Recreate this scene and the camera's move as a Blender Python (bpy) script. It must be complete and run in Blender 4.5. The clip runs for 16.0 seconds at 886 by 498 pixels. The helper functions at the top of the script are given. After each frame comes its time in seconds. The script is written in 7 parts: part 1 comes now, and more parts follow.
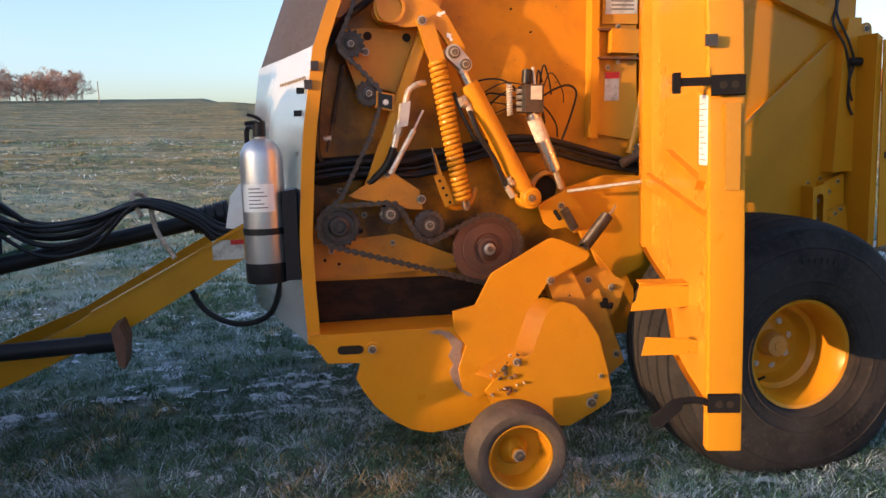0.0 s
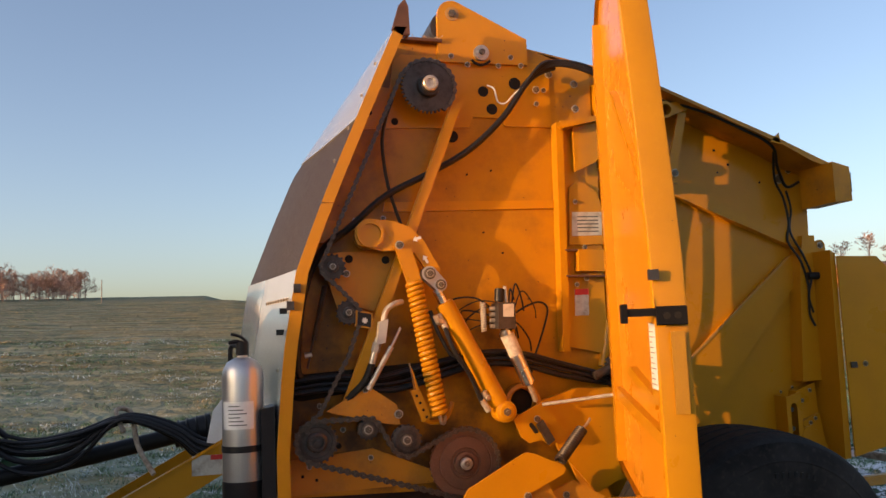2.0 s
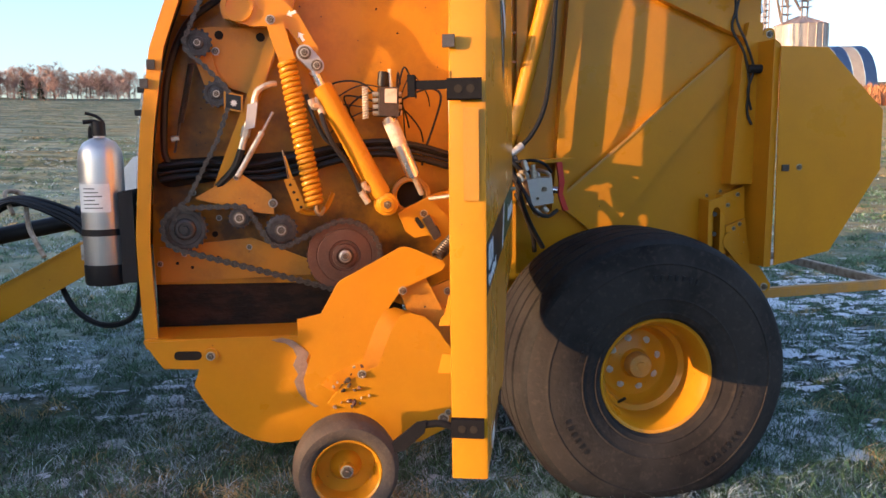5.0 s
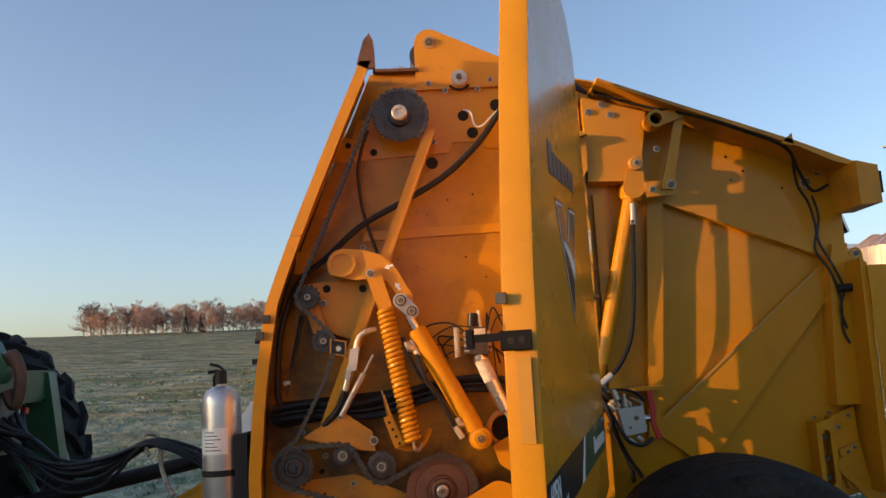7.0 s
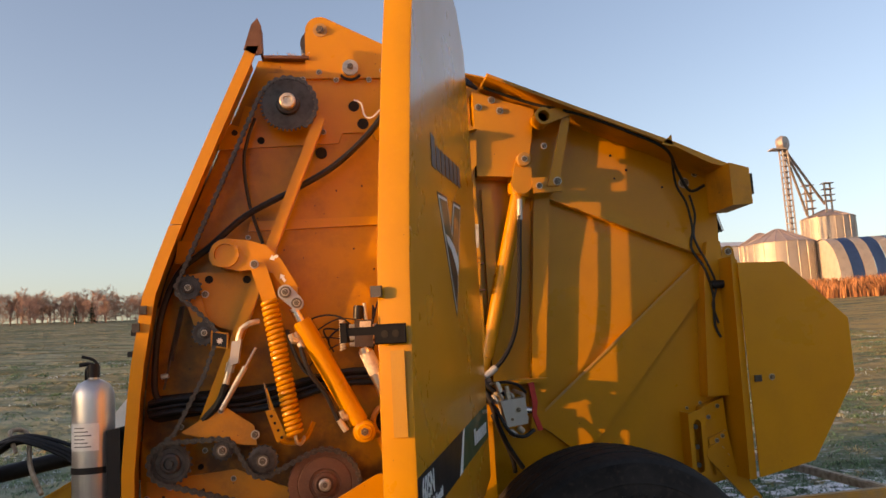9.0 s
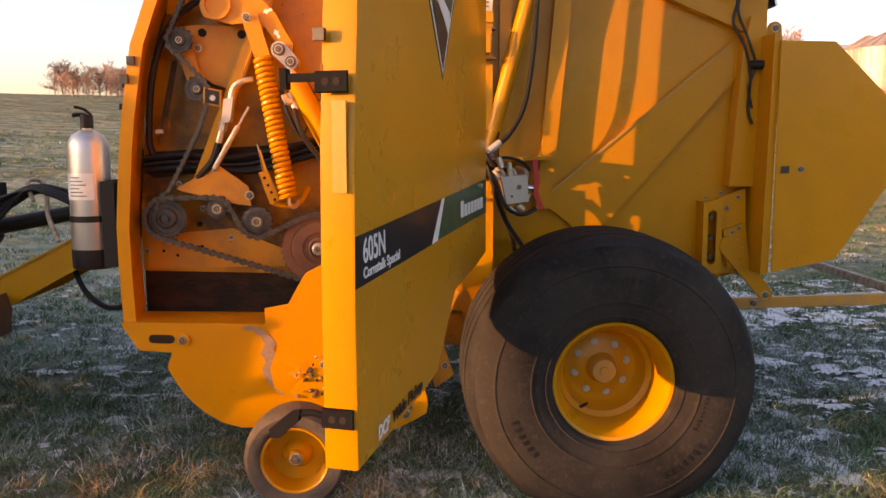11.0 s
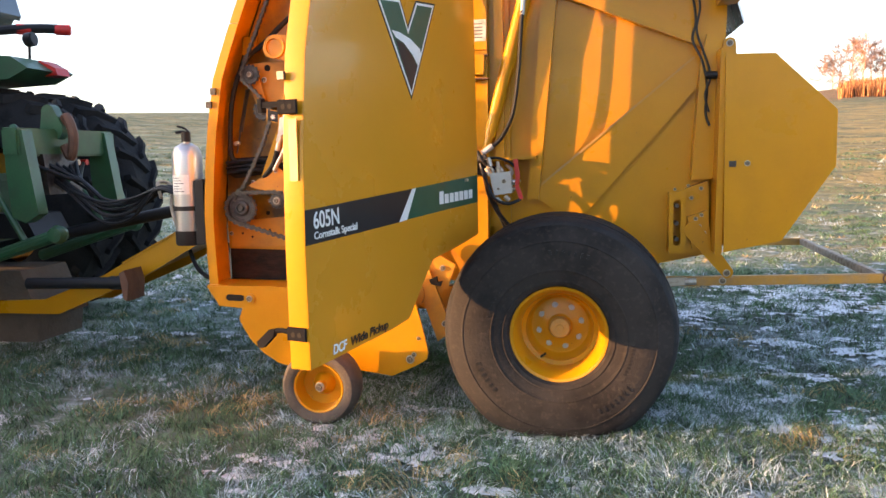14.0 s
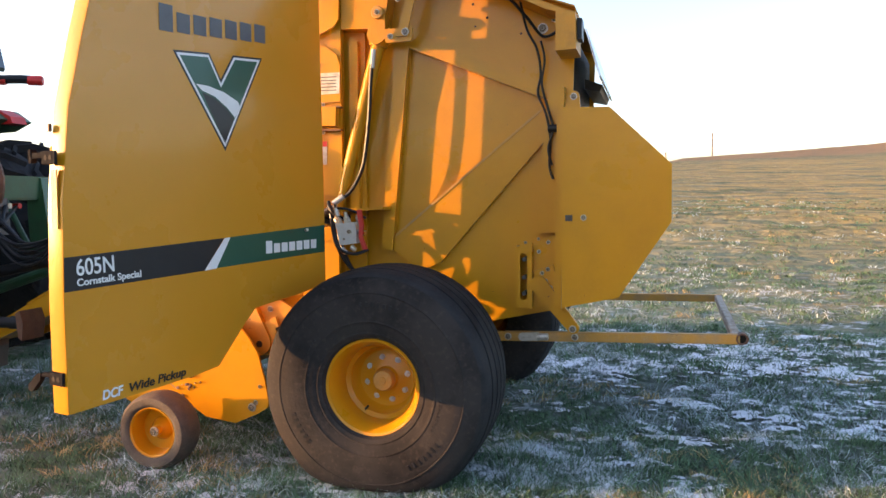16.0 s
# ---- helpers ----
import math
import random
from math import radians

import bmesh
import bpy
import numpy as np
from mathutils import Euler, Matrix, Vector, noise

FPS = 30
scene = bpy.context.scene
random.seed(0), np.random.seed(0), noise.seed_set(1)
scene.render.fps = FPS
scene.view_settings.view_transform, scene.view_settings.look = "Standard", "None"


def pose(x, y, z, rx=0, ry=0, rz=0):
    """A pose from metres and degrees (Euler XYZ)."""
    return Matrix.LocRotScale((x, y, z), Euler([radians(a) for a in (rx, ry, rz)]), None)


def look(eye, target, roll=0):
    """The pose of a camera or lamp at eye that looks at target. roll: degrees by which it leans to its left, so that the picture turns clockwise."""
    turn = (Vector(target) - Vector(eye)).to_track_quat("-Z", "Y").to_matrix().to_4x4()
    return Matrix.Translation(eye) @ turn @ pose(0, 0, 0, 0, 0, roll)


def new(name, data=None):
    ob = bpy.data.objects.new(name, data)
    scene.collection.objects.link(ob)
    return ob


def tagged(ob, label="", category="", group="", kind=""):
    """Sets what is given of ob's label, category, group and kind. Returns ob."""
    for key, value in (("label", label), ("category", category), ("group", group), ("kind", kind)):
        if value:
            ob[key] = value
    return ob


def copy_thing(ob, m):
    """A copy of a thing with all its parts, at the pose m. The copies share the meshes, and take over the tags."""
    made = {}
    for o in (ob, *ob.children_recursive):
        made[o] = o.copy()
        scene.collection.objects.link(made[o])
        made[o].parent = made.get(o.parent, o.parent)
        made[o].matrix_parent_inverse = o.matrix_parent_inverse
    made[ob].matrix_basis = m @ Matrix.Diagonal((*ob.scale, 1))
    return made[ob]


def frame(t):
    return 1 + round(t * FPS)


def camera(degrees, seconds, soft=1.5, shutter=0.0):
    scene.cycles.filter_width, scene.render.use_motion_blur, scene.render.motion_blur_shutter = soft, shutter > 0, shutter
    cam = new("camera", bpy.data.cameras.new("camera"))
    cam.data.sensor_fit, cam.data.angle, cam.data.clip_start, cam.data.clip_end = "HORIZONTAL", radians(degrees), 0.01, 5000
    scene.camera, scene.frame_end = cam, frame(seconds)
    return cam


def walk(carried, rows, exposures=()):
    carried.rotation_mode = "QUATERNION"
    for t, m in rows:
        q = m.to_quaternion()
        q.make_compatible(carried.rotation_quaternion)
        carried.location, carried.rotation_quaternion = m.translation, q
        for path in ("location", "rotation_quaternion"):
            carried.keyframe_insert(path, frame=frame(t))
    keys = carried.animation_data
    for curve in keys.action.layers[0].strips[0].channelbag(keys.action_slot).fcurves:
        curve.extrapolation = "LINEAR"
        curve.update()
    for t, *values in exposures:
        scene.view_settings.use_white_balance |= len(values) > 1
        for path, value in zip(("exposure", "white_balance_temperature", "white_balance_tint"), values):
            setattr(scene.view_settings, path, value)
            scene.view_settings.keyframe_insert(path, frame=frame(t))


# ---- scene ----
cam = camera(57.3, 16.0)
PATH = [
    (0, (-2.151, -3.466, 1.427), (-1.697, -1.536, 1.158), -1.9),
    (0.5, (-2.12, -3.648, 1.466), (-1.687, -1.697, 1.379), -2.2),
    (1, (-2.098, -3.702, 1.49), (-1.663, -1.752, 1.578), -2.4),
    (1.5, (-2.086, -3.687, 1.503), (-1.637, -1.748, 1.698), -2.5),
    (2, (-2.086, -3.615, 1.516), (-1.61, -1.684, 1.723), -2.3),
    (2.5, (-2.112, -3.494, 1.506), (-1.605, -1.564, 1.633), -1.9),
    (3, (-2.113, -3.38, 1.477), (-1.601, -1.447, 1.47), -1.5),
    (3.5, (-1.987, -3.406, 1.448), (-1.509, -1.471, 1.279), -1.0),
    (3.7, (-1.898, -3.442, 1.426), (-1.444, -1.509, 1.192), -0.8),
    (5.8, (-1.164, -3.622, 1.408), (-1.002, -1.645, 1.149), -2.5),
    (6, (-1.154, -3.673, 1.424), (-1.065, -1.679, 1.303), -3.3),
    (6.5, (-1.171, -3.717, 1.466), (-1.179, -1.722, 1.618), -3.7),
    (7, (-1.162, -3.742, 1.486), (-1.124, -1.763, 1.769), -3.3),
    (7.5, (-1.126, -3.749, 1.497), (-0.983, -1.782, 1.831), -3.8),
    (8, (-1.102, -3.746, 1.496), (-0.879, -1.786, 1.828), -4.3),
    (8.2, (-1.097, -3.743, 1.494), (-0.852, -1.785, 1.819), -4.3),
    (10.3, (-0.971, -3.703, 1.427), (-0.73, -1.718, 1.414), -1.3),
    (10.5, (-0.913, -3.66, 1.402), (-0.7, -1.673, 1.333), -0.8),
    (11, (-0.743, -3.587, 1.387), (-0.671, -1.604, 1.133), -0.1),
    (11.5, (-0.585, -3.686, 1.361), (-0.718, -1.723, 1.002), -1.6),
    (12, (-0.401, -3.831, 1.352), (-0.582, -1.876, 0.968), -1.0),
    (12.5, (-0.328, -3.953, 1.325), (-0.501, -1.997, 0.943), -0.7),
    (13, (-0.284, -4.197, 1.332), (-0.493, -2.239, 0.979), -0.2),
    (13.5, (-0.139, -4.336, 1.343), (-0.396, -2.374, 1.05), -1.2),
    (14, (0.138, -4.434, 1.35), (-0.212, -2.478, 1.122), -1.2),
    (14.5, (0.375, -4.366, 1.336), (-0.034, -2.428, 1.055), -1.2),
    (15, (0.647, -4.262, 1.362), (0.229, -2.33, 1.055), -1.6),
    (15.5, (1.008, -4.275, 1.368), (0.488, -2.348, 1.23), 0.4),
    (16, (1.291, -4.177, 1.358), (0.778, -2.247, 1.245), -0.4),
]
EXPOSURES = [(0.0, 1.6, 6250, 20), (1.0, 1.15, 7150, 23), (1.5, 1.08, 7150, 21), (2.5, 1.07, 7350, 21), (3.5, 1.32, 7850, 29), (5.8, 2.0, 5500, 15), (6.0, 1.92, 5550, 15), (6.5, 1.34, 6200, 14), (7.0, 1.12, 6850, 17), (7.5, 1.1, 7250, 19), (8.2, 1.15, 7350, 19), (10.5, 1.6, 9950, 39), (11.0, 1.9, 9050, 35), (11.5, 2.45, 6950, 17), (12.0, 2.55, 6650, 15), (12.5, 2.62, 7150, 19), (14.0, 2.6, 7400, 23), (15.0, 2.62, 7450, 24), (16.0, 2.35, 7150, 23)]
walk(cam, [(t, look(eye, target, roll)) for t, eye, target, roll in PATH], EXPOSURES)

# ---- light ----
SUN_TRAVEL = Vector((0.95, 0.305, -0.115)).normalized()
world = bpy.data.worlds.new("sky")
scene.world = world
world.use_nodes = True
wn = world.node_tree.nodes
sky = wn.new("ShaderNodeTexSky")
sky.sky_type, sky.sun_disc = "NISHITA", False
sky.sun_elevation = math.asin(-SUN_TRAVEL.z)
sky.sun_rotation = math.atan2(-SUN_TRAVEL.x, -SUN_TRAVEL.y)
sky.air_density, sky.dust_density, sky.ozone_density = 0.78, 2.2, 1.6
wn["Background"].inputs["Strength"].default_value = 0.172
world.node_tree.links.new(sky.outputs[0], wn["Background"].inputs["Color"])
sun = new("sun", bpy.data.lights.new("sun", "SUN"))
sun.data.energy, sun.data.angle, sun.data.color = 2.4, radians(0.53), (1.0, 0.57, 0.24)
sun.matrix_world = look((-30, -8, 6), Vector((-30, -8, 6)) + SUN_TRAVEL)


# ---- materials ----
def over(n, l, below, factor, colour):
    mix = n.new("ShaderNodeMix")
    mix.data_type = "RGBA"
    mix.inputs["B"].default_value = (*colour, 1)
    l.new(below, mix.inputs["A"])
    l.new(factor, mix.inputs["Factor"])
    return mix.outputs["Result"]


def material(name, base, rough=0.5, metal=0.0, dark=None, scale=8.0, amount=0.5, grain=120.0, bump=0.0, bump_scale=200.0,
             random_by="", light=None, coat=0.0, rough_vary=0.1, stretch=(1, 1, 1), specular=0.5, chips=0.0, chip_colour=(0.05, 0.03, 0.02), stains=()):
    """A worn surface: base colour broken by large stains towards dark and fine grain towards light."""
    m = bpy.data.materials.new(name)
    m.use_nodes = True
    nt = m.node_tree
    n, l = nt.nodes, nt.links
    b = n["Principled BSDF"]
    b.inputs["Metallic"].default_value = metal
    b.inputs["Coat Weight"].default_value = coat
    b.inputs["Coat Roughness"].default_value = 0.07
    b.inputs["Specular IOR Level"].default_value = specular
    tc = n.new("ShaderNodeTexCoord")
    mp = n.new("ShaderNodeMapping")
    mp.inputs["Scale"].default_value = stretch
    l.new(tc.outputs["Object"], mp.inputs["Vector"])
    big = n.new("ShaderNodeTexNoise")
    big.inputs["Scale"].default_value, big.inputs["Detail"].default_value, big.inputs["Roughness"].default_value = scale, 6, 0.6
    fine = n.new("ShaderNodeTexNoise")
    fine.inputs["Scale"].default_value, fine.inputs["Detail"].default_value = grain, 3
    l.new(mp.outputs[0], big.inputs["Vector"])
    l.new(mp.outputs[0], fine.inputs["Vector"])
    ramp = n.new("ShaderNodeMapRange")
    ramp.inputs["From Min"].default_value, ramp.inputs["From Max"].default_value = 0.45, 0.75
    ramp.inputs["To Max"].default_value = amount
    l.new(big.outputs["Fac"], ramp.inputs["Value"])
    mix = n.new("ShaderNodeMix")
    mix.data_type = "RGBA"
    mix.inputs["A"].default_value = (*base, 1)
    mix.inputs["B"].default_value = (*(dark or [c * 0.6 for c in base]), 1)
    l.new(ramp.outputs[0], mix.inputs["Factor"])
    last = mix.outputs["Result"]
    ramp2 = n.new("ShaderNodeMapRange")
    ramp2.inputs["From Min"].default_value, ramp2.inputs["From Max"].default_value = 0.55, 0.8
    ramp2.inputs["To Max"].default_value = 0.4
    l.new(fine.outputs["Fac"], ramp2.inputs["Value"])
    mix2 = n.new("ShaderNodeMix")
    mix2.data_type = "RGBA"
    mix2.inputs["B"].default_value = (*(light or [min(1, c * 1.25) for c in base]), 1)
    l.new(last, mix2.inputs["A"])
    l.new(ramp2.outputs[0], mix2.inputs["Factor"])
    last = mix2.outputs["Result"]
    if chips:
        vo = n.new("ShaderNodeTexVoronoi")
        vo.inputs["Scale"].default_value = 26.0
        l.new(tc.outputs["Object"], vo.inputs["Vector"])
        size = n.new("ShaderNodeMapRange")
        size.inputs["From Min"].default_value, size.inputs["From Max"].default_value = 0.45, 0.7
        size.inputs["To Min"].default_value, size.inputs["To Max"].default_value = 0.0, chips
        l.new(big.outputs["Fac"], size.inputs["Value"])
        less = n.new("ShaderNodeMath")
        less.operation = "LESS_THAN"
        l.new(vo.outputs["Distance"], less.inputs[0])
        l.new(size.outputs[0], less.inputs[1])
        last = over(n, l, last, less.outputs[0], chip_colour)
    for (cx, cz, reach, strength) in stains:
        off = n.new("ShaderNodeVectorMath")
        off.operation = "MULTIPLY"
        l.new(tc.outputs["Object"], off.inputs[0])
        off.inputs[1].default_value = (1, 0, 1)
        far = n.new("ShaderNodeVectorMath")
        far.operation = "DISTANCE"
        l.new(off.outputs[0], far.inputs[0])
        far.inputs[1].default_value = (cx, 0, cz)
        fall = n.new("ShaderNodeMapRange")
        fall.inputs["From Min"].default_value, fall.inputs["From Max"].default_value = reach * 0.4, reach
        fall.inputs["To Min"].default_value, fall.inputs["To Max"].default_value = 0.34, -0.10
        l.new(far.outputs["Value"], fall.inputs["Value"])
        both = n.new("ShaderNodeMath")
        l.new(fall.outputs[0], both.inputs[0])
        l.new(big.outputs["Fac"], both.inputs[1])
        edge = n.new("ShaderNodeMapRange")
        edge.inputs["From Min"].default_value, edge.inputs["From Max"].default_value = 0.58, 0.92
        edge.inputs["To Max"].default_value = strength
        l.new(both.outputs[0], edge.inputs["Value"])
        last = over(n, l, last, edge.outputs[0], (0.05, 0.027, 0.012))
    if random_by:
        if random_by == "island":
            r = n.new("ShaderNodeNewGeometry").outputs["Random Per Island"]
        else:
            r = n.new("ShaderNodeObjectInfo").outputs["Random"]
        hsv = n.new("ShaderNodeHueSaturation")
        vary = n.new("ShaderNodeMapRange")
        vary.inputs["To Min"].default_value, vary.inputs["To Max"].default_value = (0.22, 1.9) if random_by == "island" else (0.6, 1.4)
        l.new(r, vary.inputs["Value"])
        l.new(vary.outputs[0], hsv.inputs["Value"])
        l.new(last, hsv.inputs["Color"])
        last = hsv.outputs["Color"]
    l.new(last, b.inputs["Base Color"])
    rr = n.new("ShaderNodeMapRange")
    rr.inputs["To Min"].default_value, rr.inputs["To Max"].default_value = max(0.02, rough - rough_vary), min(1, rough + rough_vary)
    l.new(big.outputs["Fac"], rr.inputs["Value"])
    l.new(rr.outputs[0], b.inputs["Roughness"])
    if bump:
        bt = n.new("ShaderNodeTexNoise")
        bt.inputs["Scale"].default_value, bt.inputs["Detail"].default_value = bump_scale, 4
        l.new(mp.outputs[0], bt.inputs["Vector"])
        bp = n.new("ShaderNodeBump")
        bp.inputs["Strength"].default_value, bp.inputs["Distance"].default_value = bump, 0.01
        l.new(bt.outputs["Fac"], bp.inputs["Height"])
        l.new(bp.outputs[0], b.inputs["Normal"])
    return m


YELLOW = material("yellow_paint", (0.555, 0.240, 0.008), 0.30, dark=(0.42, 0.18, 0.010), scale=3.0, amount=0.6, grain=60, bump=0.03, bump_scale=4, coat=0.12, light=(0.58, 0.27, 0.014), chips=0.10, specular=0.3)
YELLOW_DOOR = material("clean_yellow_paint", (0.64, 0.260, 0.020), 0.28, dark=(0.56, 0.24, 0.010), scale=2.0, amount=0.5, grain=60, bump=0.025, bump_scale=3, coat=0.2, light=(0.63, 0.29, 0.015), specular=0.3)
# grease round the chains; the last four broad stains also paint in the hood's shade
YELLOW_WALL = material("greasy_shaded_yellow_wall", (0.50, 0.218, 0.008), 0.36, dark=(0.26, 0.112, 0.014), scale=5.0, amount=0.8, grain=70, bump=0.05, bump_scale=6, coat=0.1, specular=0.3, light=(0.52, 0.245, 0.014), chips=0.16,
                       stains=((-1.75, 1.10, 0.30, 0.85), (-1.45, 1.02, 0.30, 0.8), (-1.16, 0.95, 0.34, 0.85), (-1.70, 1.55, 0.32, 0.4), (-1.76, 1.85, 0.30, 0.4), (-1.264, 2.665, 0.26, 0.6), (-1.0, 1.62, 0.20, 0.6), (-1.0, 1.3, 0.24, 0.6), (-1.85, 1.35, 0.28, 0.55), (-0.9, 0.85, 0.3, 0.8), (-1.72, 1.45, 0.55, 0.25), (-1.62, 2.0, 0.5, 0.25), (-1.42, 2.45, 0.45, 0.3), (-1.35, 1.30, 0.45, 0.4)))
PALE_SHEET = material("pale_coated_sheet", (0.50, 0.51, 0.50), 0.22, 0.25, dark=(0.42, 0.42, 0.40), scale=3.0, amount=0.5, grain=60, coat=0.6, bump=0.02, bump_scale=3)
YELLOW_DIRTY = material("dusty_yellow_paint", (0.55, 0.235, 0.010), 0.5, dark=(0.20, 0.095, 0.025), scale=6.0, amount=0.7, grain=90, bump=0.08, bump_scale=14, light=(0.52, 0.28, 0.06), chips=0.16)
RUSTY = material("worn_bare_edge", (0.50, 0.40, 0.30), 0.75, dark=(0.17, 0.085, 0.045), scale=30, amount=0.95, grain=200, bump=0.3)
SCUFF = material("scuffed_brown_edge", (0.27, 0.19, 0.15), 0.8, dark=(0.12, 0.07, 0.05), scale=20, amount=0.9, grain=160, bump=0.3, light=(0.55, 0.46, 0.38))
STEEL_DARK = material("oiled_dark_steel", (0.075, 0.066, 0.062), 0.42, 0.6, dark=(0.028, 0.022, 0.018), scale=25, amount=0.9, grain=300, bump=0.15, light=(0.17, 0.13, 0.11))
RUST = material("rusty_steel", (0.16, 0.075, 0.045), 0.6, 0.35, dark=(0.10, 0.05, 0.035), scale=14, amount=0.8, grain=160, bump=0.25, light=(0.30, 0.17, 0.10))
CHAIN = material("dusty_chain", (0.11, 0.09, 0.075), 0.42, 0.7, dark=(0.03, 0.024, 0.02), scale=60, amount=0.8, grain=200, light=(0.40, 0.34, 0.28))
ZINC = material("zinc_plated_steel", (0.56, 0.51, 0.43), 0.36, 0.5, dark=(0.30, 0.23, 0.15), scale=60, amount=0.8, grain=300)
GRIMY = material("grimy_plated_steel", (0.17, 0.135, 0.10), 0.45, 0.5, dark=(0.06, 0.045, 0.03), scale=50, amount=0.8, grain=300)
CHROME = material("polished_steel", (0.66, 0.66, 0.68), 0.27, 1.0, dark=(0.5, 0.5, 0.52), scale=9, grain=250, rough_vary=0.08)
BRUSHED = material("brushed_steel", (0.60, 0.60, 0.60), 0.40, 0.85, dark=(0.50, 0.50, 0.50), scale=4, amount=0.5, grain=90, stretch=(40, 40, 1), rough_vary=0.05)
RUBBER = material("tyre_rubber", (0.030, 0.030, 0.031), 0.72, dark=(0.011, 0.011, 0.013), scale=5, amount=0.95, grain=60, bump=0.25, bump_scale=60, light=(0.055, 0.050, 0.046), specular=0.1)
DUSTY_RUBBER = material("dusty_tyre_rubber", (0.041, 0.037, 0.035), 0.85, dark=(0.015, 0.014, 0.015), scale=4, amount=0.95, grain=45, bump=0.2, bump_scale=60, light=(0.095, 0.076, 0.062), specular=0.06)
RUBBER_WORN = material("worn_mud_stained_rubber", (0.085, 0.066, 0.052), 0.75, dark=(0.035, 0.03, 0.028), scale=9, amount=0.9, grain=120, bump=0.4, bump_scale=45, light=(0.2, 0.15, 0.1))
LATCH_RUBBER = material("latch_rubber", (0.013, 0.013, 0.015), 0.85, dark=(0.007, 0.007, 0.008), scale=16, light=(0.022, 0.020, 0.020), specular=0.04)
BLACK = material("black_plastic", (0.018, 0.018, 0.02), 0.4, dark=(0.01, 0.01, 0.01), scale=12, light=(0.03, 0.028, 0.026), specular=0.2)
HOSE = material("black_hose", (0.016, 0.016, 0.018), 0.38, scale=30, light=(0.05, 0.048, 0.045), specular=0.25)
# near-black colour for discs and plates that stand for the unlit insides of openings
HOLE = material("hole_shade", (0.012, 0.008, 0.005), 0.9, scale=20)
BELT = material("stained_belt_and_dark_chamber", (0.014, 0.009, 0.007), 0.6, dark=(0.06, 0.026, 0.014), scale=7, amount=0.9, grain=60, bump=0.6, bump_scale=24, light=(0.045, 0.025, 0.018), stretch=(1, 1, 2.2), specular=0.2)
GUARD = material("dark_mesh_guard", (0.05, 0.036, 0.022), 0.5, dark=(0.02, 0.015, 0.012), scale=30, grain=300, bump=0.4, bump_scale=300, specular=0.25)
YELLOW_WORN = material("worn_yellow_paint", (0.52, 0.25, 0.04), 0.55, dark=(0.30, 0.20, 0.11), scale=9, amount=0.9, grain=120, bump=0.1, light=(0.6, 0.42, 0.2), chips=0.2, chip_colour=(0.16, 0.09, 0.05))
WHITE = material("white_label", (0.78, 0.78, 0.76), 0.45, dark=(0.65, 0.64, 0.6), scale=20)
GRUBBY = material("grubby_printed_label", (0.58, 0.54, 0.46), 0.5, dark=(0.26, 0.19, 0.12), scale=22, amount=0.9, grain=160, light=(0.7, 0.68, 0.62))
RED = material("red_plastic", (0.58, 0.025, 0.02), 0.4, scale=20)
ALU = material("bare_aluminium", (0.50, 0.49, 0.47), 0.40, 0.35, dark=(0.42, 0.40, 0.38), scale=40, amount=0.6, grain=200)
INK = material("printed_black", (0.02, 0.02, 0.022), 0.4, dark=(0.03, 0.03, 0.032), scale=15, coat=0.2, specular=0.25)
GREEN_INK = material("printed_green", (0.006, 0.085, 0.05), 0.4, dark=(0.008, 0.075, 0.045), scale=15, coat=0.2)
GREY_INK = material("printed_grey", (0.10, 0.10, 0.10), 0.45, scale=15)
REFLECTOR = material("amber_reflector", (0.42, 0.20, 0.012), 0.3, scale=300, grain=600, bump=0.2, bump_scale=500)
GREEN_PAINT = material("green_tractor_paint", (0.022, 0.105, 0.045), 0.42, dark=(0.035, 0.060, 0.034), scale=6, amount=0.7, grain=80, coat=0.2, light=(0.06, 0.17, 0.07))
MUD = material("dry_mud", (0.10, 0.075, 0.055), 0.9, dark=(0.05, 0.04, 0.03), scale=12, grain=70, bump=0.6, bump_scale=40)


# ---- builders ----
def thing(name, label, category, base=(0, 0, 0), group="", kind=""):
    ob = new(name)
    ob.empty_display_size = 0.1
    ob.location = base
    return tagged(ob, label, category, group, kind)


def part(name, bm, mat, parent, label="", angle=35, flat=False):
    """Links a bmesh (or a mesh) as one object under a thing or a part; coordinates are the world's."""
    if isinstance(bm, bmesh.types.BMesh):
        bmesh.ops.recalc_face_normals(bm, faces=bm.faces)
        me = bpy.data.meshes.new(name)
        bm.to_mesh(me)
        bm.free()
        if not flat:
            me.polygons.foreach_set("use_smooth", [True] * len(me.polygons))
            me.set_sharp_from_angle(angle=radians(angle))
        me.materials.append(mat)
    else:
        me = bm
    ob = new(name, me)
    if parent:
        ob.parent = parent
        if parent.type == "EMPTY":
            ob.matrix_parent_inverse = parent.matrix_basis.inverted()
        else:
            ob.matrix_parent_inverse = Matrix()
    if label:
        ob["label"] = label
    return ob


def box(bm, c, s, turn=None):
    m = Matrix.Translation(c) @ (turn.to_4x4() if turn else Matrix()) @ Matrix.Diagonal((*s, 1))
    return bmesh.ops.create_cube(bm, size=1, matrix=m)["verts"]


def bevel(bm, width, seg=2, angle=30):
    es = [e for e in bm.edges if len(e.link_faces) == 2 and e.calc_face_angle(0) > radians(angle)]
    bmesh.ops.bevel(bm, geom=es, offset=width, segments=seg, affect="EDGES", clamp_overlap=True)
    return bm


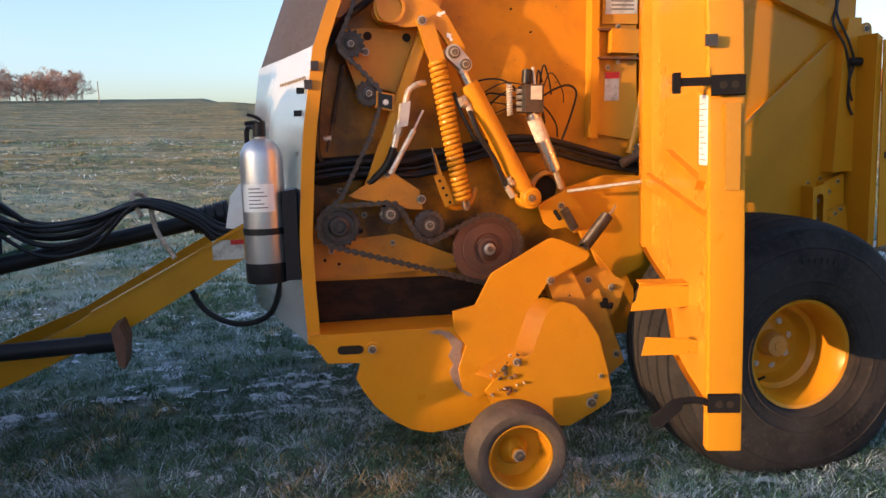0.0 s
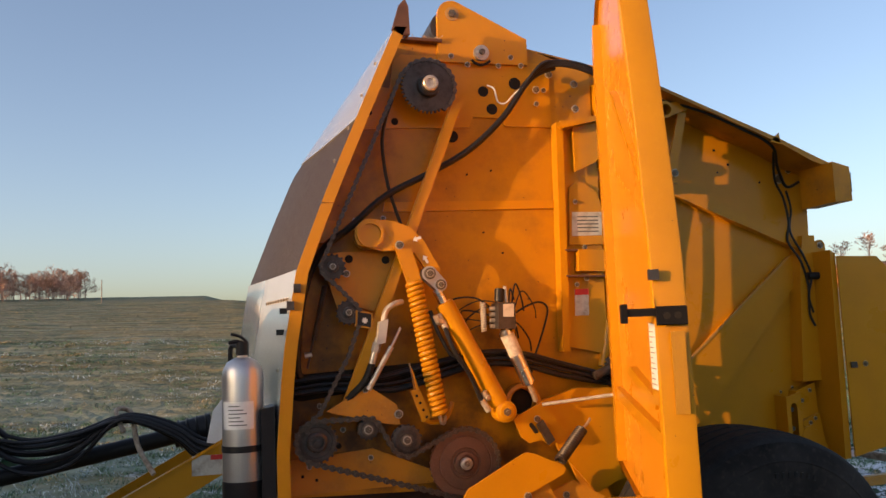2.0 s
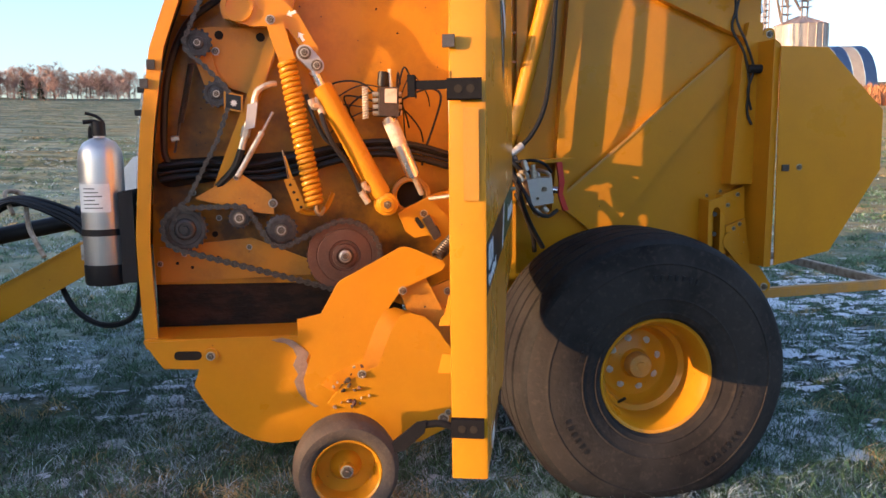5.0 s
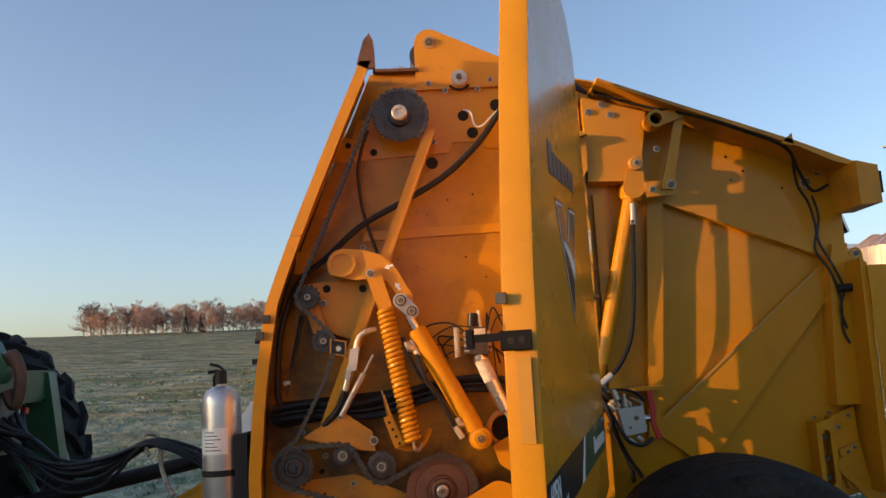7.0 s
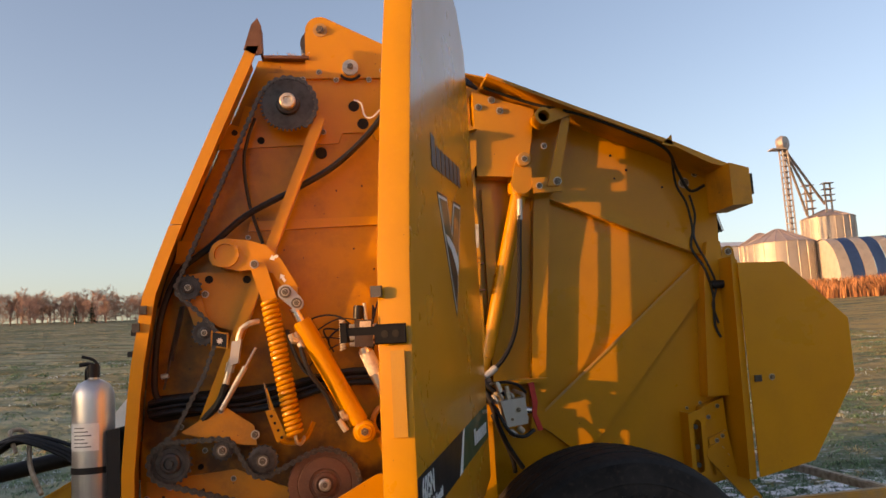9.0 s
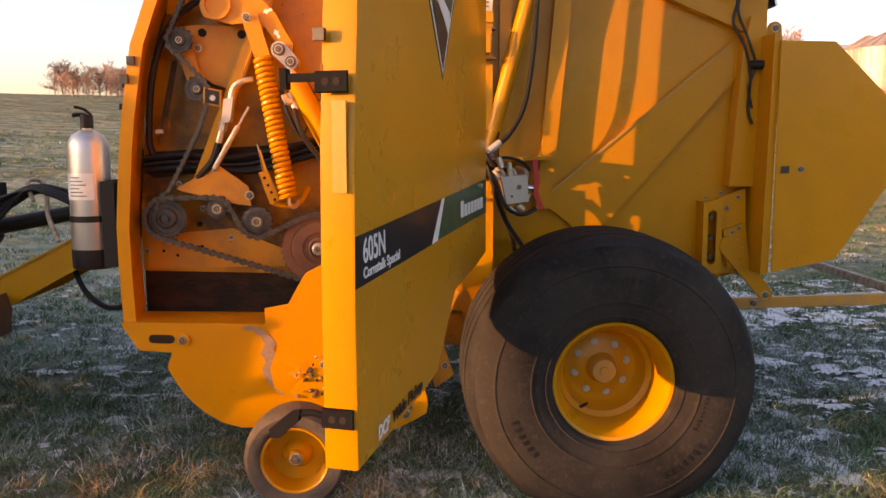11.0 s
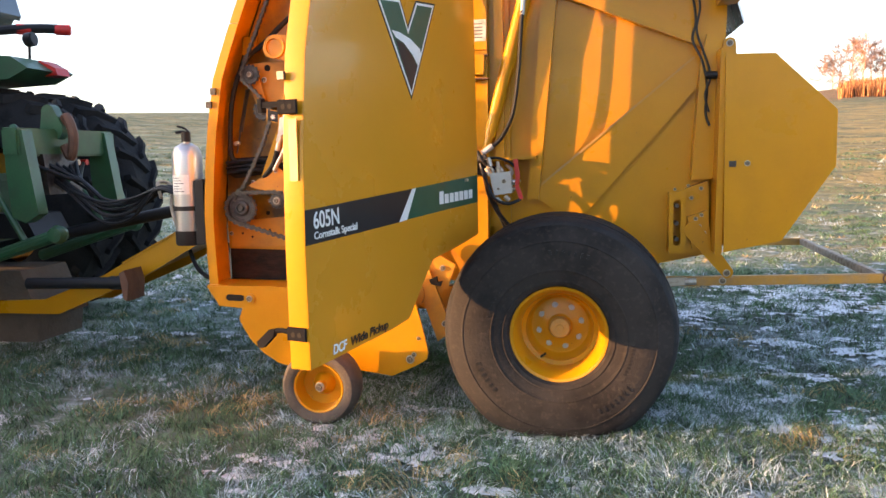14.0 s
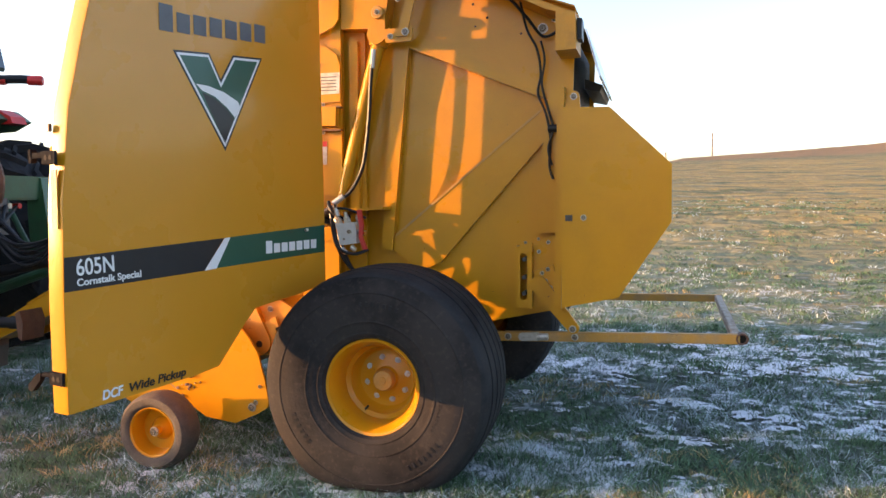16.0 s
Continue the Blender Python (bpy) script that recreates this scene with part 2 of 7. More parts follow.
def prism(bm, pts, near, far):
    """A plate from an outline of pairs; near and far turn a pair into a place."""
    a = [bm.verts.new(near(*p)) for p in pts]
    b = [bm.verts.new(far(*p)) for p in pts]
    bm.faces.new(a)
    bm.faces.new(b[::-1])
    for i in range(len(pts)):
        j = (i + 1) % len(pts)
        bm.faces.new((a[i], b[i], b[j], a[j]))
    return bm


def plate(pts, y0, y1, width=0.0):
    """A plate upright along the machine, its outline in x and z."""
    bm = prism(bmesh.new(), pts, lambda x, z: (x, y0, z), lambda x, z: (x, y1, z))
    if width:
        bevel(bm, width)
    return bm


def cyl(bm, p0, p1, r0, r1=None, seg=24, caps=True):
    p0, p1 = Vector(p0), Vector(p1)
    d = p1 - p0
    m = Matrix.Translation((p0 + p1) / 2) @ d.to_track_quat("Z", "Y").to_matrix().to_4x4()
    bmesh.ops.create_cone(bm, cap_ends=caps, segments=seg, radius1=r0, radius2=r0 if r1 is None else r1, depth=d.length, matrix=m)
    return bm


def lathe(bm, profile, origin, axis, seg=48, warp=None):
    """Turns a profile of (radius, way along the axis) round the axis."""
    q = Vector(axis).to_track_quat("Z", "Y").to_matrix()
    rings = []
    for r, h in profile:
        ring = []
        for i in range(seg):
            a = 2 * math.pi * i / seg
            p = Vector(origin) + q @ Vector((r * math.cos(a), r * math.sin(a), h))
            ring.append(bm.verts.new(warp(p) if warp else p))
        rings.append(ring)
    for a, b in zip(rings, rings[1:]):
        for i in range(seg):
            j = (i + 1) % seg
            bm.faces.new((a[i], a[j], b[j], b[i]))
    return bm


def smooth_path(pts, steps=6):
    pts = [Vector(p) for p in pts]
    if len(pts) < 3:
        return pts
    out = []
    for i in range(len(pts) - 1):
        p0, p1, p2, p3 = pts[max(i - 1, 0)], pts[i], pts[i + 1], pts[min(i + 2, len(pts) - 1)]
        for k in range(steps):
            t = k / steps
            out.append(0.5 * (2 * p1 + (p2 - p0) * t + (2 * p0 - 5 * p1 + 4 * p2 - p3) * t * t + (3 * p1 - p0 - 3 * p2 + p3) * t ** 3))
    return out + [pts[-1]]


def tube(bm, pts, r, seg=8, steps=6):
    pts = smooth_path(pts, steps) if steps > 1 else [Vector(p) for p in pts]
    side, rings = None, []
    for i, p in enumerate(pts):
        d = (pts[min(i + 1, len(pts) - 1)] - pts[max(i - 1, 0)]).normalized()
        if side is None:
            side = d.orthogonal().normalized()
        side = (side - d * side.dot(d)).normalized()
        up = d.cross(side)
        rings.append([bm.verts.new(p + r * (math.cos(2 * math.pi * k / seg) * side + math.sin(2 * math.pi * k / seg) * up)) for k in range(seg)])
    for a, b in zip(rings, rings[1:]):
        for k in range(seg):
            bm.faces.new((a[k], a[(k + 1) % seg], b[(k + 1) % seg], b[k]))
    bm.faces.new(rings[0])
    bm.faces.new(rings[-1])
    return bm


def coil(bm, p0, p1, big, r, turns, seg=6, per=14):
    p0, p1 = Vector(p0), Vector(p1)
    d = p1 - p0
    q = d.to_track_quat("Z", "Y").to_matrix()
    n = int(turns * per)
    pts = [p0 + q @ Vector((big * math.cos(2 * math.pi * i / per), big * math.sin(2 * math.pi * i / per), d.length * i / n)) for i in range(n + 1)]
    return tube(bm, pts, r, seg, 1)


def gear(bm, c, r, teeth, depth, y0, y1):
    pts = []
    for i in range(teeth):
        for k, rr in ((0.0, r - depth), (0.3, r - depth), (0.45, r), (0.75, r)):
            a = 2 * math.pi * (i + k) / teeth
            pts.append((c[0] + rr * math.cos(a), c[1] + rr * math.sin(a)))
    return prism(bm, pts, lambda x, z: (x, y0, z), lambda x, z: (x, y1, z))


def arc(cx, cz, r, a0, a1, n=10):
    return [(cx + r * math.cos(radians(a0 + (a1 - a0) * i / n)), cz + r * math.sin(radians(a0 + (a1 - a0) * i / n))) for i in range(n + 1)]


def hull_slot(x0, z0, x1, z1, r0, r1=None, n=8):
    """An outline round two circles, a link plate."""
    r1 = r0 if r1 is None else r1
    a = math.degrees(math.atan2(z1 - z0, x1 - x0))
    return arc(x1, z1, r1, a - 90, a + 90, n) + arc(x0, z0, r0, a + 90, a + 270, n)


def bolt_mesh():
    """Hexagon head on a grimy washer, with the stud's end."""
    bm = bmesh.new()
    cyl(bm, (0, 0, 0), (0, -0.18, 0), 1.38, seg=20)
    n0 = len(bm.faces)
    cyl(bm, (0, -0.16, 0), (0, -0.85, 0), 1.14, 1.06, seg=6)
    cyl(bm, (0, -0.8, 0), (0, -1.15, 0), 0.5, 0.42, seg=12)
    bm.faces.ensure_lookup_table()
    for f in list(bm.faces)[n0:]:
        f.material_index = 1
    bmesh.ops.recalc_face_normals(bm, faces=bm.faces)
    me = bpy.data.meshes.new("bolt")
    bm.to_mesh(me)
    bm.free()
    me.materials.append(GRIMY)
    me.materials.append(ZINC)
    return me


BOLT = bolt_mesh()
NUT = BOLT.copy()
NUT.name = "wheel_nut"
NUT.materials[0] = ALU
NUT.materials[1] = ALU


def bolt(parent, p, r=0.012, turn=0.0, mesh=None):
    """A hexagon bolt with its washer, its head towards -y, turned about z."""
    ob = part("bolt", mesh or BOLT, ZINC, parent)
    ob.matrix_basis = Matrix.Translation(p) @ pose(0, 0, 0, 0, random.uniform(0, 60), turn) @ Matrix.Diagonal((r, r, r, 1))
    return ob


def chain_mesh(pts, y, pitch=0.0255, wide=0.018, high=0.016):
    """Roller chain along a way of (x, z): waisted link plates on rollers."""
    pts = [Vector((x, y, z)) for x, z in pts]
    stops, run = [], 0.0
    for a, b in zip(pts, pts[1:]):
        d = b - a
        while run < d.length:
            stops.append(a + d * (run / d.length))
            run += pitch
        run -= d.length
    bm = bmesh.new()
    for k, (a, b) in enumerate(zip(stops, stops[1:])):
        q = (b - a).to_track_quat("X", "Z").to_matrix()
        w = wide / 2 if k % 2 else wide * 0.34
        e = (b - a).length / 2
        shape = [(-e * 1.35, 0.25), (-e * 1.1, 0.5), (-e * 0.75, 0.5), (0, 0.20), (e * 0.75, 0.5), (e * 1.1, 0.5), (e * 1.35, 0.25), (e * 1.35, -0.25), (e * 1.1, -0.5), (e * 0.75, -0.5), (0, -0.20), (-e * 0.75, -0.5), (-e * 1.1, -0.5), (-e * 1.35, -0.25)]
        mid = (a + b) / 2
        for side in (-1, 1):
            prism(bm, shape, lambda u, v: mid + q @ Vector((u, side * w - 0.0015, v * high)), lambda u, v: mid + q @ Vector((u, side * w + 0.0015, v * high)))
        cyl(bm, a + Vector((0, wide * 0.62, 0)), a - Vector((0, wide * 0.62, 0)), high * 0.22, seg=6)
    return bm


def text_mesh(words, size, name="lettering", shear=0.0, width=0.1, bold=0.0):
    """Raised letters fitted to a width."""
    cu = bpy.data.curves.new(name, "FONT")
    cu.body, cu.size, cu.extrude, cu.shear, cu.offset = words, size, 0.0008, shear, bold
    ob = bpy.data.objects.new(name, cu)
    scene.collection.objects.link(ob)
    me = bpy.data.meshes.new_from_object(ob.evaluated_get(bpy.context.evaluated_depsgraph_get()))
    bpy.data.objects.remove(ob)
    span = [v.co.x for v in me.vertices]
    me.transform(Matrix.Diagonal((width / (max(span) - min(span)), 1, 1, 1)))
    me.name = name
    return me


# ---- ground ----
def table(rows, v):
    """Value between the rows of a short table."""
    for (a, p), (b, q) in zip(rows, rows[1:]):
        if v <= b:
            return p + (q - p) * max(0.0, (v - a) / (b - a))
    return rows[-1][1]


def rise(x, y):
    """Height of the field: level round the machine, then rising all round to a ridge and a farther hill."""
    d = math.hypot(x + 0.2, y + 3.0)
    t = max(0.0, d - 8.5)
    east = min(1.0, max(0.0, (math.degrees(math.atan2(x, max(y + 3.8, 0.01))) + 3) / 5)) if y > 4 else 0.0
    if d < 62:
        h = 0.0865 * t * min(1, t / 14.0) ** 0.8
        h = min(h, 4.63)
    elif d < 150:
        h = 4.63 + 0.02 * (d - 62)
    elif d < 330:
        h = 6.39 + (d - 150) / 180 * 13.6
    else:
        h = 19.99 + 0.01 * (d - 330)
    if east > 0:
        # eastward a lower brow, then a brown hill rising behind it
        az = math.degrees(math.atan2(x, y + 3.8))
        brow = 1.4 + 62 * math.tan(radians(table(((0, 2.52), (13, 2.2), (34, 1.5), (60, 1.5)), az)))
        crest = 1.4 + 160 * math.tan(radians(table(((0, 2.8), (13, 3.46), (17, 3.85), (25, 3.8), (31, 3.4), (60, 3.6)), az)))
        g = h * brow / 4.63 if d < 62 else brow + (crest - brow) * (d - 62) / 98 if d < 160 else crest + 0.015 * (d - 160)
        h += (g - h) * east
    # an unseen bank added on the sunward side to shade the near ground
    q, r = -0.952 * x - 0.306 * y, abs(0.306 * x - 0.952 * y)
    if q > 11 and r < 24:
        k = min(1.0, (q - 11) / 19)
        shade_bank = (3.41 + 0.10 * noise.noise((x * 0.35, y * 0.35, 3))) * k * k * (3 - 2 * k) + 0.04 * max(0, q - 30)
        f = min(1.0, max(0.0, (24 - r) / 15))
        h = max(h * (1 - f), h * (1 - f) + shade_bank * f)
    lump = 0.030 * noise.noise((x * 0.9, y * 0.9, 0)) + 0.016 * noise.noise((x * 2.7, y * 2.7, 4))
    far = min(1, max(0, (d - 8) / 20))
    lump += far * (0.10 * noise.noise((x * 0.12 + y * 0.05, y * 0.35, 7)) + 0.05 * noise.noise((x * 0.5, y * 1.1, 2)))
    return h + lump


def ground_mesh():
    xs, step = [0.0], 0.12
    while xs[-1] < 1500:
        xs.append(xs[-1] + step)
        if xs[-1] > 6:
            step *= 1.06
    axis = [-v for v in xs[:0:-1]] + xs
    bm = bmesh.new()
    grid = [[bm.verts.new((x, y, rise(x, y))) for x in axis] for y in axis]
    for a, b in zip(grid, grid[1:]):
        for i in range(len(axis) - 1):
            bm.faces.new((a[i], a[i + 1], b[i + 1], b[i]))
    return bm


def field_material():
    """Matted winter pasture: green and straw in drifts and rows, with frost lying round the machine."""
    m = material("frosty_pasture", (0.085, 0.125, 0.085), 0.95, dark=(0.22, 0.21, 0.13), scale=1.6, amount=0.8, grain=30, bump=1.0, bump_scale=26, light=(0.20, 0.23, 0.19), specular=0.1)
    n, l = m.node_tree.nodes, m.node_tree.links
    b = n["Principled BSDF"]
    old = b.inputs["Base Color"].links[0].from_socket
    tc = n.new("ShaderNodeTexCoord")

    def noise_mask(scale, lo, hi, detail, stretch=(1, 1, 1)):
        mp = n.new("ShaderNodeMapping")
        mp.inputs["Scale"].default_value = stretch
        l.new(tc.outputs["Object"], mp.inputs["Vector"])
        t = n.new("ShaderNodeTexNoise")
        t.inputs["Scale"].default_value, t.inputs["Detail"].default_value, t.inputs["Roughness"].default_value = scale, detail, 0.62
        l.new(mp.outputs[0], t.inputs["Vector"])
        r = n.new("ShaderNodeMapRange")
        r.inputs["From Min"].default_value, r.inputs["From Max"].default_value = lo, hi
        l.new(t.outputs["Fac"], r.inputs["Value"])
        return r.outputs[0]

    def blend(below, factor, colour):
        mix = n.new("ShaderNodeMix")
        mix.data_type = "RGBA"
        mix.inputs["B"].default_value = (*colour, 1)
        l.new(below, mix.inputs["A"])
        l.new(factor, mix.inputs["Factor"])
        return mix.outputs["Result"]

    def times(p, q):
        k = n.new("ShaderNodeMath")
        k.operation = "MULTIPLY"
        l.new(p, k.inputs[0])
        l.new(q, k.inputs[1])
        return k.outputs[0]

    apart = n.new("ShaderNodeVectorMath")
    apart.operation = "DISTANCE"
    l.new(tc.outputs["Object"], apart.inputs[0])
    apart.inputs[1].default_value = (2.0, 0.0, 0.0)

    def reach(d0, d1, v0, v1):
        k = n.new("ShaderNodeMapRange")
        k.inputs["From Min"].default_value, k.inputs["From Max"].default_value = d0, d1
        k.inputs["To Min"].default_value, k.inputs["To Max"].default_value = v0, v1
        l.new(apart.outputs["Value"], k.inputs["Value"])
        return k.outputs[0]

    rows = blend(old, times(noise_mask(2.0, 0.44, 0.60, 8, (0.42, 0.9, 1)), reach(4, 14, 0.2, 0.9)), (0.33, 0.25, 0.115))
    rows = blend(rows, times(noise_mask(0.9, 0.47, 0.60, 8, (0.5, 1.1, 1)), reach(8, 30, 0.2, 0.55)), (0.17, 0.21, 0.14))
    rows = blend(rows, times(noise_mask(2.0, 0.49, 0.56, 9, (0.5, 1.0, 1)), reach(7, 20, 0.0, 0.8)), (0.075, 0.095, 0.055))
    rows = blend(rows, times(noise_mask(3.1, 0.54, 0.60, 9, (0.5, 1.0, 1)), reach(7, 24, 0.0, 0.75)), (0.36, 0.31, 0.20))
    place = n.new("ShaderNodeSeparateXYZ")
    l.new(tc.outputs["Object"], place.inputs[0])
    east = n.new("ShaderNodeMapRange")
    east.inputs["From Min"].default_value, east.inputs["From Max"].default_value = -12.0, 6.0
    l.new(place.outputs["X"], east.inputs["Value"])
    flip = n.new("ShaderNodeMath")
    flip.operation = "SUBTRACT"
    flip.inputs[0].default_value = 1.0
    l.new(east.outputs[0], flip.inputs[1])
    west = flip.outputs[0]
    rows = blend(rows, times(east.outputs[0], reach(84, 96, 0.0, 0.85)), (0.26, 0.165, 0.10))
    # turf near the machine darkened, painting in the shade down between the blades
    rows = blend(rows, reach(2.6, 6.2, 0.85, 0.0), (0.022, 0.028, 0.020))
    rows = blend(rows, times(noise_mask(1.1, 0.36, 0.56, 9, (0.35, 1.0, 1)), times(west, reach(7, 40, 0.9, 0.22))), (0.31, 0.40, 0.33))
    rows = blend(rows, times(noise_mask(1.5, 0.50, 0.57, 9, (0.22, 1.0, 1)), reach(9, 20, 0.0, 0.58)), (0.055, 0.085, 0.045))
    # eastern straw tinted golden, the low sun's warmth put into its colour
    golden = times(noise_mask(0.8, 0.42, 0.56, 8, (0.4, 1.0, 1)), times(east.outputs[0], reach(11, 20, 0.0, 0.85)))
    rows = blend(rows, times(golden, reach(70, 84, 1.0, 0.0)), (0.36, 0.265, 0.11))
    speck = times(noise_mask(14.0, 0.52, 0.62, 5), noise_mask(0.7, 0.36, 0.62, 4))
    rows = blend(rows, times(speck, reach(5, 12, 0.55, 0.03)), (0.55, 0.60, 0.62))
    snow = times(noise_mask(3.1, 0.57, 0.63, 8), noise_mask(0.45, 0.42, 0.60, 3))
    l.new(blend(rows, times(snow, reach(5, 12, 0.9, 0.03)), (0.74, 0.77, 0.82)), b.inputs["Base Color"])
    # clumps and wheel-row ridges
    clump = n.new("ShaderNodeTexNoise")
    clump.inputs["Scale"].default_value, clump.inputs["Detail"].default_value = 3.2, 6
    l.new(tc.outputs["Object"], clump.inputs["Vector"])
    ridge = n.new("ShaderNodeBump")
    ridge.inputs["Strength"].default_value, ridge.inputs["Distance"].default_value = 1.0, 0.16
    l.new(clump.outputs["Fac"], ridge.inputs["Height"])
    l.new(b.inputs["Normal"].links[0].from_socket, ridge.inputs["Normal"])
    l.new(ridge.outputs[0], b.inputs["Normal"])
    return m


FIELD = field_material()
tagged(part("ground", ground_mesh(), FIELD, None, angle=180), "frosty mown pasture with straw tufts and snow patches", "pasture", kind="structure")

# ---- the baler ----
baler = thing("round_baler", "yellow round hay baler with its side shield swung open", "baler", (0, 0.75, 0))
WIDE = 1.55  # distance between the two side walls

FRONT = [(0.60, -1.965), (1.03, -1.979), (1.45, -1.945), (1.82, -1.883), (2.143, -1.757), (2.5, -1.605), (2.896, -1.432), (3.03, -1.386)]


def front_x(z):
    for (z0, x0), (z1, x1) in zip(FRONT, FRONT[1:]):
        if z <= z1:
            return x0 + (x1 - x0) * (z - z0) / (z1 - z0)
    return FRONT[-1][1]


def front_curve(z0, z1, n=10, off=0.0):
    return [(front_x(z0 + (z1 - z0) * i / n) + off, z0 + (z1 - z0) * i / n) for i in range(n + 1)]


# side walls
outline = [(x + 0.02, z) for x, z in front_curve(0.84, 2.925, 14)] + [(-1.18, 2.925), (-0.74, 2.925), (-0.40, 2.80), (-0.40, 0.62), (-0.9, 0.70), (-1.2, 0.82)]
side_wall = part("side_wall", plate(outline, 0.0, 0.012), YELLOW_WALL, baler)
side_wall.location.y = 0.045
part("far_side_wall", plate(outline[:-2] + [(-1.9, 0.62)], WIDE, WIDE + 0.012), YELLOW, baler)
part("bale_belt", plate([(-1.955, 0.60), (-1.955, 0.845), (-1.5, 0.855), (-1.12, 0.87), (-0.9, 0.72), (-0.9, 0.55), (-1.3, 0.58)], 0.062, 0.10), BELT, baler, "dark stained belt above the pickup")
# front hood, a bent sheet across the machine with a window
HOOD = [(-0.19, 0.0), (-0.15, -0.006), (-0.06, -0.022), (0.06, -0.044), (0.30, -0.09), (0.775, -0.19), (1.25, -0.09), (1.49, -0.044), (1.61, -0.022), (1.70, -0.006), (1.74, 0.0)]


def hood_dx(y):
    for (y0, d0), (y1, d1) in zip(HOOD, HOOD[1:]):
        if y <= y1:
            return d0 + (d1 - d0) * (y - y0) / (y1 - y0)
    return 0.0


bm = bmesh.new()
zs = [0.62 + 2.28 * i / 38 for i in range(39)]
grid = [[bm.verts.new((front_x(z) + dx * min(1, (3.2 - z) / 0.8), y, z)) for y, dx in HOOD] for z in zs]
pane = bmesh.new()
pane_grid = [[pane.verts.new(v.co + Vector((0.012, 0, 0))) for v in row] for row in grid]
for i in range(38):
    for k in range(10):
        if 1.78 < zs[i] < 2.46 and k <= 8:
            pane.faces.new((pane_grid[i][k], pane_grid[i][k + 1], pane_grid[i + 1][k + 1], pane_grid[i + 1][k]))
        else:
            bm.faces.new((grid[i][k], grid[i][k + 1], grid[i + 1][k + 1], grid[i + 1][k]))
bmesh.ops.delete(pane, geom=[v for v in pane.verts if not v.link_faces], context="VERTS")
bmesh.ops.solidify(pane, geom=pane.faces, thickness=0.004)
bmesh.ops.recalc_face_normals(bm, faces=bm.faces)
bmesh.ops.solidify(bm, geom=bm.faces, thickness=0.006)
# sheet added behind the window, its dark colour standing for the unlit chamber
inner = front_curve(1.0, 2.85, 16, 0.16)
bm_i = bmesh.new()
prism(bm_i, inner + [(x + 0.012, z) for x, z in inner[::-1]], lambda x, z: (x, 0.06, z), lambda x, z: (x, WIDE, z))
part("dark_chamber_sheet", bm_i, BELT, baler, "dark sheet added behind the hood window for the unlit inside")
hood = part("front_hood", bm, PALE_SHEET, baler, "pale coated sheet front hood with a window", angle=50)
part("window_guard", pane, GUARD, hood, "dark mesh guard in the hood window", angle=50)
for k in range(9):
    y = -0.13 + 0.05 * k
    bolt(hood, (front_x(1.70) + hood_dx(y) - 0.004, y, 1.70), 0.006, -60)
for z0 in (2.3, 2.45, 2.6, 2.75, 1.2, 1.4):
    bolt(hood, (front_x(z0) - 0.014, -0.13, z0), 0.006, -60)
for z0, z1, w in ((0.62, 2.10, 0.052), (2.104, 2.90, 0.052)):
    a = front_curve(z0, z1)
    b = [(x + w, z) for x, z in front_curve(z0, z1)]
    part("shield_edge", plate(a + b[::-1], -0.206, -0.194, 0.003), YELLOW if w > 0.04 else RUST, baler)
a = front_curve(0.66, 2.88, 16, 0.008)
bm = prism(bmesh.new(), a + [(x + 0.004, z) for x, z in a[::-1]], lambda x, z: (x, -0.192, z), lambda x, z: (x, 0.044, z))
part("front_return", bm, YELLOW_DIRTY, baler)
horn = plate([(-1.445, 2.885), (-1.41, 3.0), (-1.382, 3.032), (-1.366, 2.995), (-1.363, 2.865), (-1.40, 2.86)], -0.206, -0.19, 0.002)
part("corner_horn", horn, RUST, baler, "rust-brown top corner of the front shield")
part("horn_return", plate([(-1.374, 3.015), (-1.366, 2.990), (-1.364, 2.87), (-1.374, 2.87)], -0.189, -0.12), RUST, baler)
part("top_rail", plate([(-1.385, 2.922), (-1.385, 2.936), (-1.165, 2.932), (-1.165, 2.918)], 0.0, 0.05, 0.002), RUST, baler)
rng = random.Random(17)
for k in range(26):
    x = rng.uniform(-1.36, -1.18)
    part("chaff", tube(bmesh.new(), [(x, rng.uniform(0, 0.05), 2.93), (x + rng.uniform(-0.03, 0.03), rng.uniform(-0.01, 0.06), 2.936 + rng.uniform(0, 0.014))], 0.0016, 4, 1), RUSTY, baler)
part("upper_roller", cyl(bmesh.new(), (-1.13, 0.06, 3.015), (-1.13, WIDE - 0.05, 3.015), 0.075, seg=32), STEEL_DARK, baler)
# roof and tailgate shell
roof = [(-1.37, 2.925), (-0.74, 2.925), (-0.33, 2.84), (0.124, 2.672), (0.638, 2.46), (0.864, 2.38)]
bm = bmesh.new()
prism(bm, roof + [(x, z - 0.008) for x, z in roof[::-1]], lambda x, z: (x, 0.05, z), lambda x, z: (x, WIDE, z))
part("roof", bm, YELLOW_DIRTY, baler)
TY = 0.12


def T(pts):
    """Outlines on the tailgate, set a touch forward and up."""
    return [(x - 0.006, z / 0.992) for x, z in pts]


tail_outline = T([(-0.385, 2.80), (-0.336, 2.82), (0.13, 2.65), (0.644, 2.44), (0.87, 2.36), (0.82, 0.80), (0.43, 0.72), (-0.385, 0.70)])
tail = part("tailgate_wall", plate(tail_outline, TY, TY + 0.012), YELLOW, baler)
part("far_tailgate_wall", plate(tail_outline, WIDE - 0.08, WIDE - 0.068), YELLOW, baler)
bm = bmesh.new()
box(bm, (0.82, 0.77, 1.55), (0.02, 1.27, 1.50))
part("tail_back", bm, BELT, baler)
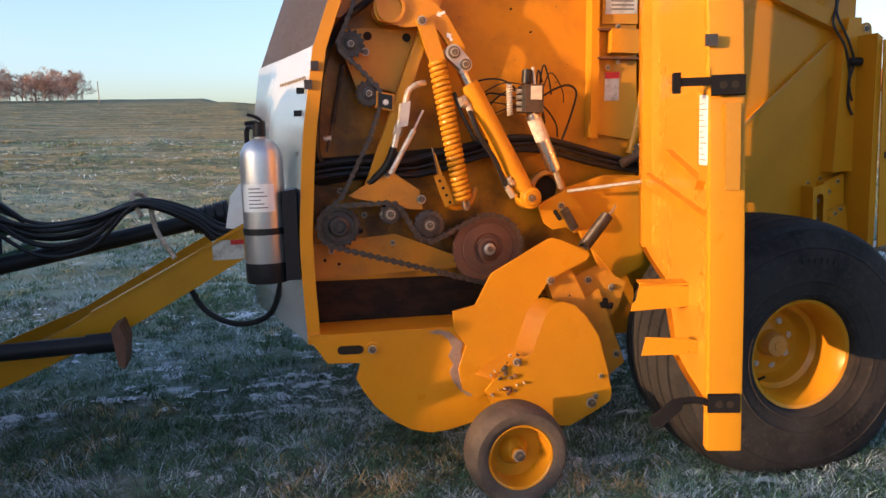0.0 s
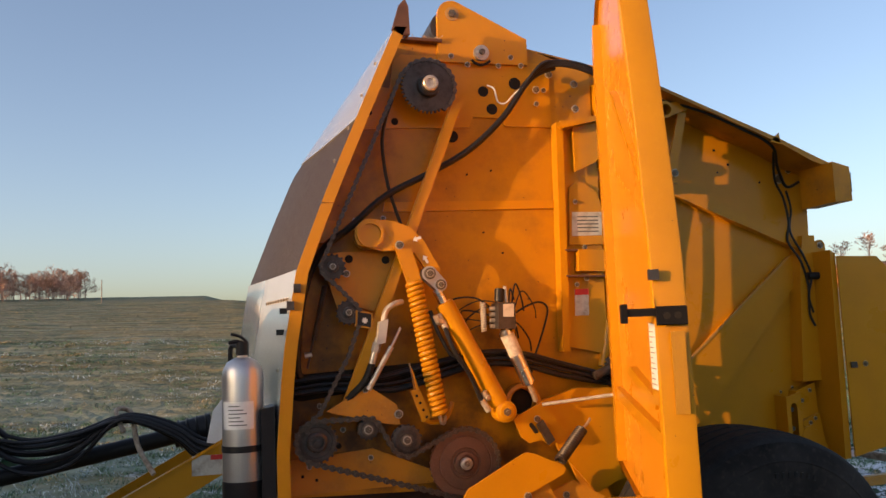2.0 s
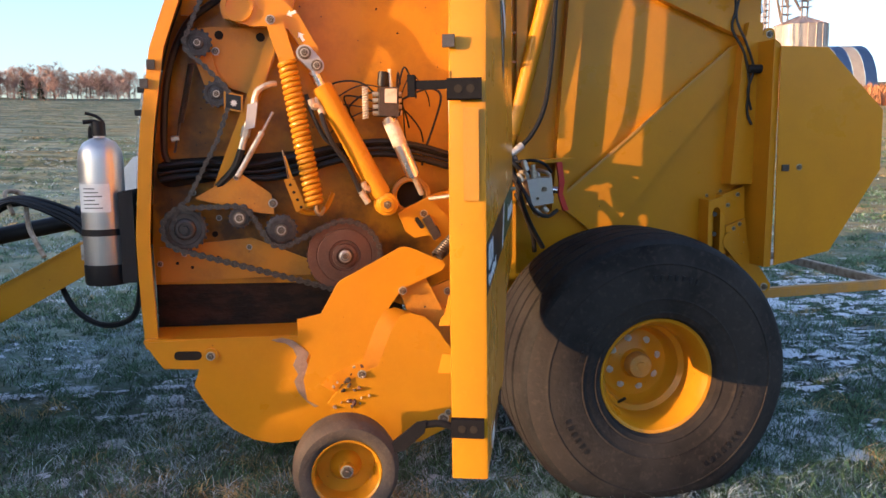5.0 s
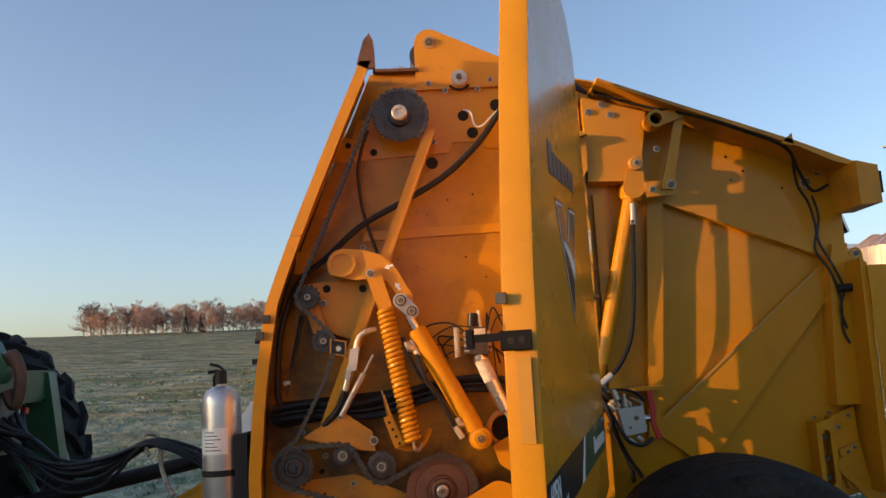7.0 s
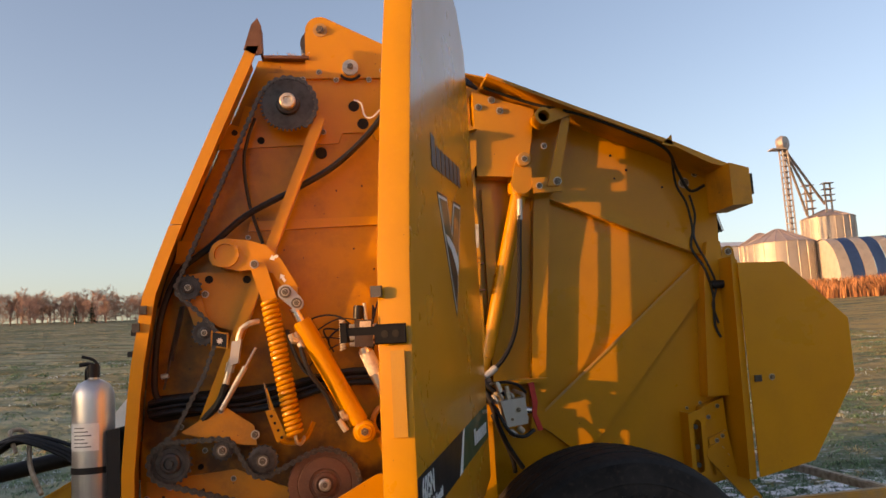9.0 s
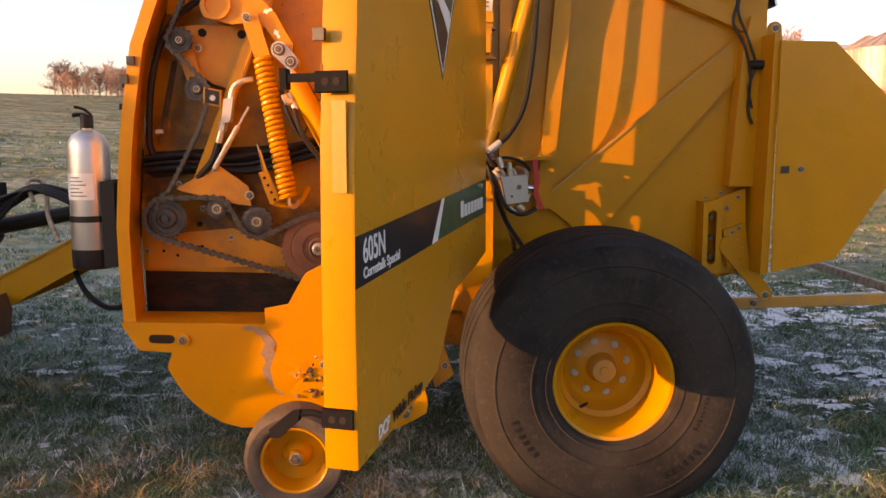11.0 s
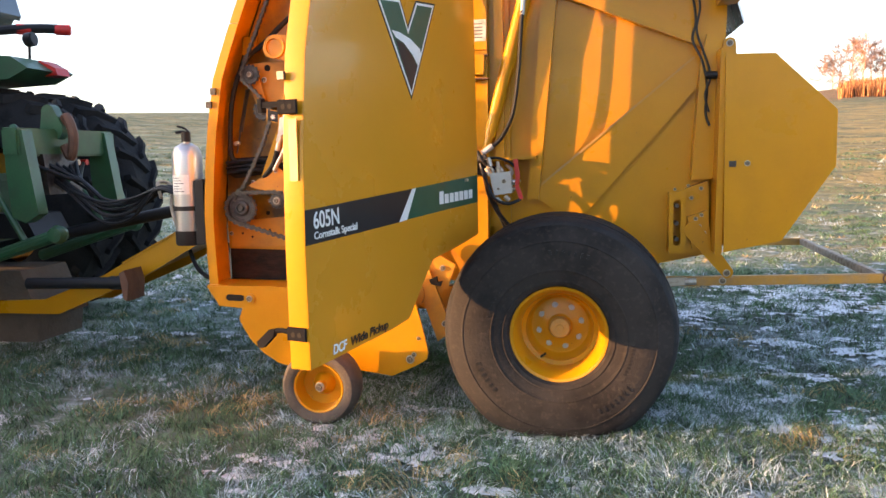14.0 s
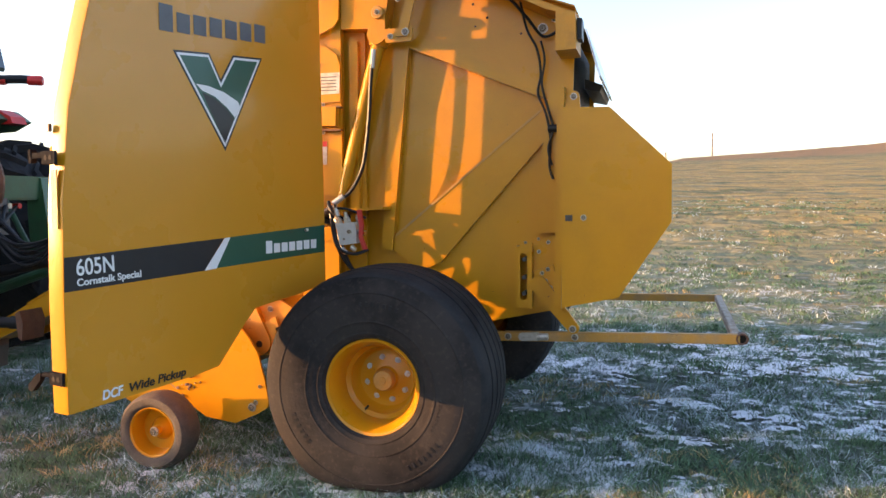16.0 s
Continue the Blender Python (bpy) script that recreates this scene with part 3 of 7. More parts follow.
# cap plate at the top
cap = [(-1.182, 2.84), (-1.180, 3.05)] + arc(-1.108, 3.062, 0.07, 170, 68, 8) + [(-0.735, 2.955), (-0.735, 2.825), (-1.182, 2.825)]
part("cap_plate", plate(cap, -0.03, -0.001, 0.002), YELLOW, side_wall)
part("seam_rail", plate([(-1.47, 2.10), (-1.46, 2.145), (-0.62, 2.155), (-0.62, 2.115)], -0.012, -0.001), YELLOW, side_wall)
part("upper_panel", plate([(-1.6, 2.49), (-1.56, 2.62), (-1.5, 2.60), (-1.47, 2.70), (-1.42, 2.69), (-1.40, 2.82), (-1.36, 2.86), (-0.62, 2.84), (-0.62, 2.52), (-0.86, 2.52), (-0.875, 2.56), (-1.02, 2.56), (-1.04, 2.51)], -0.010, -0.001, 0.002), YELLOW, side_wall)
part("lower_panel", plate([(-1.93, 0.85), (-1.93, 1.0), (-1.55, 1.03), (-1.2, 0.88), (-1.22, 0.86)], -0.012, -0.001, 0.002), YELLOW_DIRTY, side_wall)

# dark discs painting the shade of holes in the wall
for x, z, r in ((-1.124, 2.464, 0.027), (-0.922, 2.603, 0.027), (-0.80, 2.735, 0.03), (-0.962, 2.69, 0.026), (-1.40, 2.53, 0.017), (-1.52, 2.57, 0.014), (-1.70, 1.05, 0.012),
                (-0.99, 2.0, 0.004), (-0.94, 2.3, 0.004), (-0.9, 1.9, 0.004), (-1.06, 2.28, 0.004), (-1.86, 0.93, 0.007), (-1.80, 0.91, 0.007), (-1.69, 0.95, 0.007)):
    part("hole", cyl(bmesh.new(), (x, -0.0125, z), (x, 0.004, z), r), HOLE, side_wall)

# sprockets, idlers and chains
def sprocket(c, r, teeth, y, hub, mat, bolt_r, deep=0.014, dish=False, name="sprocket"):
    bm = gear(bmesh.new(), c, r, teeth, deep, y - 0.006, y + 0.006)
    p = part(name, bm, mat, baler)
    if dish:
        lathe_bm = lathe(bmesh.new(), [(r * 0.36, 0.0), (r * 0.36, 0.012), (r * 0.31, 0.016), (r * 0.28, 0.008), (r * 0.24, 0.006), (r * 0.22, 0.02), (r * 0.13, 0.024), (0.001, 0.024)], (c[0], y - 0.005, c[1]), (0, -1, 0))
        part("hub", lathe_bm, mat, p)
        y -= 0.022
    bm = cyl(bmesh.new(), (c[0], 0.045, c[1]), (c[0], y - 0.03, c[1]), hub, seg=28)
    part("shaft", bevel(bm, 0.003), mat if not dish else ZINC, p)
    if bolt_r:
        bolt(p, (c[0], y - 0.03, c[1]), bolt_r)
    return p


def wheel_disc(name, c, rings, mat, y=-0.085):
    """A turned disc on a stub shaft, its rings given as (radius, height)."""
    p = part(name, lathe(bmesh.new(), [(rings[0][0], -0.008)] + rings + [(0.001, rings[-1][1])], (c[0], y, c[1]), (0, -1, 0), 56), mat, baler, angle=25)
    part("shaft", cyl(bmesh.new(), (c[0], 0.045, c[1]), (c[0], y, c[1]), 0.022, seg=20), STEEL_DARK, p)
    return p


def toothed(p, c, r, teeth, mat, y=-0.085):
    """A ring of teeth round a turned disc."""
    part("tooth_ring", gear(bmesh.new(), c, r, teeth, r * 0.10 + 0.004, y - 0.003, y + 0.005), mat, p)
    return p


drive_disc = wheel_disc("sprocket", (-1.805, 1.087), [(0.083, 0.004), (0.080, 0.006), (0.066, 0.006), (0.062, 0.002), (0.045, 0.002), (0.042, 0.014), (0.034, 0.018), (0.026, 0.018), (0.024, 0.006), (0.014, 0.006), (0.013, 0.02), (0.008, 0.02)], STEEL_DARK)
toothed(drive_disc, (-1.805, 1.087), 0.092, 20, STEEL_DARK)
big_ = wheel_disc("sprocket", (-1.16, 0.953), [(0.157, 0.003), (0.155, 0.006), (0.120, 0.006), (0.117, 0.004), (0.112, 0.007), (0.068, 0.010), (0.064, 0.004), (0.054, 0.004), (0.050, 0.016), (0.036, 0.02), (0.032, 0.012), (0.028, 0.012)], RUST)
toothed(big_, (-1.16, 0.953), 0.162, 36, RUST)
part("hub_cap", lathe(bmesh.new(), [(0.026, 0.0), (0.026, 0.022), (0.018, 0.026), (0.016, 0.020), (0.001, 0.020)], (-1.16, -0.097, 0.953), (0, -1, 0), 32), ZINC, big_)
bolt(big_, (-1.16, -0.117, 0.953), 0.011)
sprocket((-1.264, 2.665), 0.128, 40, -0.09, 0.034, STEEL_DARK, 0.013, 0.012)
part("hub_collar", bevel(cyl(bmesh.new(), (-1.264, -0.09, 2.665), (-1.264, -0.122, 2.665), 0.056, 0.05, 32), 0.004), STEEL_DARK, baler)
part("hub_cap", lathe(bmesh.new(), [(0.036, 0), (0.036, 0.06), (0.030, 0.066), (0.020, 0.066), (0.018, 0.060), (0.001, 0.060)], (-1.264, -0.09, 2.665), (0, -1, 0)), ZINC, baler)
for c, r in (((-1.72, 1.838), 0.052), ((-1.655, 1.636), 0.050)):
    p = wheel_disc("idler_sprocket", c, [(r, 0.0), (r * 0.96, 0.005), (r * 0.72, 0.005), (r * 0.66, 0.001), (r * 0.5, 0.001), (r * 0.46, 0.010), (r * 0.30, 0.012)], STEEL_DARK)
    toothed(p, c, r * 1.14, 14, STEEL_DARK)
    bolt(p, (c[0], -0.096, c[1]), 0.010)
for c, r in (((-1.587, 1.128), 0.042), ((-1.420, 1.072), 0.062)):
    bm = lathe(bmesh.new(), [(0.012, 0.0), (r, 0.0), (r, 0.012), (r * 0.88, 0.016), (r * 0.88, 0.03), (r, 0.034), (r, 0.045), (r * 0.9, 0.048), (r * 0.7, 0.048), (r * 0.62, 0.042), (r * 0.5, 0.042), (r * 0.45, 0.05), (0.012, 0.05)], (c[0], -0.05, c[1]), (0, -1, 0), 36)
    p = part("idler_roller", bm, STEEL_DARK, baler)
    toothed(p, c, r * 1.12, 12 if r < 0.05 else 16, STEEL_DARK, -0.094)
    part("washer", cyl(bmesh.new(), (c[0], -0.099, c[1]), (c[0], -0.104, c[1]), 0.026), GRIMY, p)
    bolt(p, (c[0], -0.104, c[1]), 0.014)


def belt_path(circles):
    """The way of a chain round circles (x, z, r, side); side 1 keeps them on the left of the way."""
    pts, n = [], len(circles)
    touch = []
    for i in range(n):
        (x0, z0, r0, s0), (x1, z1, r1, s1) = circles[i], circles[(i + 1) % n]
        dx, dz = x1 - x0, z1 - z0
        d = math.hypot(dx, dz)
        a = math.atan2(dz, dx)
        k = math.asin(max(-1, min(1, (s0 * r0 - s1 * r1) / d)))
        b = a - math.pi / 2 + k
        touch.append(((x0 + s0 * r0 * math.cos(b), z0 + s0 * r0 * math.sin(b)), (x1 + s1 * r1 * math.cos(b), z1 + s1 * r1 * math.sin(b))))
    for i in range(n):
        x, z, r, s = circles[i]
        p, q = touch[i - 1][1], touch[i][0]
        a0, a1 = math.atan2(p[1] - z, p[0] - x), math.atan2(q[1] - z, q[0] - x)
        if s > 0:
            while a1 < a0:
                a1 += 2 * math.pi
        else:
            while a1 > a0:
                a1 -= 2 * math.pi
        m = max(2, int(abs(a1 - a0) / 0.2))
        pts += [(x + r * math.cos(a0 + (a1 - a0) * j / m), z + r * math.sin(a0 + (a1 - a0) * j / m)) for j in range(m + 1)]
    return pts + [pts[0]]


drive = belt_path([(-1.805, 1.087, 0.088, 1), (-1.16, 0.953, 0.150, 1), (-1.420, 1.072, 0.070, -1), (-1.587, 1.128, 0.050, 1)])
part("drive_chain", chain_mesh(drive, -0.096, 0.034, 0.030, 0.025), CHAIN, baler, "dusty roller chain")
upper = [(-1.845, 1.13), (-1.828, 1.18), (-1.79, 1.205), (-1.66, 1.45), (-1.605, 1.60), (-1.607, 1.655), (-1.64, 1.685), (-1.70, 1.75), (-1.765, 1.805), (-1.772, 1.845), (-1.755, 1.88), (-1.385, 2.72)] + arc(-1.264, 2.665, 0.128, 155, -60, 14)
part("upper_chain", chain_mesh(upper, -0.088, 0.034, 0.022, 0.021), CHAIN, baler, "dusty roller chain")

# tension plate, diagonal bar and decal box
part("idler_plate", plate([(-1.77, 1.90), (-1.66, 1.91), (-1.43, 1.90), (-1.46, 1.82), (-1.53, 1.64), (-1.6, 1.66), (-1.66, 1.70)], -0.022, -0.012, 0.002), YELLOW_DIRTY, baler)
for x, z in ((-1.64, 1.877), (-1.475, 1.87)):
    part("hole", cyl(bmesh.new(), (x, -0.0245, z), (x, -0.02, z), 0.018), HOLE, baler)
part("idler_arm", plate(hull_slot(-1.72, 1.838, -1.66, 1.633, 0.035, 0.03), -0.05, -0.04, 0.002), YELLOW_DIRTY, baler)
q = Matrix.Rotation(math.atan2(2.59 - 1.25, -1.125 + 1.66), 3, "Y").inverted()
bm = bmesh.new()
box(bm, (-1.392, -0.065, 1.925), (1.46, 0.035, 0.052), q)
part("diagonal_brace", bevel(bm, 0.006), YELLOW, baler)
bm = plate([(-1.625, 1.645), (-1.552, 1.630), (-1.556, 1.56), (-1.628, 1.575)], -0.10, -0.06, 0.004)
p = part("decal_plate", bm, YELLOW_DIRTY, baler)
part("decal", plate([(-1.618, 1.637), (-1.559, 1.625), (-1.562, 1.567), (-1.621, 1.581)], -0.102, -0.1), INK, p, "small black warning decal")
bm = gear(bmesh.new(), (-1.588, 1.598), 0.014, 8, 0.005, -0.1045, -0.1025)
part("decal_mark", bm, WHITE, p)
bolt(baler, (-1.655, -0.04, 1.81), 0.012)
part("tension_rod", coil(cyl(bmesh.new(), (-1.835, -0.05, 1.40), (-1.79, -0.05, 1.60), 0.005, seg=8), (-1.805, -0.05, 1.52), (-1.752, -0.05, 1.76), 0.010, 0.003, 26), STEEL_DARK, baler)
part("rod_nut", cyl(bmesh.new(), (-1.845, -0.05, 1.455), (-1.815, -0.05, 1.46), 0.012, seg=6), ZINC, baler)
part("bracket_plate", plate([(-1.76, 1.215), (-1.58, 1.315), (-1.455, 1.225), (-1.445, 1.14), (-1.50, 1.145), (-1.58, 1.165), (-1.74, 1.205)], -0.085, -0.073, 0.003), YELLOW_DIRTY, baler)
bolt(baler, (-1.45, -0.087, 1.185), 0.014)
bolt(baler, (-1.592, -0.087, 1.298), 0.010)
for x, z in ((-1.56, 0.99), (-1.78, 1.23), (-1.68, 1.12), (-1.67, 1.225), (-1.83, 0.97), (-1.93, 0.93), (-1.60, 2.06), (-1.47, 2.07)):
    bolt(side_wall, (x, -0.012, z), 0.009)

part("sight_plate", plate([(-1.785, 1.955), (-1.77, 2.055), (-1.687, 2.05), (-1.715, 1.952)], -0.03, -0.013, 0.002), YELLOW, baler)
for x, z, a_ in ((-1.225, 1.575, 1), (-1.022, 1.232, 1)):
    part("port_elbow", tube(bmesh.new(), [(x, -0.125, z), (x - 0.045, -0.145, z + 0.008), (x - 0.058, -0.15, z + 0.035)], 0.014, 10), ZINC, baler)
    part("port_nut", cyl(bmesh.new(), (x - 0.036, -0.14, z + 0.006), (x - 0.052, -0.147, z + 0.012), 0.019, seg=6), ZINC, baler)
# lift arm with its eye, spring and bale cylinder
arm = [(-1.61, 1.93)] + arc(-1.552, 1.975, 0.072, 215, 80, 10) + [(-1.45, 2.035), (-1.38, 2.01), (-1.315, 1.945), (-1.275, 1.87), (-1.245, 1.82), (-1.25, 1.79), (-1.29, 1.77), (-1.32, 1.83), (-1.36, 1.89), (-1.43, 1.905), (-1.50, 1.90)]
lift = part("lift_arm", plate(arm, -0.115, -0.085, 0.004), YELLOW, baler)
for x, z, a_ in ((-1.345, 1.955, 200), (-1.31, 1.86, 120)):
    d = Vector((math.cos(radians(a_)), math.sin(radians(a_))))
    s = Vector((-d.y, d.x))
    pts = [d * 0.022, d * 0.004 + s * 0.014, d * 0.004 + s * 0.006, -d * 0.018 + s * 0.006, -d * 0.018 - s * 0.006, d * 0.004 - s * 0.006, d * 0.004 - s * 0.014]
    part("arrow_decal", plate([(x + p.x, z + p.y) for p in pts], -0.1165, -0.1152), WHITE, lift)
part("eye_ring", lathe(bmesh.new(), [(0.046, 0), (0.046, 0.02), (0.060, 0.02), (0.060, 0)], (-1.555, -0.11, 1.977), (0, -1, 0)), YELLOW, lift)
part("eye_tube", cyl(bmesh.new(), (-1.555, 0.0, 1.977), (-1.555, -0.10, 1.977), 0.06), YELLOW, lift)
bolt(lift, (-1.43, -0.135, 1.925), 0.014)
part("spring_hanger", plate([(-1.455, 1.93), (-1.42, 1.955), (-1.385, 1.935), (-1.335, 1.76), (-1.40, 1.755)], -0.135, -0.118, 0.002), YELLOW, baler)
part("tension_spring", coil(bmesh.new(), (-1.372, -0.13, 1.765), (-1.278, -0.13, 1.175), 0.030, 0.0105, 27, 8, 16), YELLOW, baler, "yellow painted coil spring")
part("spring_hook", tube(bmesh.new(), [(-1.278, -0.13, 1.18), (-1.272, -0.13, 1.145), (-1.255, -0.11, 1.135), (-1.24, -0.08, 1.16)], 0.008), ZINC, baler)
anchor = part("spring_anchor", plate([(-1.402, 1.285), (-1.362, 1.292), (-1.315, 1.165), (-1.356, 1.148)], -0.13, -0.118, 0.002), YELLOW, baler)
for k in range(4):
    part("hole", cyl(bmesh.new(), (-1.376 + 0.0135 * k, -0.1315, 1.262 - 0.031 * k), (-1.376 + 0.0135 * k, -0.118, 1.262 - 0.031 * k), 0.0065, seg=14), HOLE, anchor)
part("anchor_rod", cyl(bmesh.new(), (-1.378, -0.122, 1.275), (-1.402, -0.122, 1.405), 0.005, seg=8), STEEL_DARK, anchor)
part("anchor_blade", plate([(-1.400, 1.38), (-1.392, 1.382), (-1.362, 1.285), (-1.384, 1.283)], -0.126, -0.12), YELLOW, anchor)
part("anchor_strap", tube(bmesh.new(), [(-1.345, -0.12, 1.155), (-1.30, -0.10, 1.14), (-1.24, -0.08, 1.15), (-1.20, -0.06, 1.22)], 0.011, 6), YELLOW, baler)
part("bale_cylinder", bevel(cyl(bmesh.new(), (-1.238, -0.12, 1.665), (-1.00, -0.12, 1.205), 0.043, seg=32), 0.006), YELLOW, baler)
part("cylinder_rod", cyl(bmesh.new(), (-1.268, -0.12, 1.725), (-1.236, -0.12, 1.66), 0.022), CHROME, baler)
part("rod_link", plate(hull_slot(-1.300, 1.795, -1.253, 1.745, 0.034, 0.03), -0.138, -0.085, 0.003), ALU, baler)
for x, z, r in ((-1.300, 1.795, 0.026), (-1.253, 1.745, 0.023)):
    part("link_boss", bevel(cyl(bmesh.new(), (x, -0.138, z), (x, -0.15, z), r, seg=28), 0.003), GRIMY, baler)
bolt(baler, (-1.300, -0.15, 1.795), 0.013)
bolt(baler, (-1.253, -0.15, 1.745), 0.011)
bm = lathe(bmesh.new(), [(0.001, 0.09), (0.03, 0.09), (0.034, 0.084), (0.045, 0.08), (0.05, 0.07), (0.05, 0.0)], (-0.982, -0.08, 1.172), (0, -1, 0), 32)
part("cylinder_eye", bm, YELLOW, baler)
bolt(baler, (-0.982, -0.165, 1.172), 0.016)

# valve fittings, hoses and the cable bundle
part("valve_body", bevel(plate([(-1.532, 1.590), (-1.492, 1.600), (-1.508, 1.498), (-1.546, 1.490)], -0.15, -0.10), 0.004), ALU, baler)
part("fitting", cyl(cyl(bmesh.new(), (-1.535, -0.12, 1.52), (-1.565, -0.12, 1.41), 0.014), (-1.54, -0.12, 1.50), (-1.55, -0.12, 1.46), 0.019, seg=6), ZINC, baler)
part("elbow_pipe", tube(bmesh.new(), [(-1.51, -0.12, 1.59), (-1.495, -0.12, 1.64), (-1.46, -0.12, 1.665), (-1.42, -0.10, 1.675)], 0.013), ZINC, baler)
part("gas_strut", cyl(cyl(bmesh.new(), (-1.585, -0.13, 1.30), (-1.48, -0.13, 1.48), 0.012), (-1.49, -0.13, 1.46), (-1.435, -0.12, 1.56), 0.006), ZINC, baler, "slim grey gas strut")
for pts, r in (([(-1.565, -0.12, 1.41), (-1.60, -0.10, 1.33), (-1.67, -0.07, 1.26)], 0.016),
               ([(-1.24, -0.12, 1.58), (-1.235, -0.16, 1.52), (-1.20, -0.17, 1.43), (-1.14, -0.16, 1.34), (-1.09, -0.15, 1.22)], 0.011),
               ([(-1.30, -0.12, 1.63), (-1.27, -0.14, 1.53), (-1.22, -0.14, 1.44), (-1.16, -0.12, 1.42)], 0.009)):
    part("hydraulic_hose", tube(bmesh.new(), pts, r), HOSE, baler)
part("hose_fitting", cyl(bmesh.new(), (-1.09, -0.15, 1.23), (-1.06, -0.15, 1.18), 0.014), ZINC, baler)
part("hose_fitting", cyl(bmesh.new(), (-1.265, -0.13, 1.615), (-1.235, -0.14, 1.545), 0.014), ZINC, baler)
part("slot_plate", plate(hull_slot(-1.86, 1.315, -1.08, 1.385, 0.058, 0.03, 10), -0.004, 0.006), HOLE, baler, "dark plate standing for the unlit cable slot")
for k in range(9):
    dz, dy = random.uniform(-0.04, 0.04), random.uniform(-0.06, -0.02)
    pts = [(-1.90, dy, 1.32 + dz), (-1.74, dy, 1.335 + dz), (-1.55, dy - 0.01, 1.32 + dz), (-1.40, dy, 1.335 + dz * 1.3), (-1.09, dy - 0.02, 1.405 + dz), (-0.88, dy - 0.02, 1.40 + dz), (-0.64, dy, 1.335 + dz), (-0.40, dy + 0.02, 1.275 + dz * 0.6)]
    part("hydraulic_hose", tube(bmesh.new(), pts, random.choice((0.006, 0.008, 0.011))), HOSE, baler)
part("wiring_harness", tube(bmesh.new(), [(-0.62, -0.04, 2.80), (-0.70, -0.04, 2.77), (-0.773, -0.04, 2.707), (-0.891, -0.04, 2.544), (-1.061, -0.04, 2.386), (-1.253, -0.05, 2.272), (-1.469, -0.04, 2.161), (-1.631, -0.05, 2.02), (-1.765, -0.05, 1.909), (-1.847, -0.05, 1.704), (-1.877, -0.04, 1.424), (-1.853, -0.03, 1.347)], 0.015), HOSE, baler, "thick black wiring harness")
for k in range(3):
    part("wiring_harness", tube(bmesh.new(), [(-0.78, -0.04, 2.70), (-0.70, -0.05 - 0.01 * k, 2.775 + 0.012 * k), (-0.62, -0.07, 2.80 + 0.01 * k), (-0.53, -0.09, 2.785 + 0.012 * k), (-0.45, -0.10, 2.755 + 0.012 * k), (-0.38, -0.06, 2.74)], 0.009), HOSE, baler)
part("thin_cable", tube(bmesh.new(), [(-1.42, -0.03, 2.62), (-1.455, -0.03, 2.52), (-1.474, -0.03, 2.405), (-1.454, -0.03, 2.214), (-1.40, -0.03, 2.03)], 0.008), HOSE, baler)
part("loose_wire", tube(bmesh.new(), [(-0.962, -0.03, 2.70), (-0.93, -0.04, 2.68), (-0.915, -0.04, 2.62), (-0.88, -0.05, 2.61), (-0.83, -0.04, 2.66), (-0.79, -0.05, 2.69)], 0.004), WHITE, baler, "thin pale wire")
# valve block with filter
blk = part("valve_block", bevel(plate([(-1.005, 1.655), (-0.928, 1.655), (-0.93, 1.535), (-1.01, 1.54)], -0.19, -0.08), 0.004), STEEL_DARK, baler)
part("block_label", plate([(-0.985, 1.648), (-0.936, 1.648), (-0.938, 1.59), (-0.987, 1.592)], -0.194, -0.1915), GRUBBY, blk)
for k in range(4):
    part("port", cyl(bmesh.new(), (-1.005, -0.13, 1.63 - 0.026 * k), (-1.03, -0.13, 1.63 - 0.026 * k), 0.010, seg=8), ZINC, blk)
    part("port", cyl(bmesh.new(), (-0.93, -0.13, 1.63 - 0.026 * k), (-0.91, -0.13, 1.63 - 0.026 * k), 0.009, seg=8), ZINC, blk)
part("solenoid", bevel(cyl(bmesh.new(), (-0.99, -0.15, 1.66), (-0.985, -0.15, 1.72), 0.022), 0.004), BLACK, blk)
part("stem", cyl(bmesh.new(), (-0.955, -0.15, 1.655), (-0.96, -0.15, 1.73), 0.008, seg=8), ZINC, blk)
part("bleed_hose", coil(bmesh.new(), (-1.06, -0.13, 1.53), (-1.06, -0.13, 1.66), 0.010, 0.004, 12), GRUBBY, blk)
fil = part("hydraulic_filter", bevel(cyl(bmesh.new(), (-0.970, -0.15, 1.535), (-0.866, -0.15, 1.285), 0.030), 0.008), CHROME, baler, "silver filter cartridge with a printed label")
bm = cyl(bmesh.new(), (-0.960, -0.15, 1.512), (-0.922, -0.15, 1.42), 0.0312, caps=False)
part("filter_label", bm, GRUBBY, fil)
part("filter_rod", cyl(bmesh.new(), (-0.868, -0.15, 1.29), (-0.83, -0.12, 1.21), 0.012), ZINC, fil)
for k in range(14):
    x, z = -0.97 + 0.06 * random.random(), 1.53 + 0.15 * random.random()
    e = (random.uniform(-1.25, -0.65), -0.03, random.uniform(1.38, 1.68))
    part("wire", tube(bmesh.new(), [(x, -0.14, z), ((x + e[0]) / 2, -0.10, max(z, e[2]) + random.uniform(-0.02, 0.07)), (e[0], -0.06, e[2]), (e[0] + 0.02, -0.03, e[2] - 0.06)], random.choice((0.0028, 0.004)), 6), HOSE, baler)
part("looped_wire", tube(bmesh.new(), [(-0.92, -0.12, 1.60), (-0.84, -0.10, 1.64), (-0.77, -0.08, 1.655), (-0.735, -0.08, 1.62), (-0.76, -0.07, 1.52), (-0.80, -0.05, 1.40), (-0.815, -0.04, 1.33)], 0.005, 6), HOSE, baler)

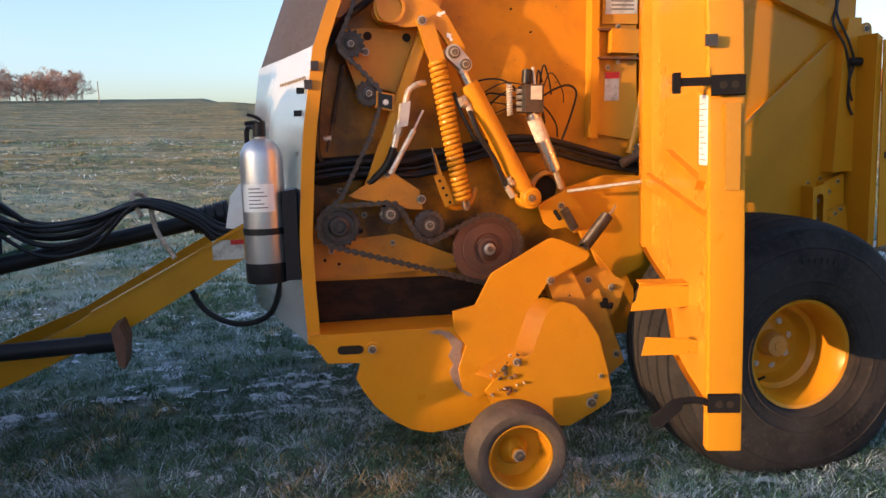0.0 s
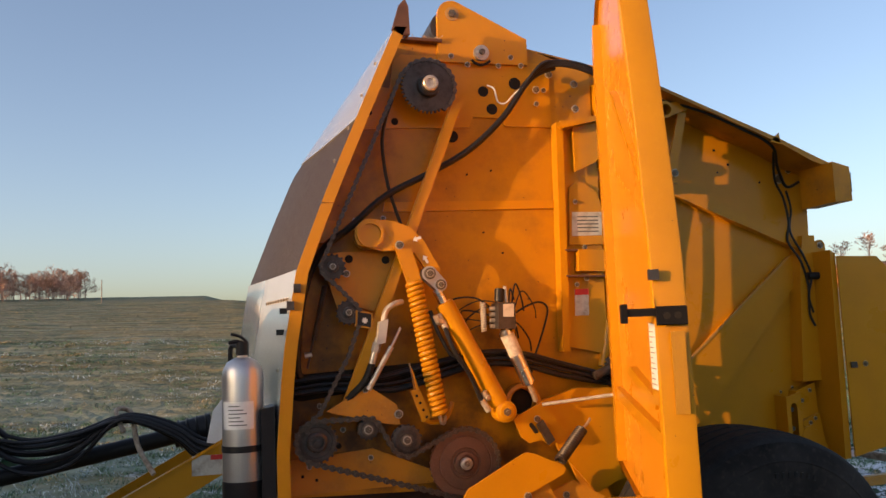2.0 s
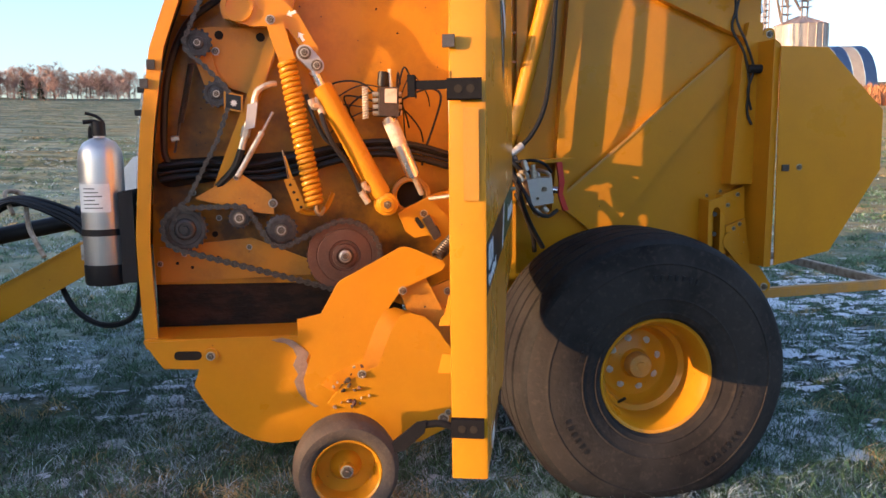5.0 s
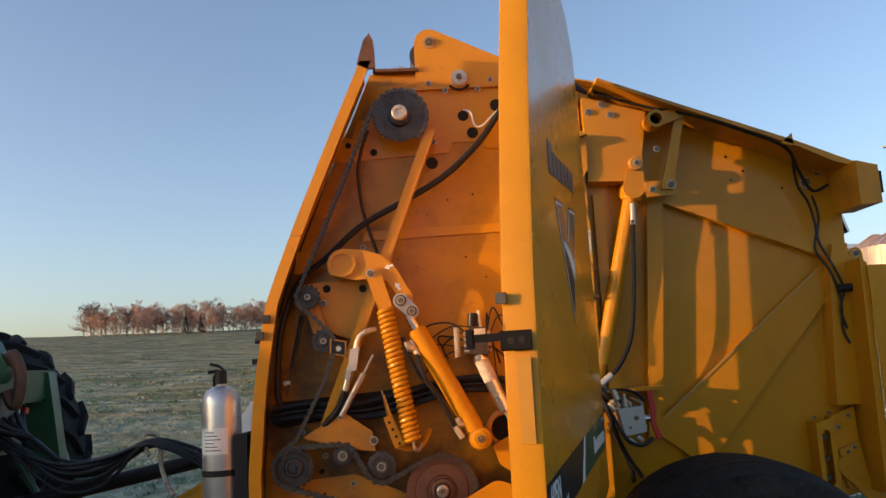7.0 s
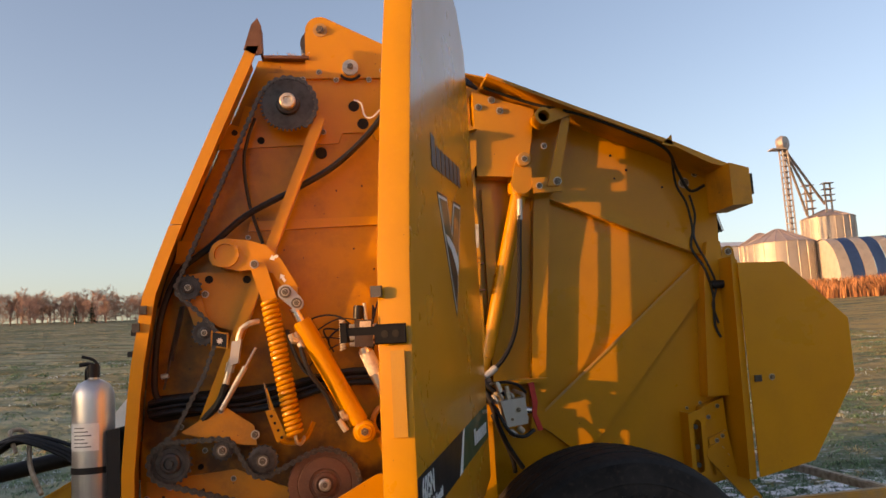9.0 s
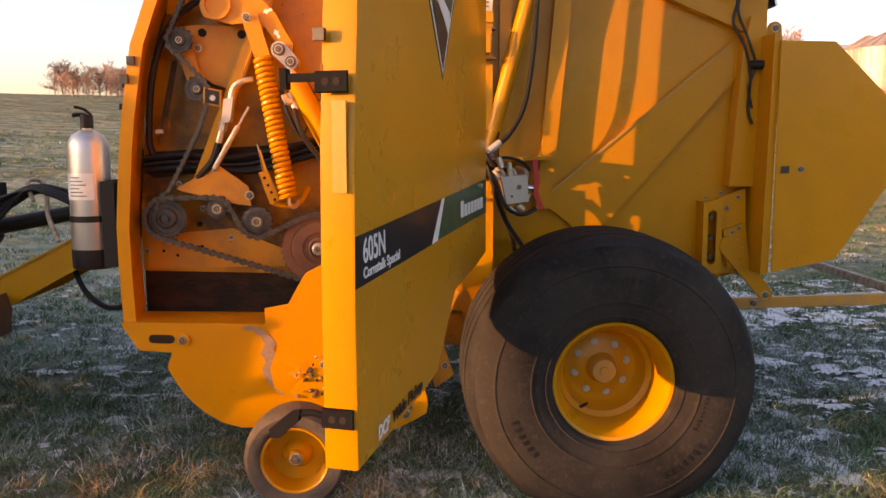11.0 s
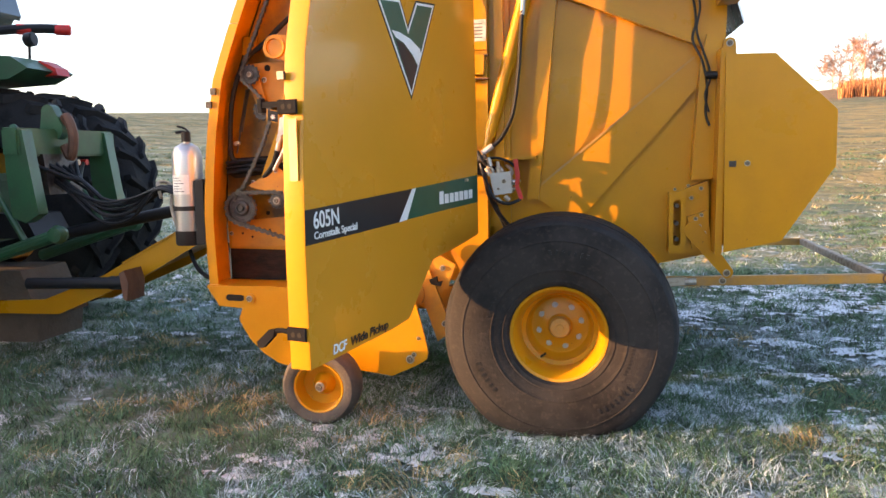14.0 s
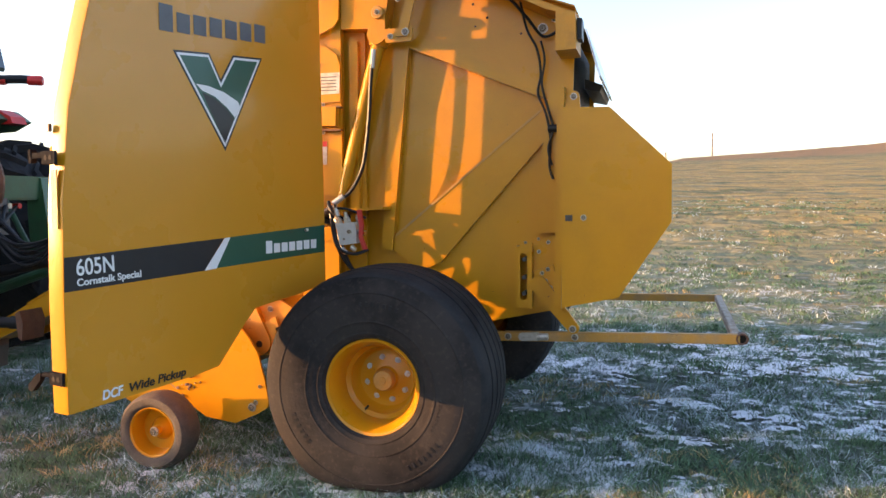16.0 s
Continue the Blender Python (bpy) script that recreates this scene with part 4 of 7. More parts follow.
# tube mouth and plates towards the axle
bm = lathe(bmesh.new(), [(0.058, 0.0), (0.085, 0.0), (0.085, 0.05), (0.07, 0.055), (0.062, 0.05), (0.058, -0.02)], (-0.866, -0.005, 1.20), (0, -1, 0), 36)
part("tube_mouth", bm, YELLOW_DIRTY, baler)
part("tube_dark", cyl(bmesh.new(), (-0.866, 0.002, 1.20), (-0.866, -0.006, 1.20), 0.06), HOLE, baler)
part("pivot_plate", plate([(-0.93, 1.13), (-0.90, 1.15), (-0.79, 1.20), (-0.73, 1.12), (-0.68, 1.04), (-0.76, 1.0), (-0.80, 1.03), (-0.86, 1.02), (-0.90, 1.05)], -0.10, -0.085, 0.003), YELLOW, baler)
part("slot", plate([(-0.80, 1.085), (-0.765, 1.07), (-0.745, 1.035), (-0.775, 1.045)], -0.1025, -0.099), HOLE, baler)
part("slot", plate(hull_slot(-0.85, 1.10, -0.83, 1.07, 0.010), -0.1025, -0.099), HOLE, baler)
part("turnbuckle", bevel(plate([(-0.83, 1.10), (-0.80, 1.12), (-0.75, 1.03), (-0.78, 1.01)], -0.13, -0.105), 0.004), STEEL_DARK, baler)
bolt(baler, (-0.82, -0.10, 1.125), 0.012)
part("axle_plate", plate([(-0.78, 1.20), (-0.60, 1.25), (-0.40, 1.24), (-0.40, 0.84), (-0.375, 0.832), (-0.527, 0.763), (-0.70, 0.97)], -0.05, -0.02, 0.004), YELLOW, baler)
part("lower_strut", plate([(-0.70, 1.04), (-0.66, 1.06), (-0.46, 0.64), (-0.52, 0.62)], -0.03, -0.005, 0.003), YELLOW_DIRTY, baler)
part("axle_beam", bevel(plate([(-0.25, 0.40), (0.12, 0.40), (0.12, 0.60), (-0.25, 0.60)], 0.0, WIDE), 0.01), YELLOW_DIRTY, baler)
part("under_frame", plate([(-1.3, 0.50), (-0.2, 0.46), (-0.2, 0.64), (-1.3, 0.58)], 0.08, 0.16, 0.01), YELLOW_DIRTY, baler)
part("return_spring", coil(bmesh.new(), (-0.80, -0.30, 0.965), (-0.665, -0.24, 1.085), 0.022, 0.0055, 17, 6, 14), STEEL_DARK, baler, "bare steel return spring")
part("spring_link", tube(bmesh.new(), [(-0.665, -0.24, 1.085), (-0.63, -0.22, 1.105), (-0.60, -0.18, 1.12)], 0.006), ZINC, baler)
part("control_rod", cyl(bmesh.new(), (-0.80, -0.12, 1.19), (-0.47, -0.30, 1.235), 0.008, seg=10), ZINC, baler)

# hinge post and its small parts
part("hinge_post", plate([(-0.645, 1.42), (-0.62, 2.53), (-0.585, 2.53), (-0.61, 1.42)], -0.07, -0.001, 0.003), YELLOW, side_wall)
part("post_panel", plate([(-0.60, 1.44), (-0.58, 2.55), (-0.40, 2.57), (-0.40, 1.40)], -0.03, -0.013, 0.003), YELLOW, side_wall)
part("round_plate", plate([(-0.575, 1.93), (-0.56, 2.21), (-0.53, 2.235), (-0.48, 2.235), (-0.42, 2.19), (-0.40, 2.13), (-0.40, 1.93)], -0.045, -0.032, 0.003), YELLOW, side_wall)
part("warning_label", plate([(-0.553, 2.09), (-0.40, 2.09), (-0.405, 1.976), (-0.56, 1.973)], -0.048, -0.0455), GRUBBY, side_wall, "white printed instruction label")
part("module_box", bevel(plate([(-0.545, 1.905), (-0.41, 1.90), (-0.415, 1.795), (-0.55, 1.80)], -0.085, -0.035), 0.012), YELLOW, side_wall)
dl = part("danger_label", plate([(-0.556, 1.715), (-0.486, 1.717), (-0.49, 1.588), (-0.561, 1.588)], -0.0335, -0.031), GRUBBY, side_wall, "white danger label with a red head")
part("red_head", plate([(-0.556, 1.715), (-0.486, 1.717), (-0.487, 1.688), (-0.557, 1.687)], -0.035, -0.0338), RED, dl)
for k in range(5):
    part("print_bar", plate([(-0.53, 2.07 - 0.018 * k), (-0.42, 2.07 - 0.018 * k), (-0.42, 2.064 - 0.018 * k), (-0.53, 2.064 - 0.018 * k)], -0.0492, -0.0482), GREY_INK, side_wall)
part("corner_shelf", plate([(-0.615, 2.505), (-0.43, 2.56), (-0.39, 2.54), (-0.60, 2.492)], -0.11, -0.031, 0.002), YELLOW, side_wall)
part("gusset_plate", plate([(-0.535, 2.525), (-0.39, 2.54), (-0.395, 2.375), (-0.423, 2.335), (-0.535, 2.285)], -0.07, -0.056, 0.003), YELLOW, side_wall)
for z0 in (1.903, 1.778):
    part("module_strap", plate([(-0.61, z0 - 0.004), (-0.39, z0 - 0.008), (-0.39, z0), (-0.61, z0 + 0.004)], -0.075, -0.031), RUST, side_wall)
for x, z in ((-0.50, 1.917), (-0.50, 1.765), (-0.55, 1.737), (-0.535, 2.14)):
    bolt(side_wall, (x, -0.05, z), 0.009)
for x, z in ((-0.50, 2.735), (-0.50, 2.61), (-0.70, 2.70), (-0.63, 2.78)):
    bolt(side_wall, (x, -0.032, z), 0.014)
part("cylinder_fitting", bevel(cyl(bmesh.new(), (-0.52, -0.12, 1.30), (-0.40, -0.12, 1.35), 0.022, seg=8), 0.003), STEEL_DARK, side_wall)

# bolts and rollers at the top
part("roller_end", cyl(cyl(bmesh.new(), (-0.972, -0.02, 2.872), (-0.972, -0.05, 2.872), 0.038), (-0.972, -0.05, 2.872), (-0.972, -0.055, 2.872), 0.030), ZINC, side_wall)
bolt(side_wall, (-0.972, -0.055, 2.872), 0.014)
bolt(side_wall, (-1.108, -0.03, 3.065), 0.018)
part("bolt_washer", cyl(bmesh.new(), (-1.108, -0.029, 3.065), (-1.108, -0.034, 3.065), 0.034), YELLOW_WORN, side_wall)
part("roller_slot", plate(arc(-0.972, 2.872, 0.062, 215, 325, 10) + arc(-0.972, 2.872, 0.05, 325, 215, 10), -0.034, -0.029), HOLE, side_wall)
for x, z in ((-1.196, 2.82), (-1.12, 2.855), (-1.04, 2.815), (-0.885, 2.815), (-0.82, 2.86), (-0.77, 2.82), (-1.11, 2.56), (-0.70, 2.79), (-0.66, 2.70), (-0.70, 2.63)):
    bolt(side_wall, (x, -0.03, z), 0.010)

# ---- pickup ----
low = [(-1.965, 0.655), (-1.60, 0.660), (-1.31, 0.645), (-1.18, 0.60), (-1.18, 0.30), (-1.30, 0.225)] + [(-1.40, 0.205), (-1.48, 0.203), (-1.56, 0.225), (-1.64, 0.275), (-1.71, 0.345), (-1.755, 0.415), (-1.782, 0.47), (-1.76, 0.535), (-1.895, 0.545)]
pk = part("pickup_side_plate", plate(low, -0.245, -0.225, 0.004), YELLOW, baler)
part("plate_lip", plate([(-1.965, 0.655), (-1.31, 0.645), (-1.31, 0.652), (-1.965, 0.664)], -0.24, 0.0), YELLOW, pk)
part("slot", plate(hull_slot(-1.835, 0.595, -1.765, 0.592, 0.018), -0.2475, -0.24), HOLE, pk)
part("slot_washer", cyl(bmesh.new(), (-1.712, -0.245, 0.59), (-1.712, -0.256, 0.59), 0.03), YELLOW, pk)
bolt(pk, (-1.712, -0.256, 0.59), 0.013)
scuff = [(-1.475, 0.640), (-1.43, 0.648), (-1.385, 0.632), (-1.35, 0.60), (-1.325, 0.578), (-1.338, 0.545), (-1.325, 0.50), (-1.33, 0.45), (-1.315, 0.40), (-1.285, 0.352), (-1.31, 0.345), (-1.345, 0.375), (-1.375, 0.415), (-1.39, 0.46), (-1.372, 0.49), (-1.392, 0.53), (-1.375, 0.565), (-1.39, 0.60), (-1.42, 0.625), (-1.45, 0.63)]
part("scuffed_edge", plate(scuff, -0.25, -0.244), SCUFF, pk, "scuffed bare metal wear strip")
part("pickup_drum", cyl(bmesh.new(), (-1.45, -0.10, 0.44), (-1.45, WIDE + 0.2, 0.44), 0.18, seg=40), YELLOW_DIRTY, baler)
arm_pts = [(-1.369, 0.722), (-1.272, 0.74), (-1.206, 0.857), (-1.194, 0.872), (-0.946, 1.001), (-0.925, 1.004), (-0.895, 0.996), (-0.771, 0.94), (-0.758, 0.923), (-0.771, 0.901), (-0.943, 0.826), (-0.993, 0.758), (-1.065, 0.593), (-1.168, 0.366), (-1.272, 0.34), (-1.339, 0.381), (-1.352, 0.469), (-1.318, 0.568), (-1.367, 0.647)]
part("pickup_arm", plate(arm_pts, -0.262, -0.248, 0.003), YELLOW, baler)
sh = [(-1.053, 0.53), (-0.996, 0.675), (-0.96, 0.732), (-0.919, 0.742), (-0.857, 0.721), (-0.805, 0.664), (-0.753, 0.582), (-0.717, 0.447), (-0.693, 0.323), (-0.701, 0.287), (-0.753, 0.256), (-0.888, 0.194), (-1.064, 0.22), (-1.229, 0.323), (-1.26, 0.385), (-1.188, 0.468)]
wg = part("gauge_wheel_shield", plate(sh, -0.335, -0.32, 0.003), YELLOW, baler)
bm = bmesh.new()
fold = [(-1.229, 0.432), (-1.188, 0.468), (-1.053, 0.53), (-0.996, 0.675), (-0.96, 0.732), (-0.919, 0.742), (-0.857, 0.721), (-0.805, 0.664), (-0.753, 0.582)]
strip_ = [(bm.verts.new((x, -0.335, z)), bm.verts.new((x - 0.055, -0.264, z + 0.012))) for x, z in fold]
for p, q in zip(strip_, strip_[1:]):
    bm.faces.new((p[0], p[1], q[1], q[0]))
bmesh.ops.solidify(bm, geom=bm.faces, thickness=0.005)
part("shield_fold", bm, YELLOW, wg, angle=50)
rng = random.Random(3)
for k in range(26):
    x, z = -1.167 + rng.gauss(0, 0.036), 0.437 + rng.gauss(0, 0.052)
    bm = bmesh.new()
    bmesh.ops.create_icosphere(bm, subdivisions=1, radius=rng.uniform(0.004, 0.011), matrix=pose(x, -0.340, z, rng.uniform(0, 180), rng.uniform(0, 180), 0) @ Matrix.Diagonal((1, 0.7, 1.5, 1)))
    part("mud_clod", bm, rng.choice((RUST, MUD, RUSTY)), wg)
bolt(wg, (-0.789, -0.335, 0.287), 0.017)
bolt(wg, (-0.769, -0.335, 0.313), 0.010)
bolt(wg, (-0.743, -0.335, 0.401), 0.008)
bolt(wg, (-1.12, -0.335, 0.499), 0.013)
part("pivot_lug", plate(hull_slot(-0.90, 0.86, -0.80, 0.62, 0.06, 0.075), -0.24, -0.18, 0.004), YELLOW_DIRTY, baler)
bolt(baler, (-0.938, -0.262, 0.822), 0.013)
part("lug_hole", cyl(bmesh.new(), (-0.79, -0.242, 0.61), (-0.79, -0.22, 0.61), 0.018), HOLE, baler)
part("link_plate", plate([(-0.86, 0.80), (-0.70, 0.86), (-0.56, 0.78), (-0.60, 0.66), (-0.68, 0.60), (-0.80, 0.66)], -0.20, -0.185, 0.003), YELLOW_DIRTY, baler)
part("link_strut", plate([(-0.78, 0.72), (-0.70, 0.76), (-0.58, 0.42), (-0.66, 0.36)], -0.225, -0.205, 0.003), YELLOW_DIRTY, baler)
part("slot", plate([(-0.70, 0.70), (-0.66, 0.715), (-0.655, 0.685), (-0.63, 0.69), (-0.64, 0.665), (-0.69, 0.675)], -0.2275, -0.20), HOLE, baler)
for x, z in ((-0.74, 0.80), (-0.63, 0.76), (-0.62, 0.46)):
    bolt(baler, (x, -0.226 if z < 0.7 else -0.201, z), 0.012)
part("axle_support", plate([(-1.228, 0.36), (-1.182, 0.36), (-1.182, 0.18), (-1.228, 0.18)], -0.44, -0.42, 0.003), YELLOW_DIRTY, wg)


def wheel_shape(parent, c, tyre_pts, rim_pts, mat, rim_mat, seg=72, warp=None, name="wheel", label=""):
    t = part(name, lathe(bmesh.new(), tyre_pts, c, (0, -1, 0), seg, warp), mat, parent, label, angle=50)
    r = part("rim", lathe(bmesh.new(), rim_pts, c, (0, -1, 0), seg), rim_mat, t, "yellow painted steel rim", angle=30)
    return t, r


gr, gw = 0.200, 0.085
gauge = [(0.125, -gw * 0.8), (0.15, -gw), (0.178, -gw * 0.98), (0.195, -gw * 0.7), (gr, -gw * 0.3), (gr, gw * 0.3), (0.195, gw * 0.7), (0.178, gw * 0.98), (0.155, gw), (0.135, gw * 0.92), (0.125, gw * 0.75)]
grim = [(0.125, gw * 0.6), (0.132, gw * 0.85), (0.128, gw * 0.9), (0.12, gw * 0.82), (0.115, gw * 0.3), (0.108, gw * -0.2), (0.06, gw * -0.25), (0.05, 0.0), (0.028, 0.02), (0.026, 0.05), (0.001, 0.05)]
_, grm = wheel_shape(baler, (-1.205, -0.545, 0.20), gauge, grim, RUBBER_WORN, YELLOW, name="gauge_wheel", label="small worn rubber gauge wheel")
bolt(grm, (-1.205, -0.595, 0.20), 0.018)
part("wheel_axle", cyl(bmesh.new(), (-1.205, -0.53, 0.20), (-1.205, -0.40, 0.20), 0.02), STEEL_DARK, grm)

# ---- road wheels ----
TR = 0.565
AX = (0.0, -0.405, 0.505)


def squat(p):
    z = p.z
    if z < 0.10:
        z = 0.10 - 0.10 * (1 - math.exp(-(0.10 - z) / 0.10)) * 1.25
    return Vector((p.x * (1 + 0.06 * max(0, (0.18 - p.z) / 0.18)), p.y, max(z, -0.012)))


prof = [(0.21, -0.23), (0.235, -0.25), (0.30, -0.275), (0.38, -0.285), (0.45, -0.278), (0.505, -0.262), (0.535, -0.245)]
ribs = []
edges = [-0.24, -0.165, -0.085, 0.0, 0.085, 0.165, 0.24]
for a, b in zip(edges, edges[1:]):
    g = 0.009
    for h in (a + g, b - g):
        ribs.append((TR - 0.55 * (abs(h) / 0.24) ** 3 * 0.04, h))
    if b < 0.23:
        ribs += [(TR - 0.018 - 0.55 * (abs(b) / 0.24) ** 3 * 0.04, b - g * 0.6), (TR - 0.018 - 0.55 * (abs(b) / 0.24) ** 3 * 0.04, b + g * 0.6)]
def wall_at(r):
    """Bulge of the tyre's outer wall."""
    k = (r - 0.375) / 0.165
    return 0.292 - 0.042 * abs(k) ** 2.4


prof2 = [(0.538, 0.247)] + [(r, wall_at(r)) for r in (0.525, 0.505, 0.485, 0.465)]
for r0 in (0.452, 0.318, 0.262):
    prof2 += [(r0 + 0.004, wall_at(r0)), (r0 + 0.002, wall_at(r0) + 0.0022), (r0 - 0.002, wall_at(r0) + 0.0022), (r0 - 0.004, wall_at(r0))]
    prof2 += [(r0 - 0.02 - 0.018 * k, wall_at(r0 - 0.02 - 0.018 * k)) for k in range({0.452: 6, 0.318: 2, 0.262: 1}[r0])]
prof2 += [(0.235, 0.246), (0.215, 0.232)]
rimp = [(0.205, -0.20), (0.20, 0.15), (0.208, 0.215), (0.232, 0.232), (0.236, 0.240), (0.230, 0.246), (0.218, 0.242), (0.208, 0.225), (0.196, 0.20), (0.188, 0.165), (0.186, 0.10), (0.166, 0.085), (0.160, 0.06), (0.150, 0.03), (0.140, 0.02), (0.110, 0.018), (0.085, 0.03), (0.062, 0.035), (0.052, 0.05), (0.050, 0.085), (0.044, 0.095), (0.001, 0.098)]


def road_wheel(y, face):
    c = (AX[0], y, AX[2])
    t = part("wheel", lathe(bmesh.new(), [(r, h * face) for r, h in prof + ribs + prof2], c, (0, -1, 0), 96, squat), RUBBER, baler, "wide ribbed flotation tyre with dusty walls", angle=40)
    t.data.materials.append(DUSTY_RUBBER)
    for f in t.data.polygons:
        w = f.center - Vector(c)
        if math.hypot(w.x, w.z) < 0.52:
            f.material_index = 1
    r = part("rim", lathe(bmesh.new(), [(r, h * face) for r, h in rimp], c, (0, -1, 0), 72), YELLOW, t, "yellow painted steel rim", angle=30)
    if face > 0:
        part("hub", lathe(bmesh.new(), [(0.0525, 0.045), (0.0525, 0.084), (0.046, 0.097), (0.020, 0.100), (0.018, 0.104), (0.001, 0.104)], c, (0, -1, 0), 40), YELLOW_WORN, r)
        for k in range(8):
            a = 2 * math.pi * (k + 0.3) / 8
            bolt(r, (c[0] + 0.105 * math.cos(a), y - 0.02, c[2] + 0.105 * math.sin(a)), 0.0115, 0.0, NUT)
        for a0, r0, n_ in ((-62, 0.40, 7), (200, 0.40, 6), (70, 0.40, 7), (-30, 0.345, 9), (140, 0.345, 9)):
            for k in range(n_):
                a = radians(a0 + k * (4.2 if r0 > 0.35 else 3.0))
                hgt = 0.022 if r0 > 0.35 else 0.010
                bm = bmesh.new()
                box(bm, (c[0] + r0 * math.cos(a), y - wall_at(r0) - 0.001, c[2] + r0 * math.sin(a)), (hgt, 0.004, 0.012 if r0 > 0.35 else 0.006), Matrix.Rotation(-a, 3, "Y"))
                part("raised_mark", bm, BLACK, t)
        part("valve_stem", cyl(bmesh.new(), (c[0] - 0.10, y - 0.08, c[2] - 0.155), (c[0] - 0.07, y - 0.11, c[2] - 0.125), 0.006, seg=8), BLACK, r)
    return t


road_wheel(AX[1], 1)
road_wheel(WIDE + 0.405, -1)

# ---- tailgate fittings ----
part("tail_rib", plate(T([(-0.03, 2.20), (0.03, 2.258), (0.80, 1.938), (0.80, 1.86), (0.765, 1.865), (0.745, 1.885)]), TY - 0.05, TY - 0.001, 0.006), YELLOW, tail)
part("diagonal_rib", plate(T([(-0.16, 1.13), (-0.13, 1.165), (0.70, 1.845), (0.75, 1.86), (0.765, 1.74), (0.14, 1.03), (0.02, 0.99)]), TY - 0.03, TY - 0.001, 0.008), YELLOW, tail)
# thin paler strip painting the highlight along the rib's upper edge
part("rib_highlight", plate(T([(-0.128, 1.160), (0.70, 1.838), (0.695, 1.848), (-0.135, 1.170)]), TY - 0.034, TY - 0.0301), YELLOW_WORN, tail)
part("rear_post", plate(T([(0.68, 1.20), (0.72, 1.80), (0.75, 1.95), (0.82, 1.95), (0.82, 1.20)]), TY - 0.09, TY - 0.001, 0.004), YELLOW, tail)
part("rear_post_edge", plate(T([(0.785, 0.82), (0.82, 0.82), (0.83, 1.84), (0.80, 1.86)]), -0.10, TY - 0.002, 0.003), YELLOW, tail)
rear = T([(0.82, 1.826), (1.056, 1.822), (1.352, 1.538), (1.352, 1.262), (1.105, 0.888), (0.826, 0.83)])
rs = part("rear_side_shield", plate(rear, -0.122, -0.114, 0.002), YELLOW, baler)
for (x0, z0), (x1, z1) in zip(rear[1:], rear[2:]):
    bm = bmesh.new()
    prism(bm, [(0, -0.115), (1, -0.115), (1, -0.02), (0, -0.02)], lambda k, y: (x0 + (x1 - x0) * k, y, z0 + (z1 - z0) * k), lambda k, y: (x0 + (x1 - x0) * k - 0.006, y, z0 + (z1 - z0) * k))
    part("shield_lip", bm, YELLOW, rs)
part("back_return", plate(T([(0.795, 0.86), (0.86, 0.86), (0.86, 1.815), (0.81, 1.815)]), 0.0, 0.006), YELLOW, rs)
part("shield_catch", bevel(plate([(0.838, 1.305), (0.872, 1.305), (0.872, 1.275), (0.838, 1.275)], -0.131, -0.122), 0.003), STEEL_DARK, rs)
bolt(rs, (0.927, -0.122, 1.292), 0.011)
part("shield_ear", plate(hull_slot(0.85, 1.80, 0.86, 1.915, 0.05, 0.03), 0.05, 0.065, 0.003), YELLOW, baler)
bolt(baler, (0.86, 0.05, 1.915), 0.013)
# latch bracket at the lower rear
def holed_plate(outer, inner, y0, y1):
    """A plate with one opening through it."""
    bm = bmesh.new()
    rings = []
    for y in (y0, y1):
        loops = [[bm.verts.new((x, y, z)) for x, z in o] for o in (outer, inner)]
        es = [bm.edges.new((lp[k], lp[(k + 1) % len(lp)])) for lp in loops for k in range(len(lp))]
        bmesh.ops.triangle_fill(bm, use_beauty=True, edges=es)
        rings.append(loops)
    for which in (0, 1):
        p, q = rings[0][which], rings[1][which]
        for k in range(len(p)):
            bm.faces.new((p[k], p[(k + 1) % len(p)], q[(k + 1) % len(p)], q[k]))
    return bm


bk = part("latch_bracket", holed_plate(T([(0.568, 1.124), (0.655, 1.15), (0.655, 0.802), (0.568, 0.805)]), T(hull_slot(0.61, 1.075, 0.61, 0.865, 0.019)), 0.025, 0.033), YELLOW, baler)
part("bracket_back", plate(T([(0.655, 1.15), (0.77, 1.19), (0.785, 0.80), (0.655, 0.802)]), 0.06, TY - 0.001, 0.004), YELLOW, bk)
for x0, x1 in ((0.568, 0.574), (0.649, 0.655)):
    bm = bmesh.new()
    box(bm, ((x0 + x1) / 2 - 0.006, 0.076, 0.972 / 0.992), (0.006, 0.086, 0.32))
    part("bracket_side", bm, YELLOW, bk)
for z in (1.06, 0.965, 0.88):
    part("slot_stud", cyl(bmesh.new(), (0.604, 0.04, z / 0.992), (0.604, TY, z / 0.992), 0.012, seg=10), STEEL_DARK, bk)
part("bracket_wing", plate(T([(0.665, 1.0), (0.765, 1.035), (0.80, 0.80), (0.69, 0.83)]), 0.035, 0.059, 0.004), YELLOW, bk)
for x, z in ((0.70, 0.99), (0.72, 0.95), (0.745, 0.915), (0.73, 1.01), (0.68, 1.10), (0.73, 1.15)):
    bolt(bk, (x, 0.034 if z < 1.05 else 0.059, z / 0.992), 0.008)
for x, z in ((0.60, 1.145), (0.67, 1.165), (0.77, 1.24), (0.775, 1.33), (0.76, 1.50), (0.765, 1.62)):
    bolt(baler, (x, TY - 0.004, z / 0.992), 0.006)
part("pivot_arm", plate(T(hull_slot(0.69, 0.93, 0.87, 0.705, 0.045, 0.03)), 0.02, 0.04, 0.003), YELLOW, baler)
bolt(baler, (0.86, 0.02, 0.708), 0.014)
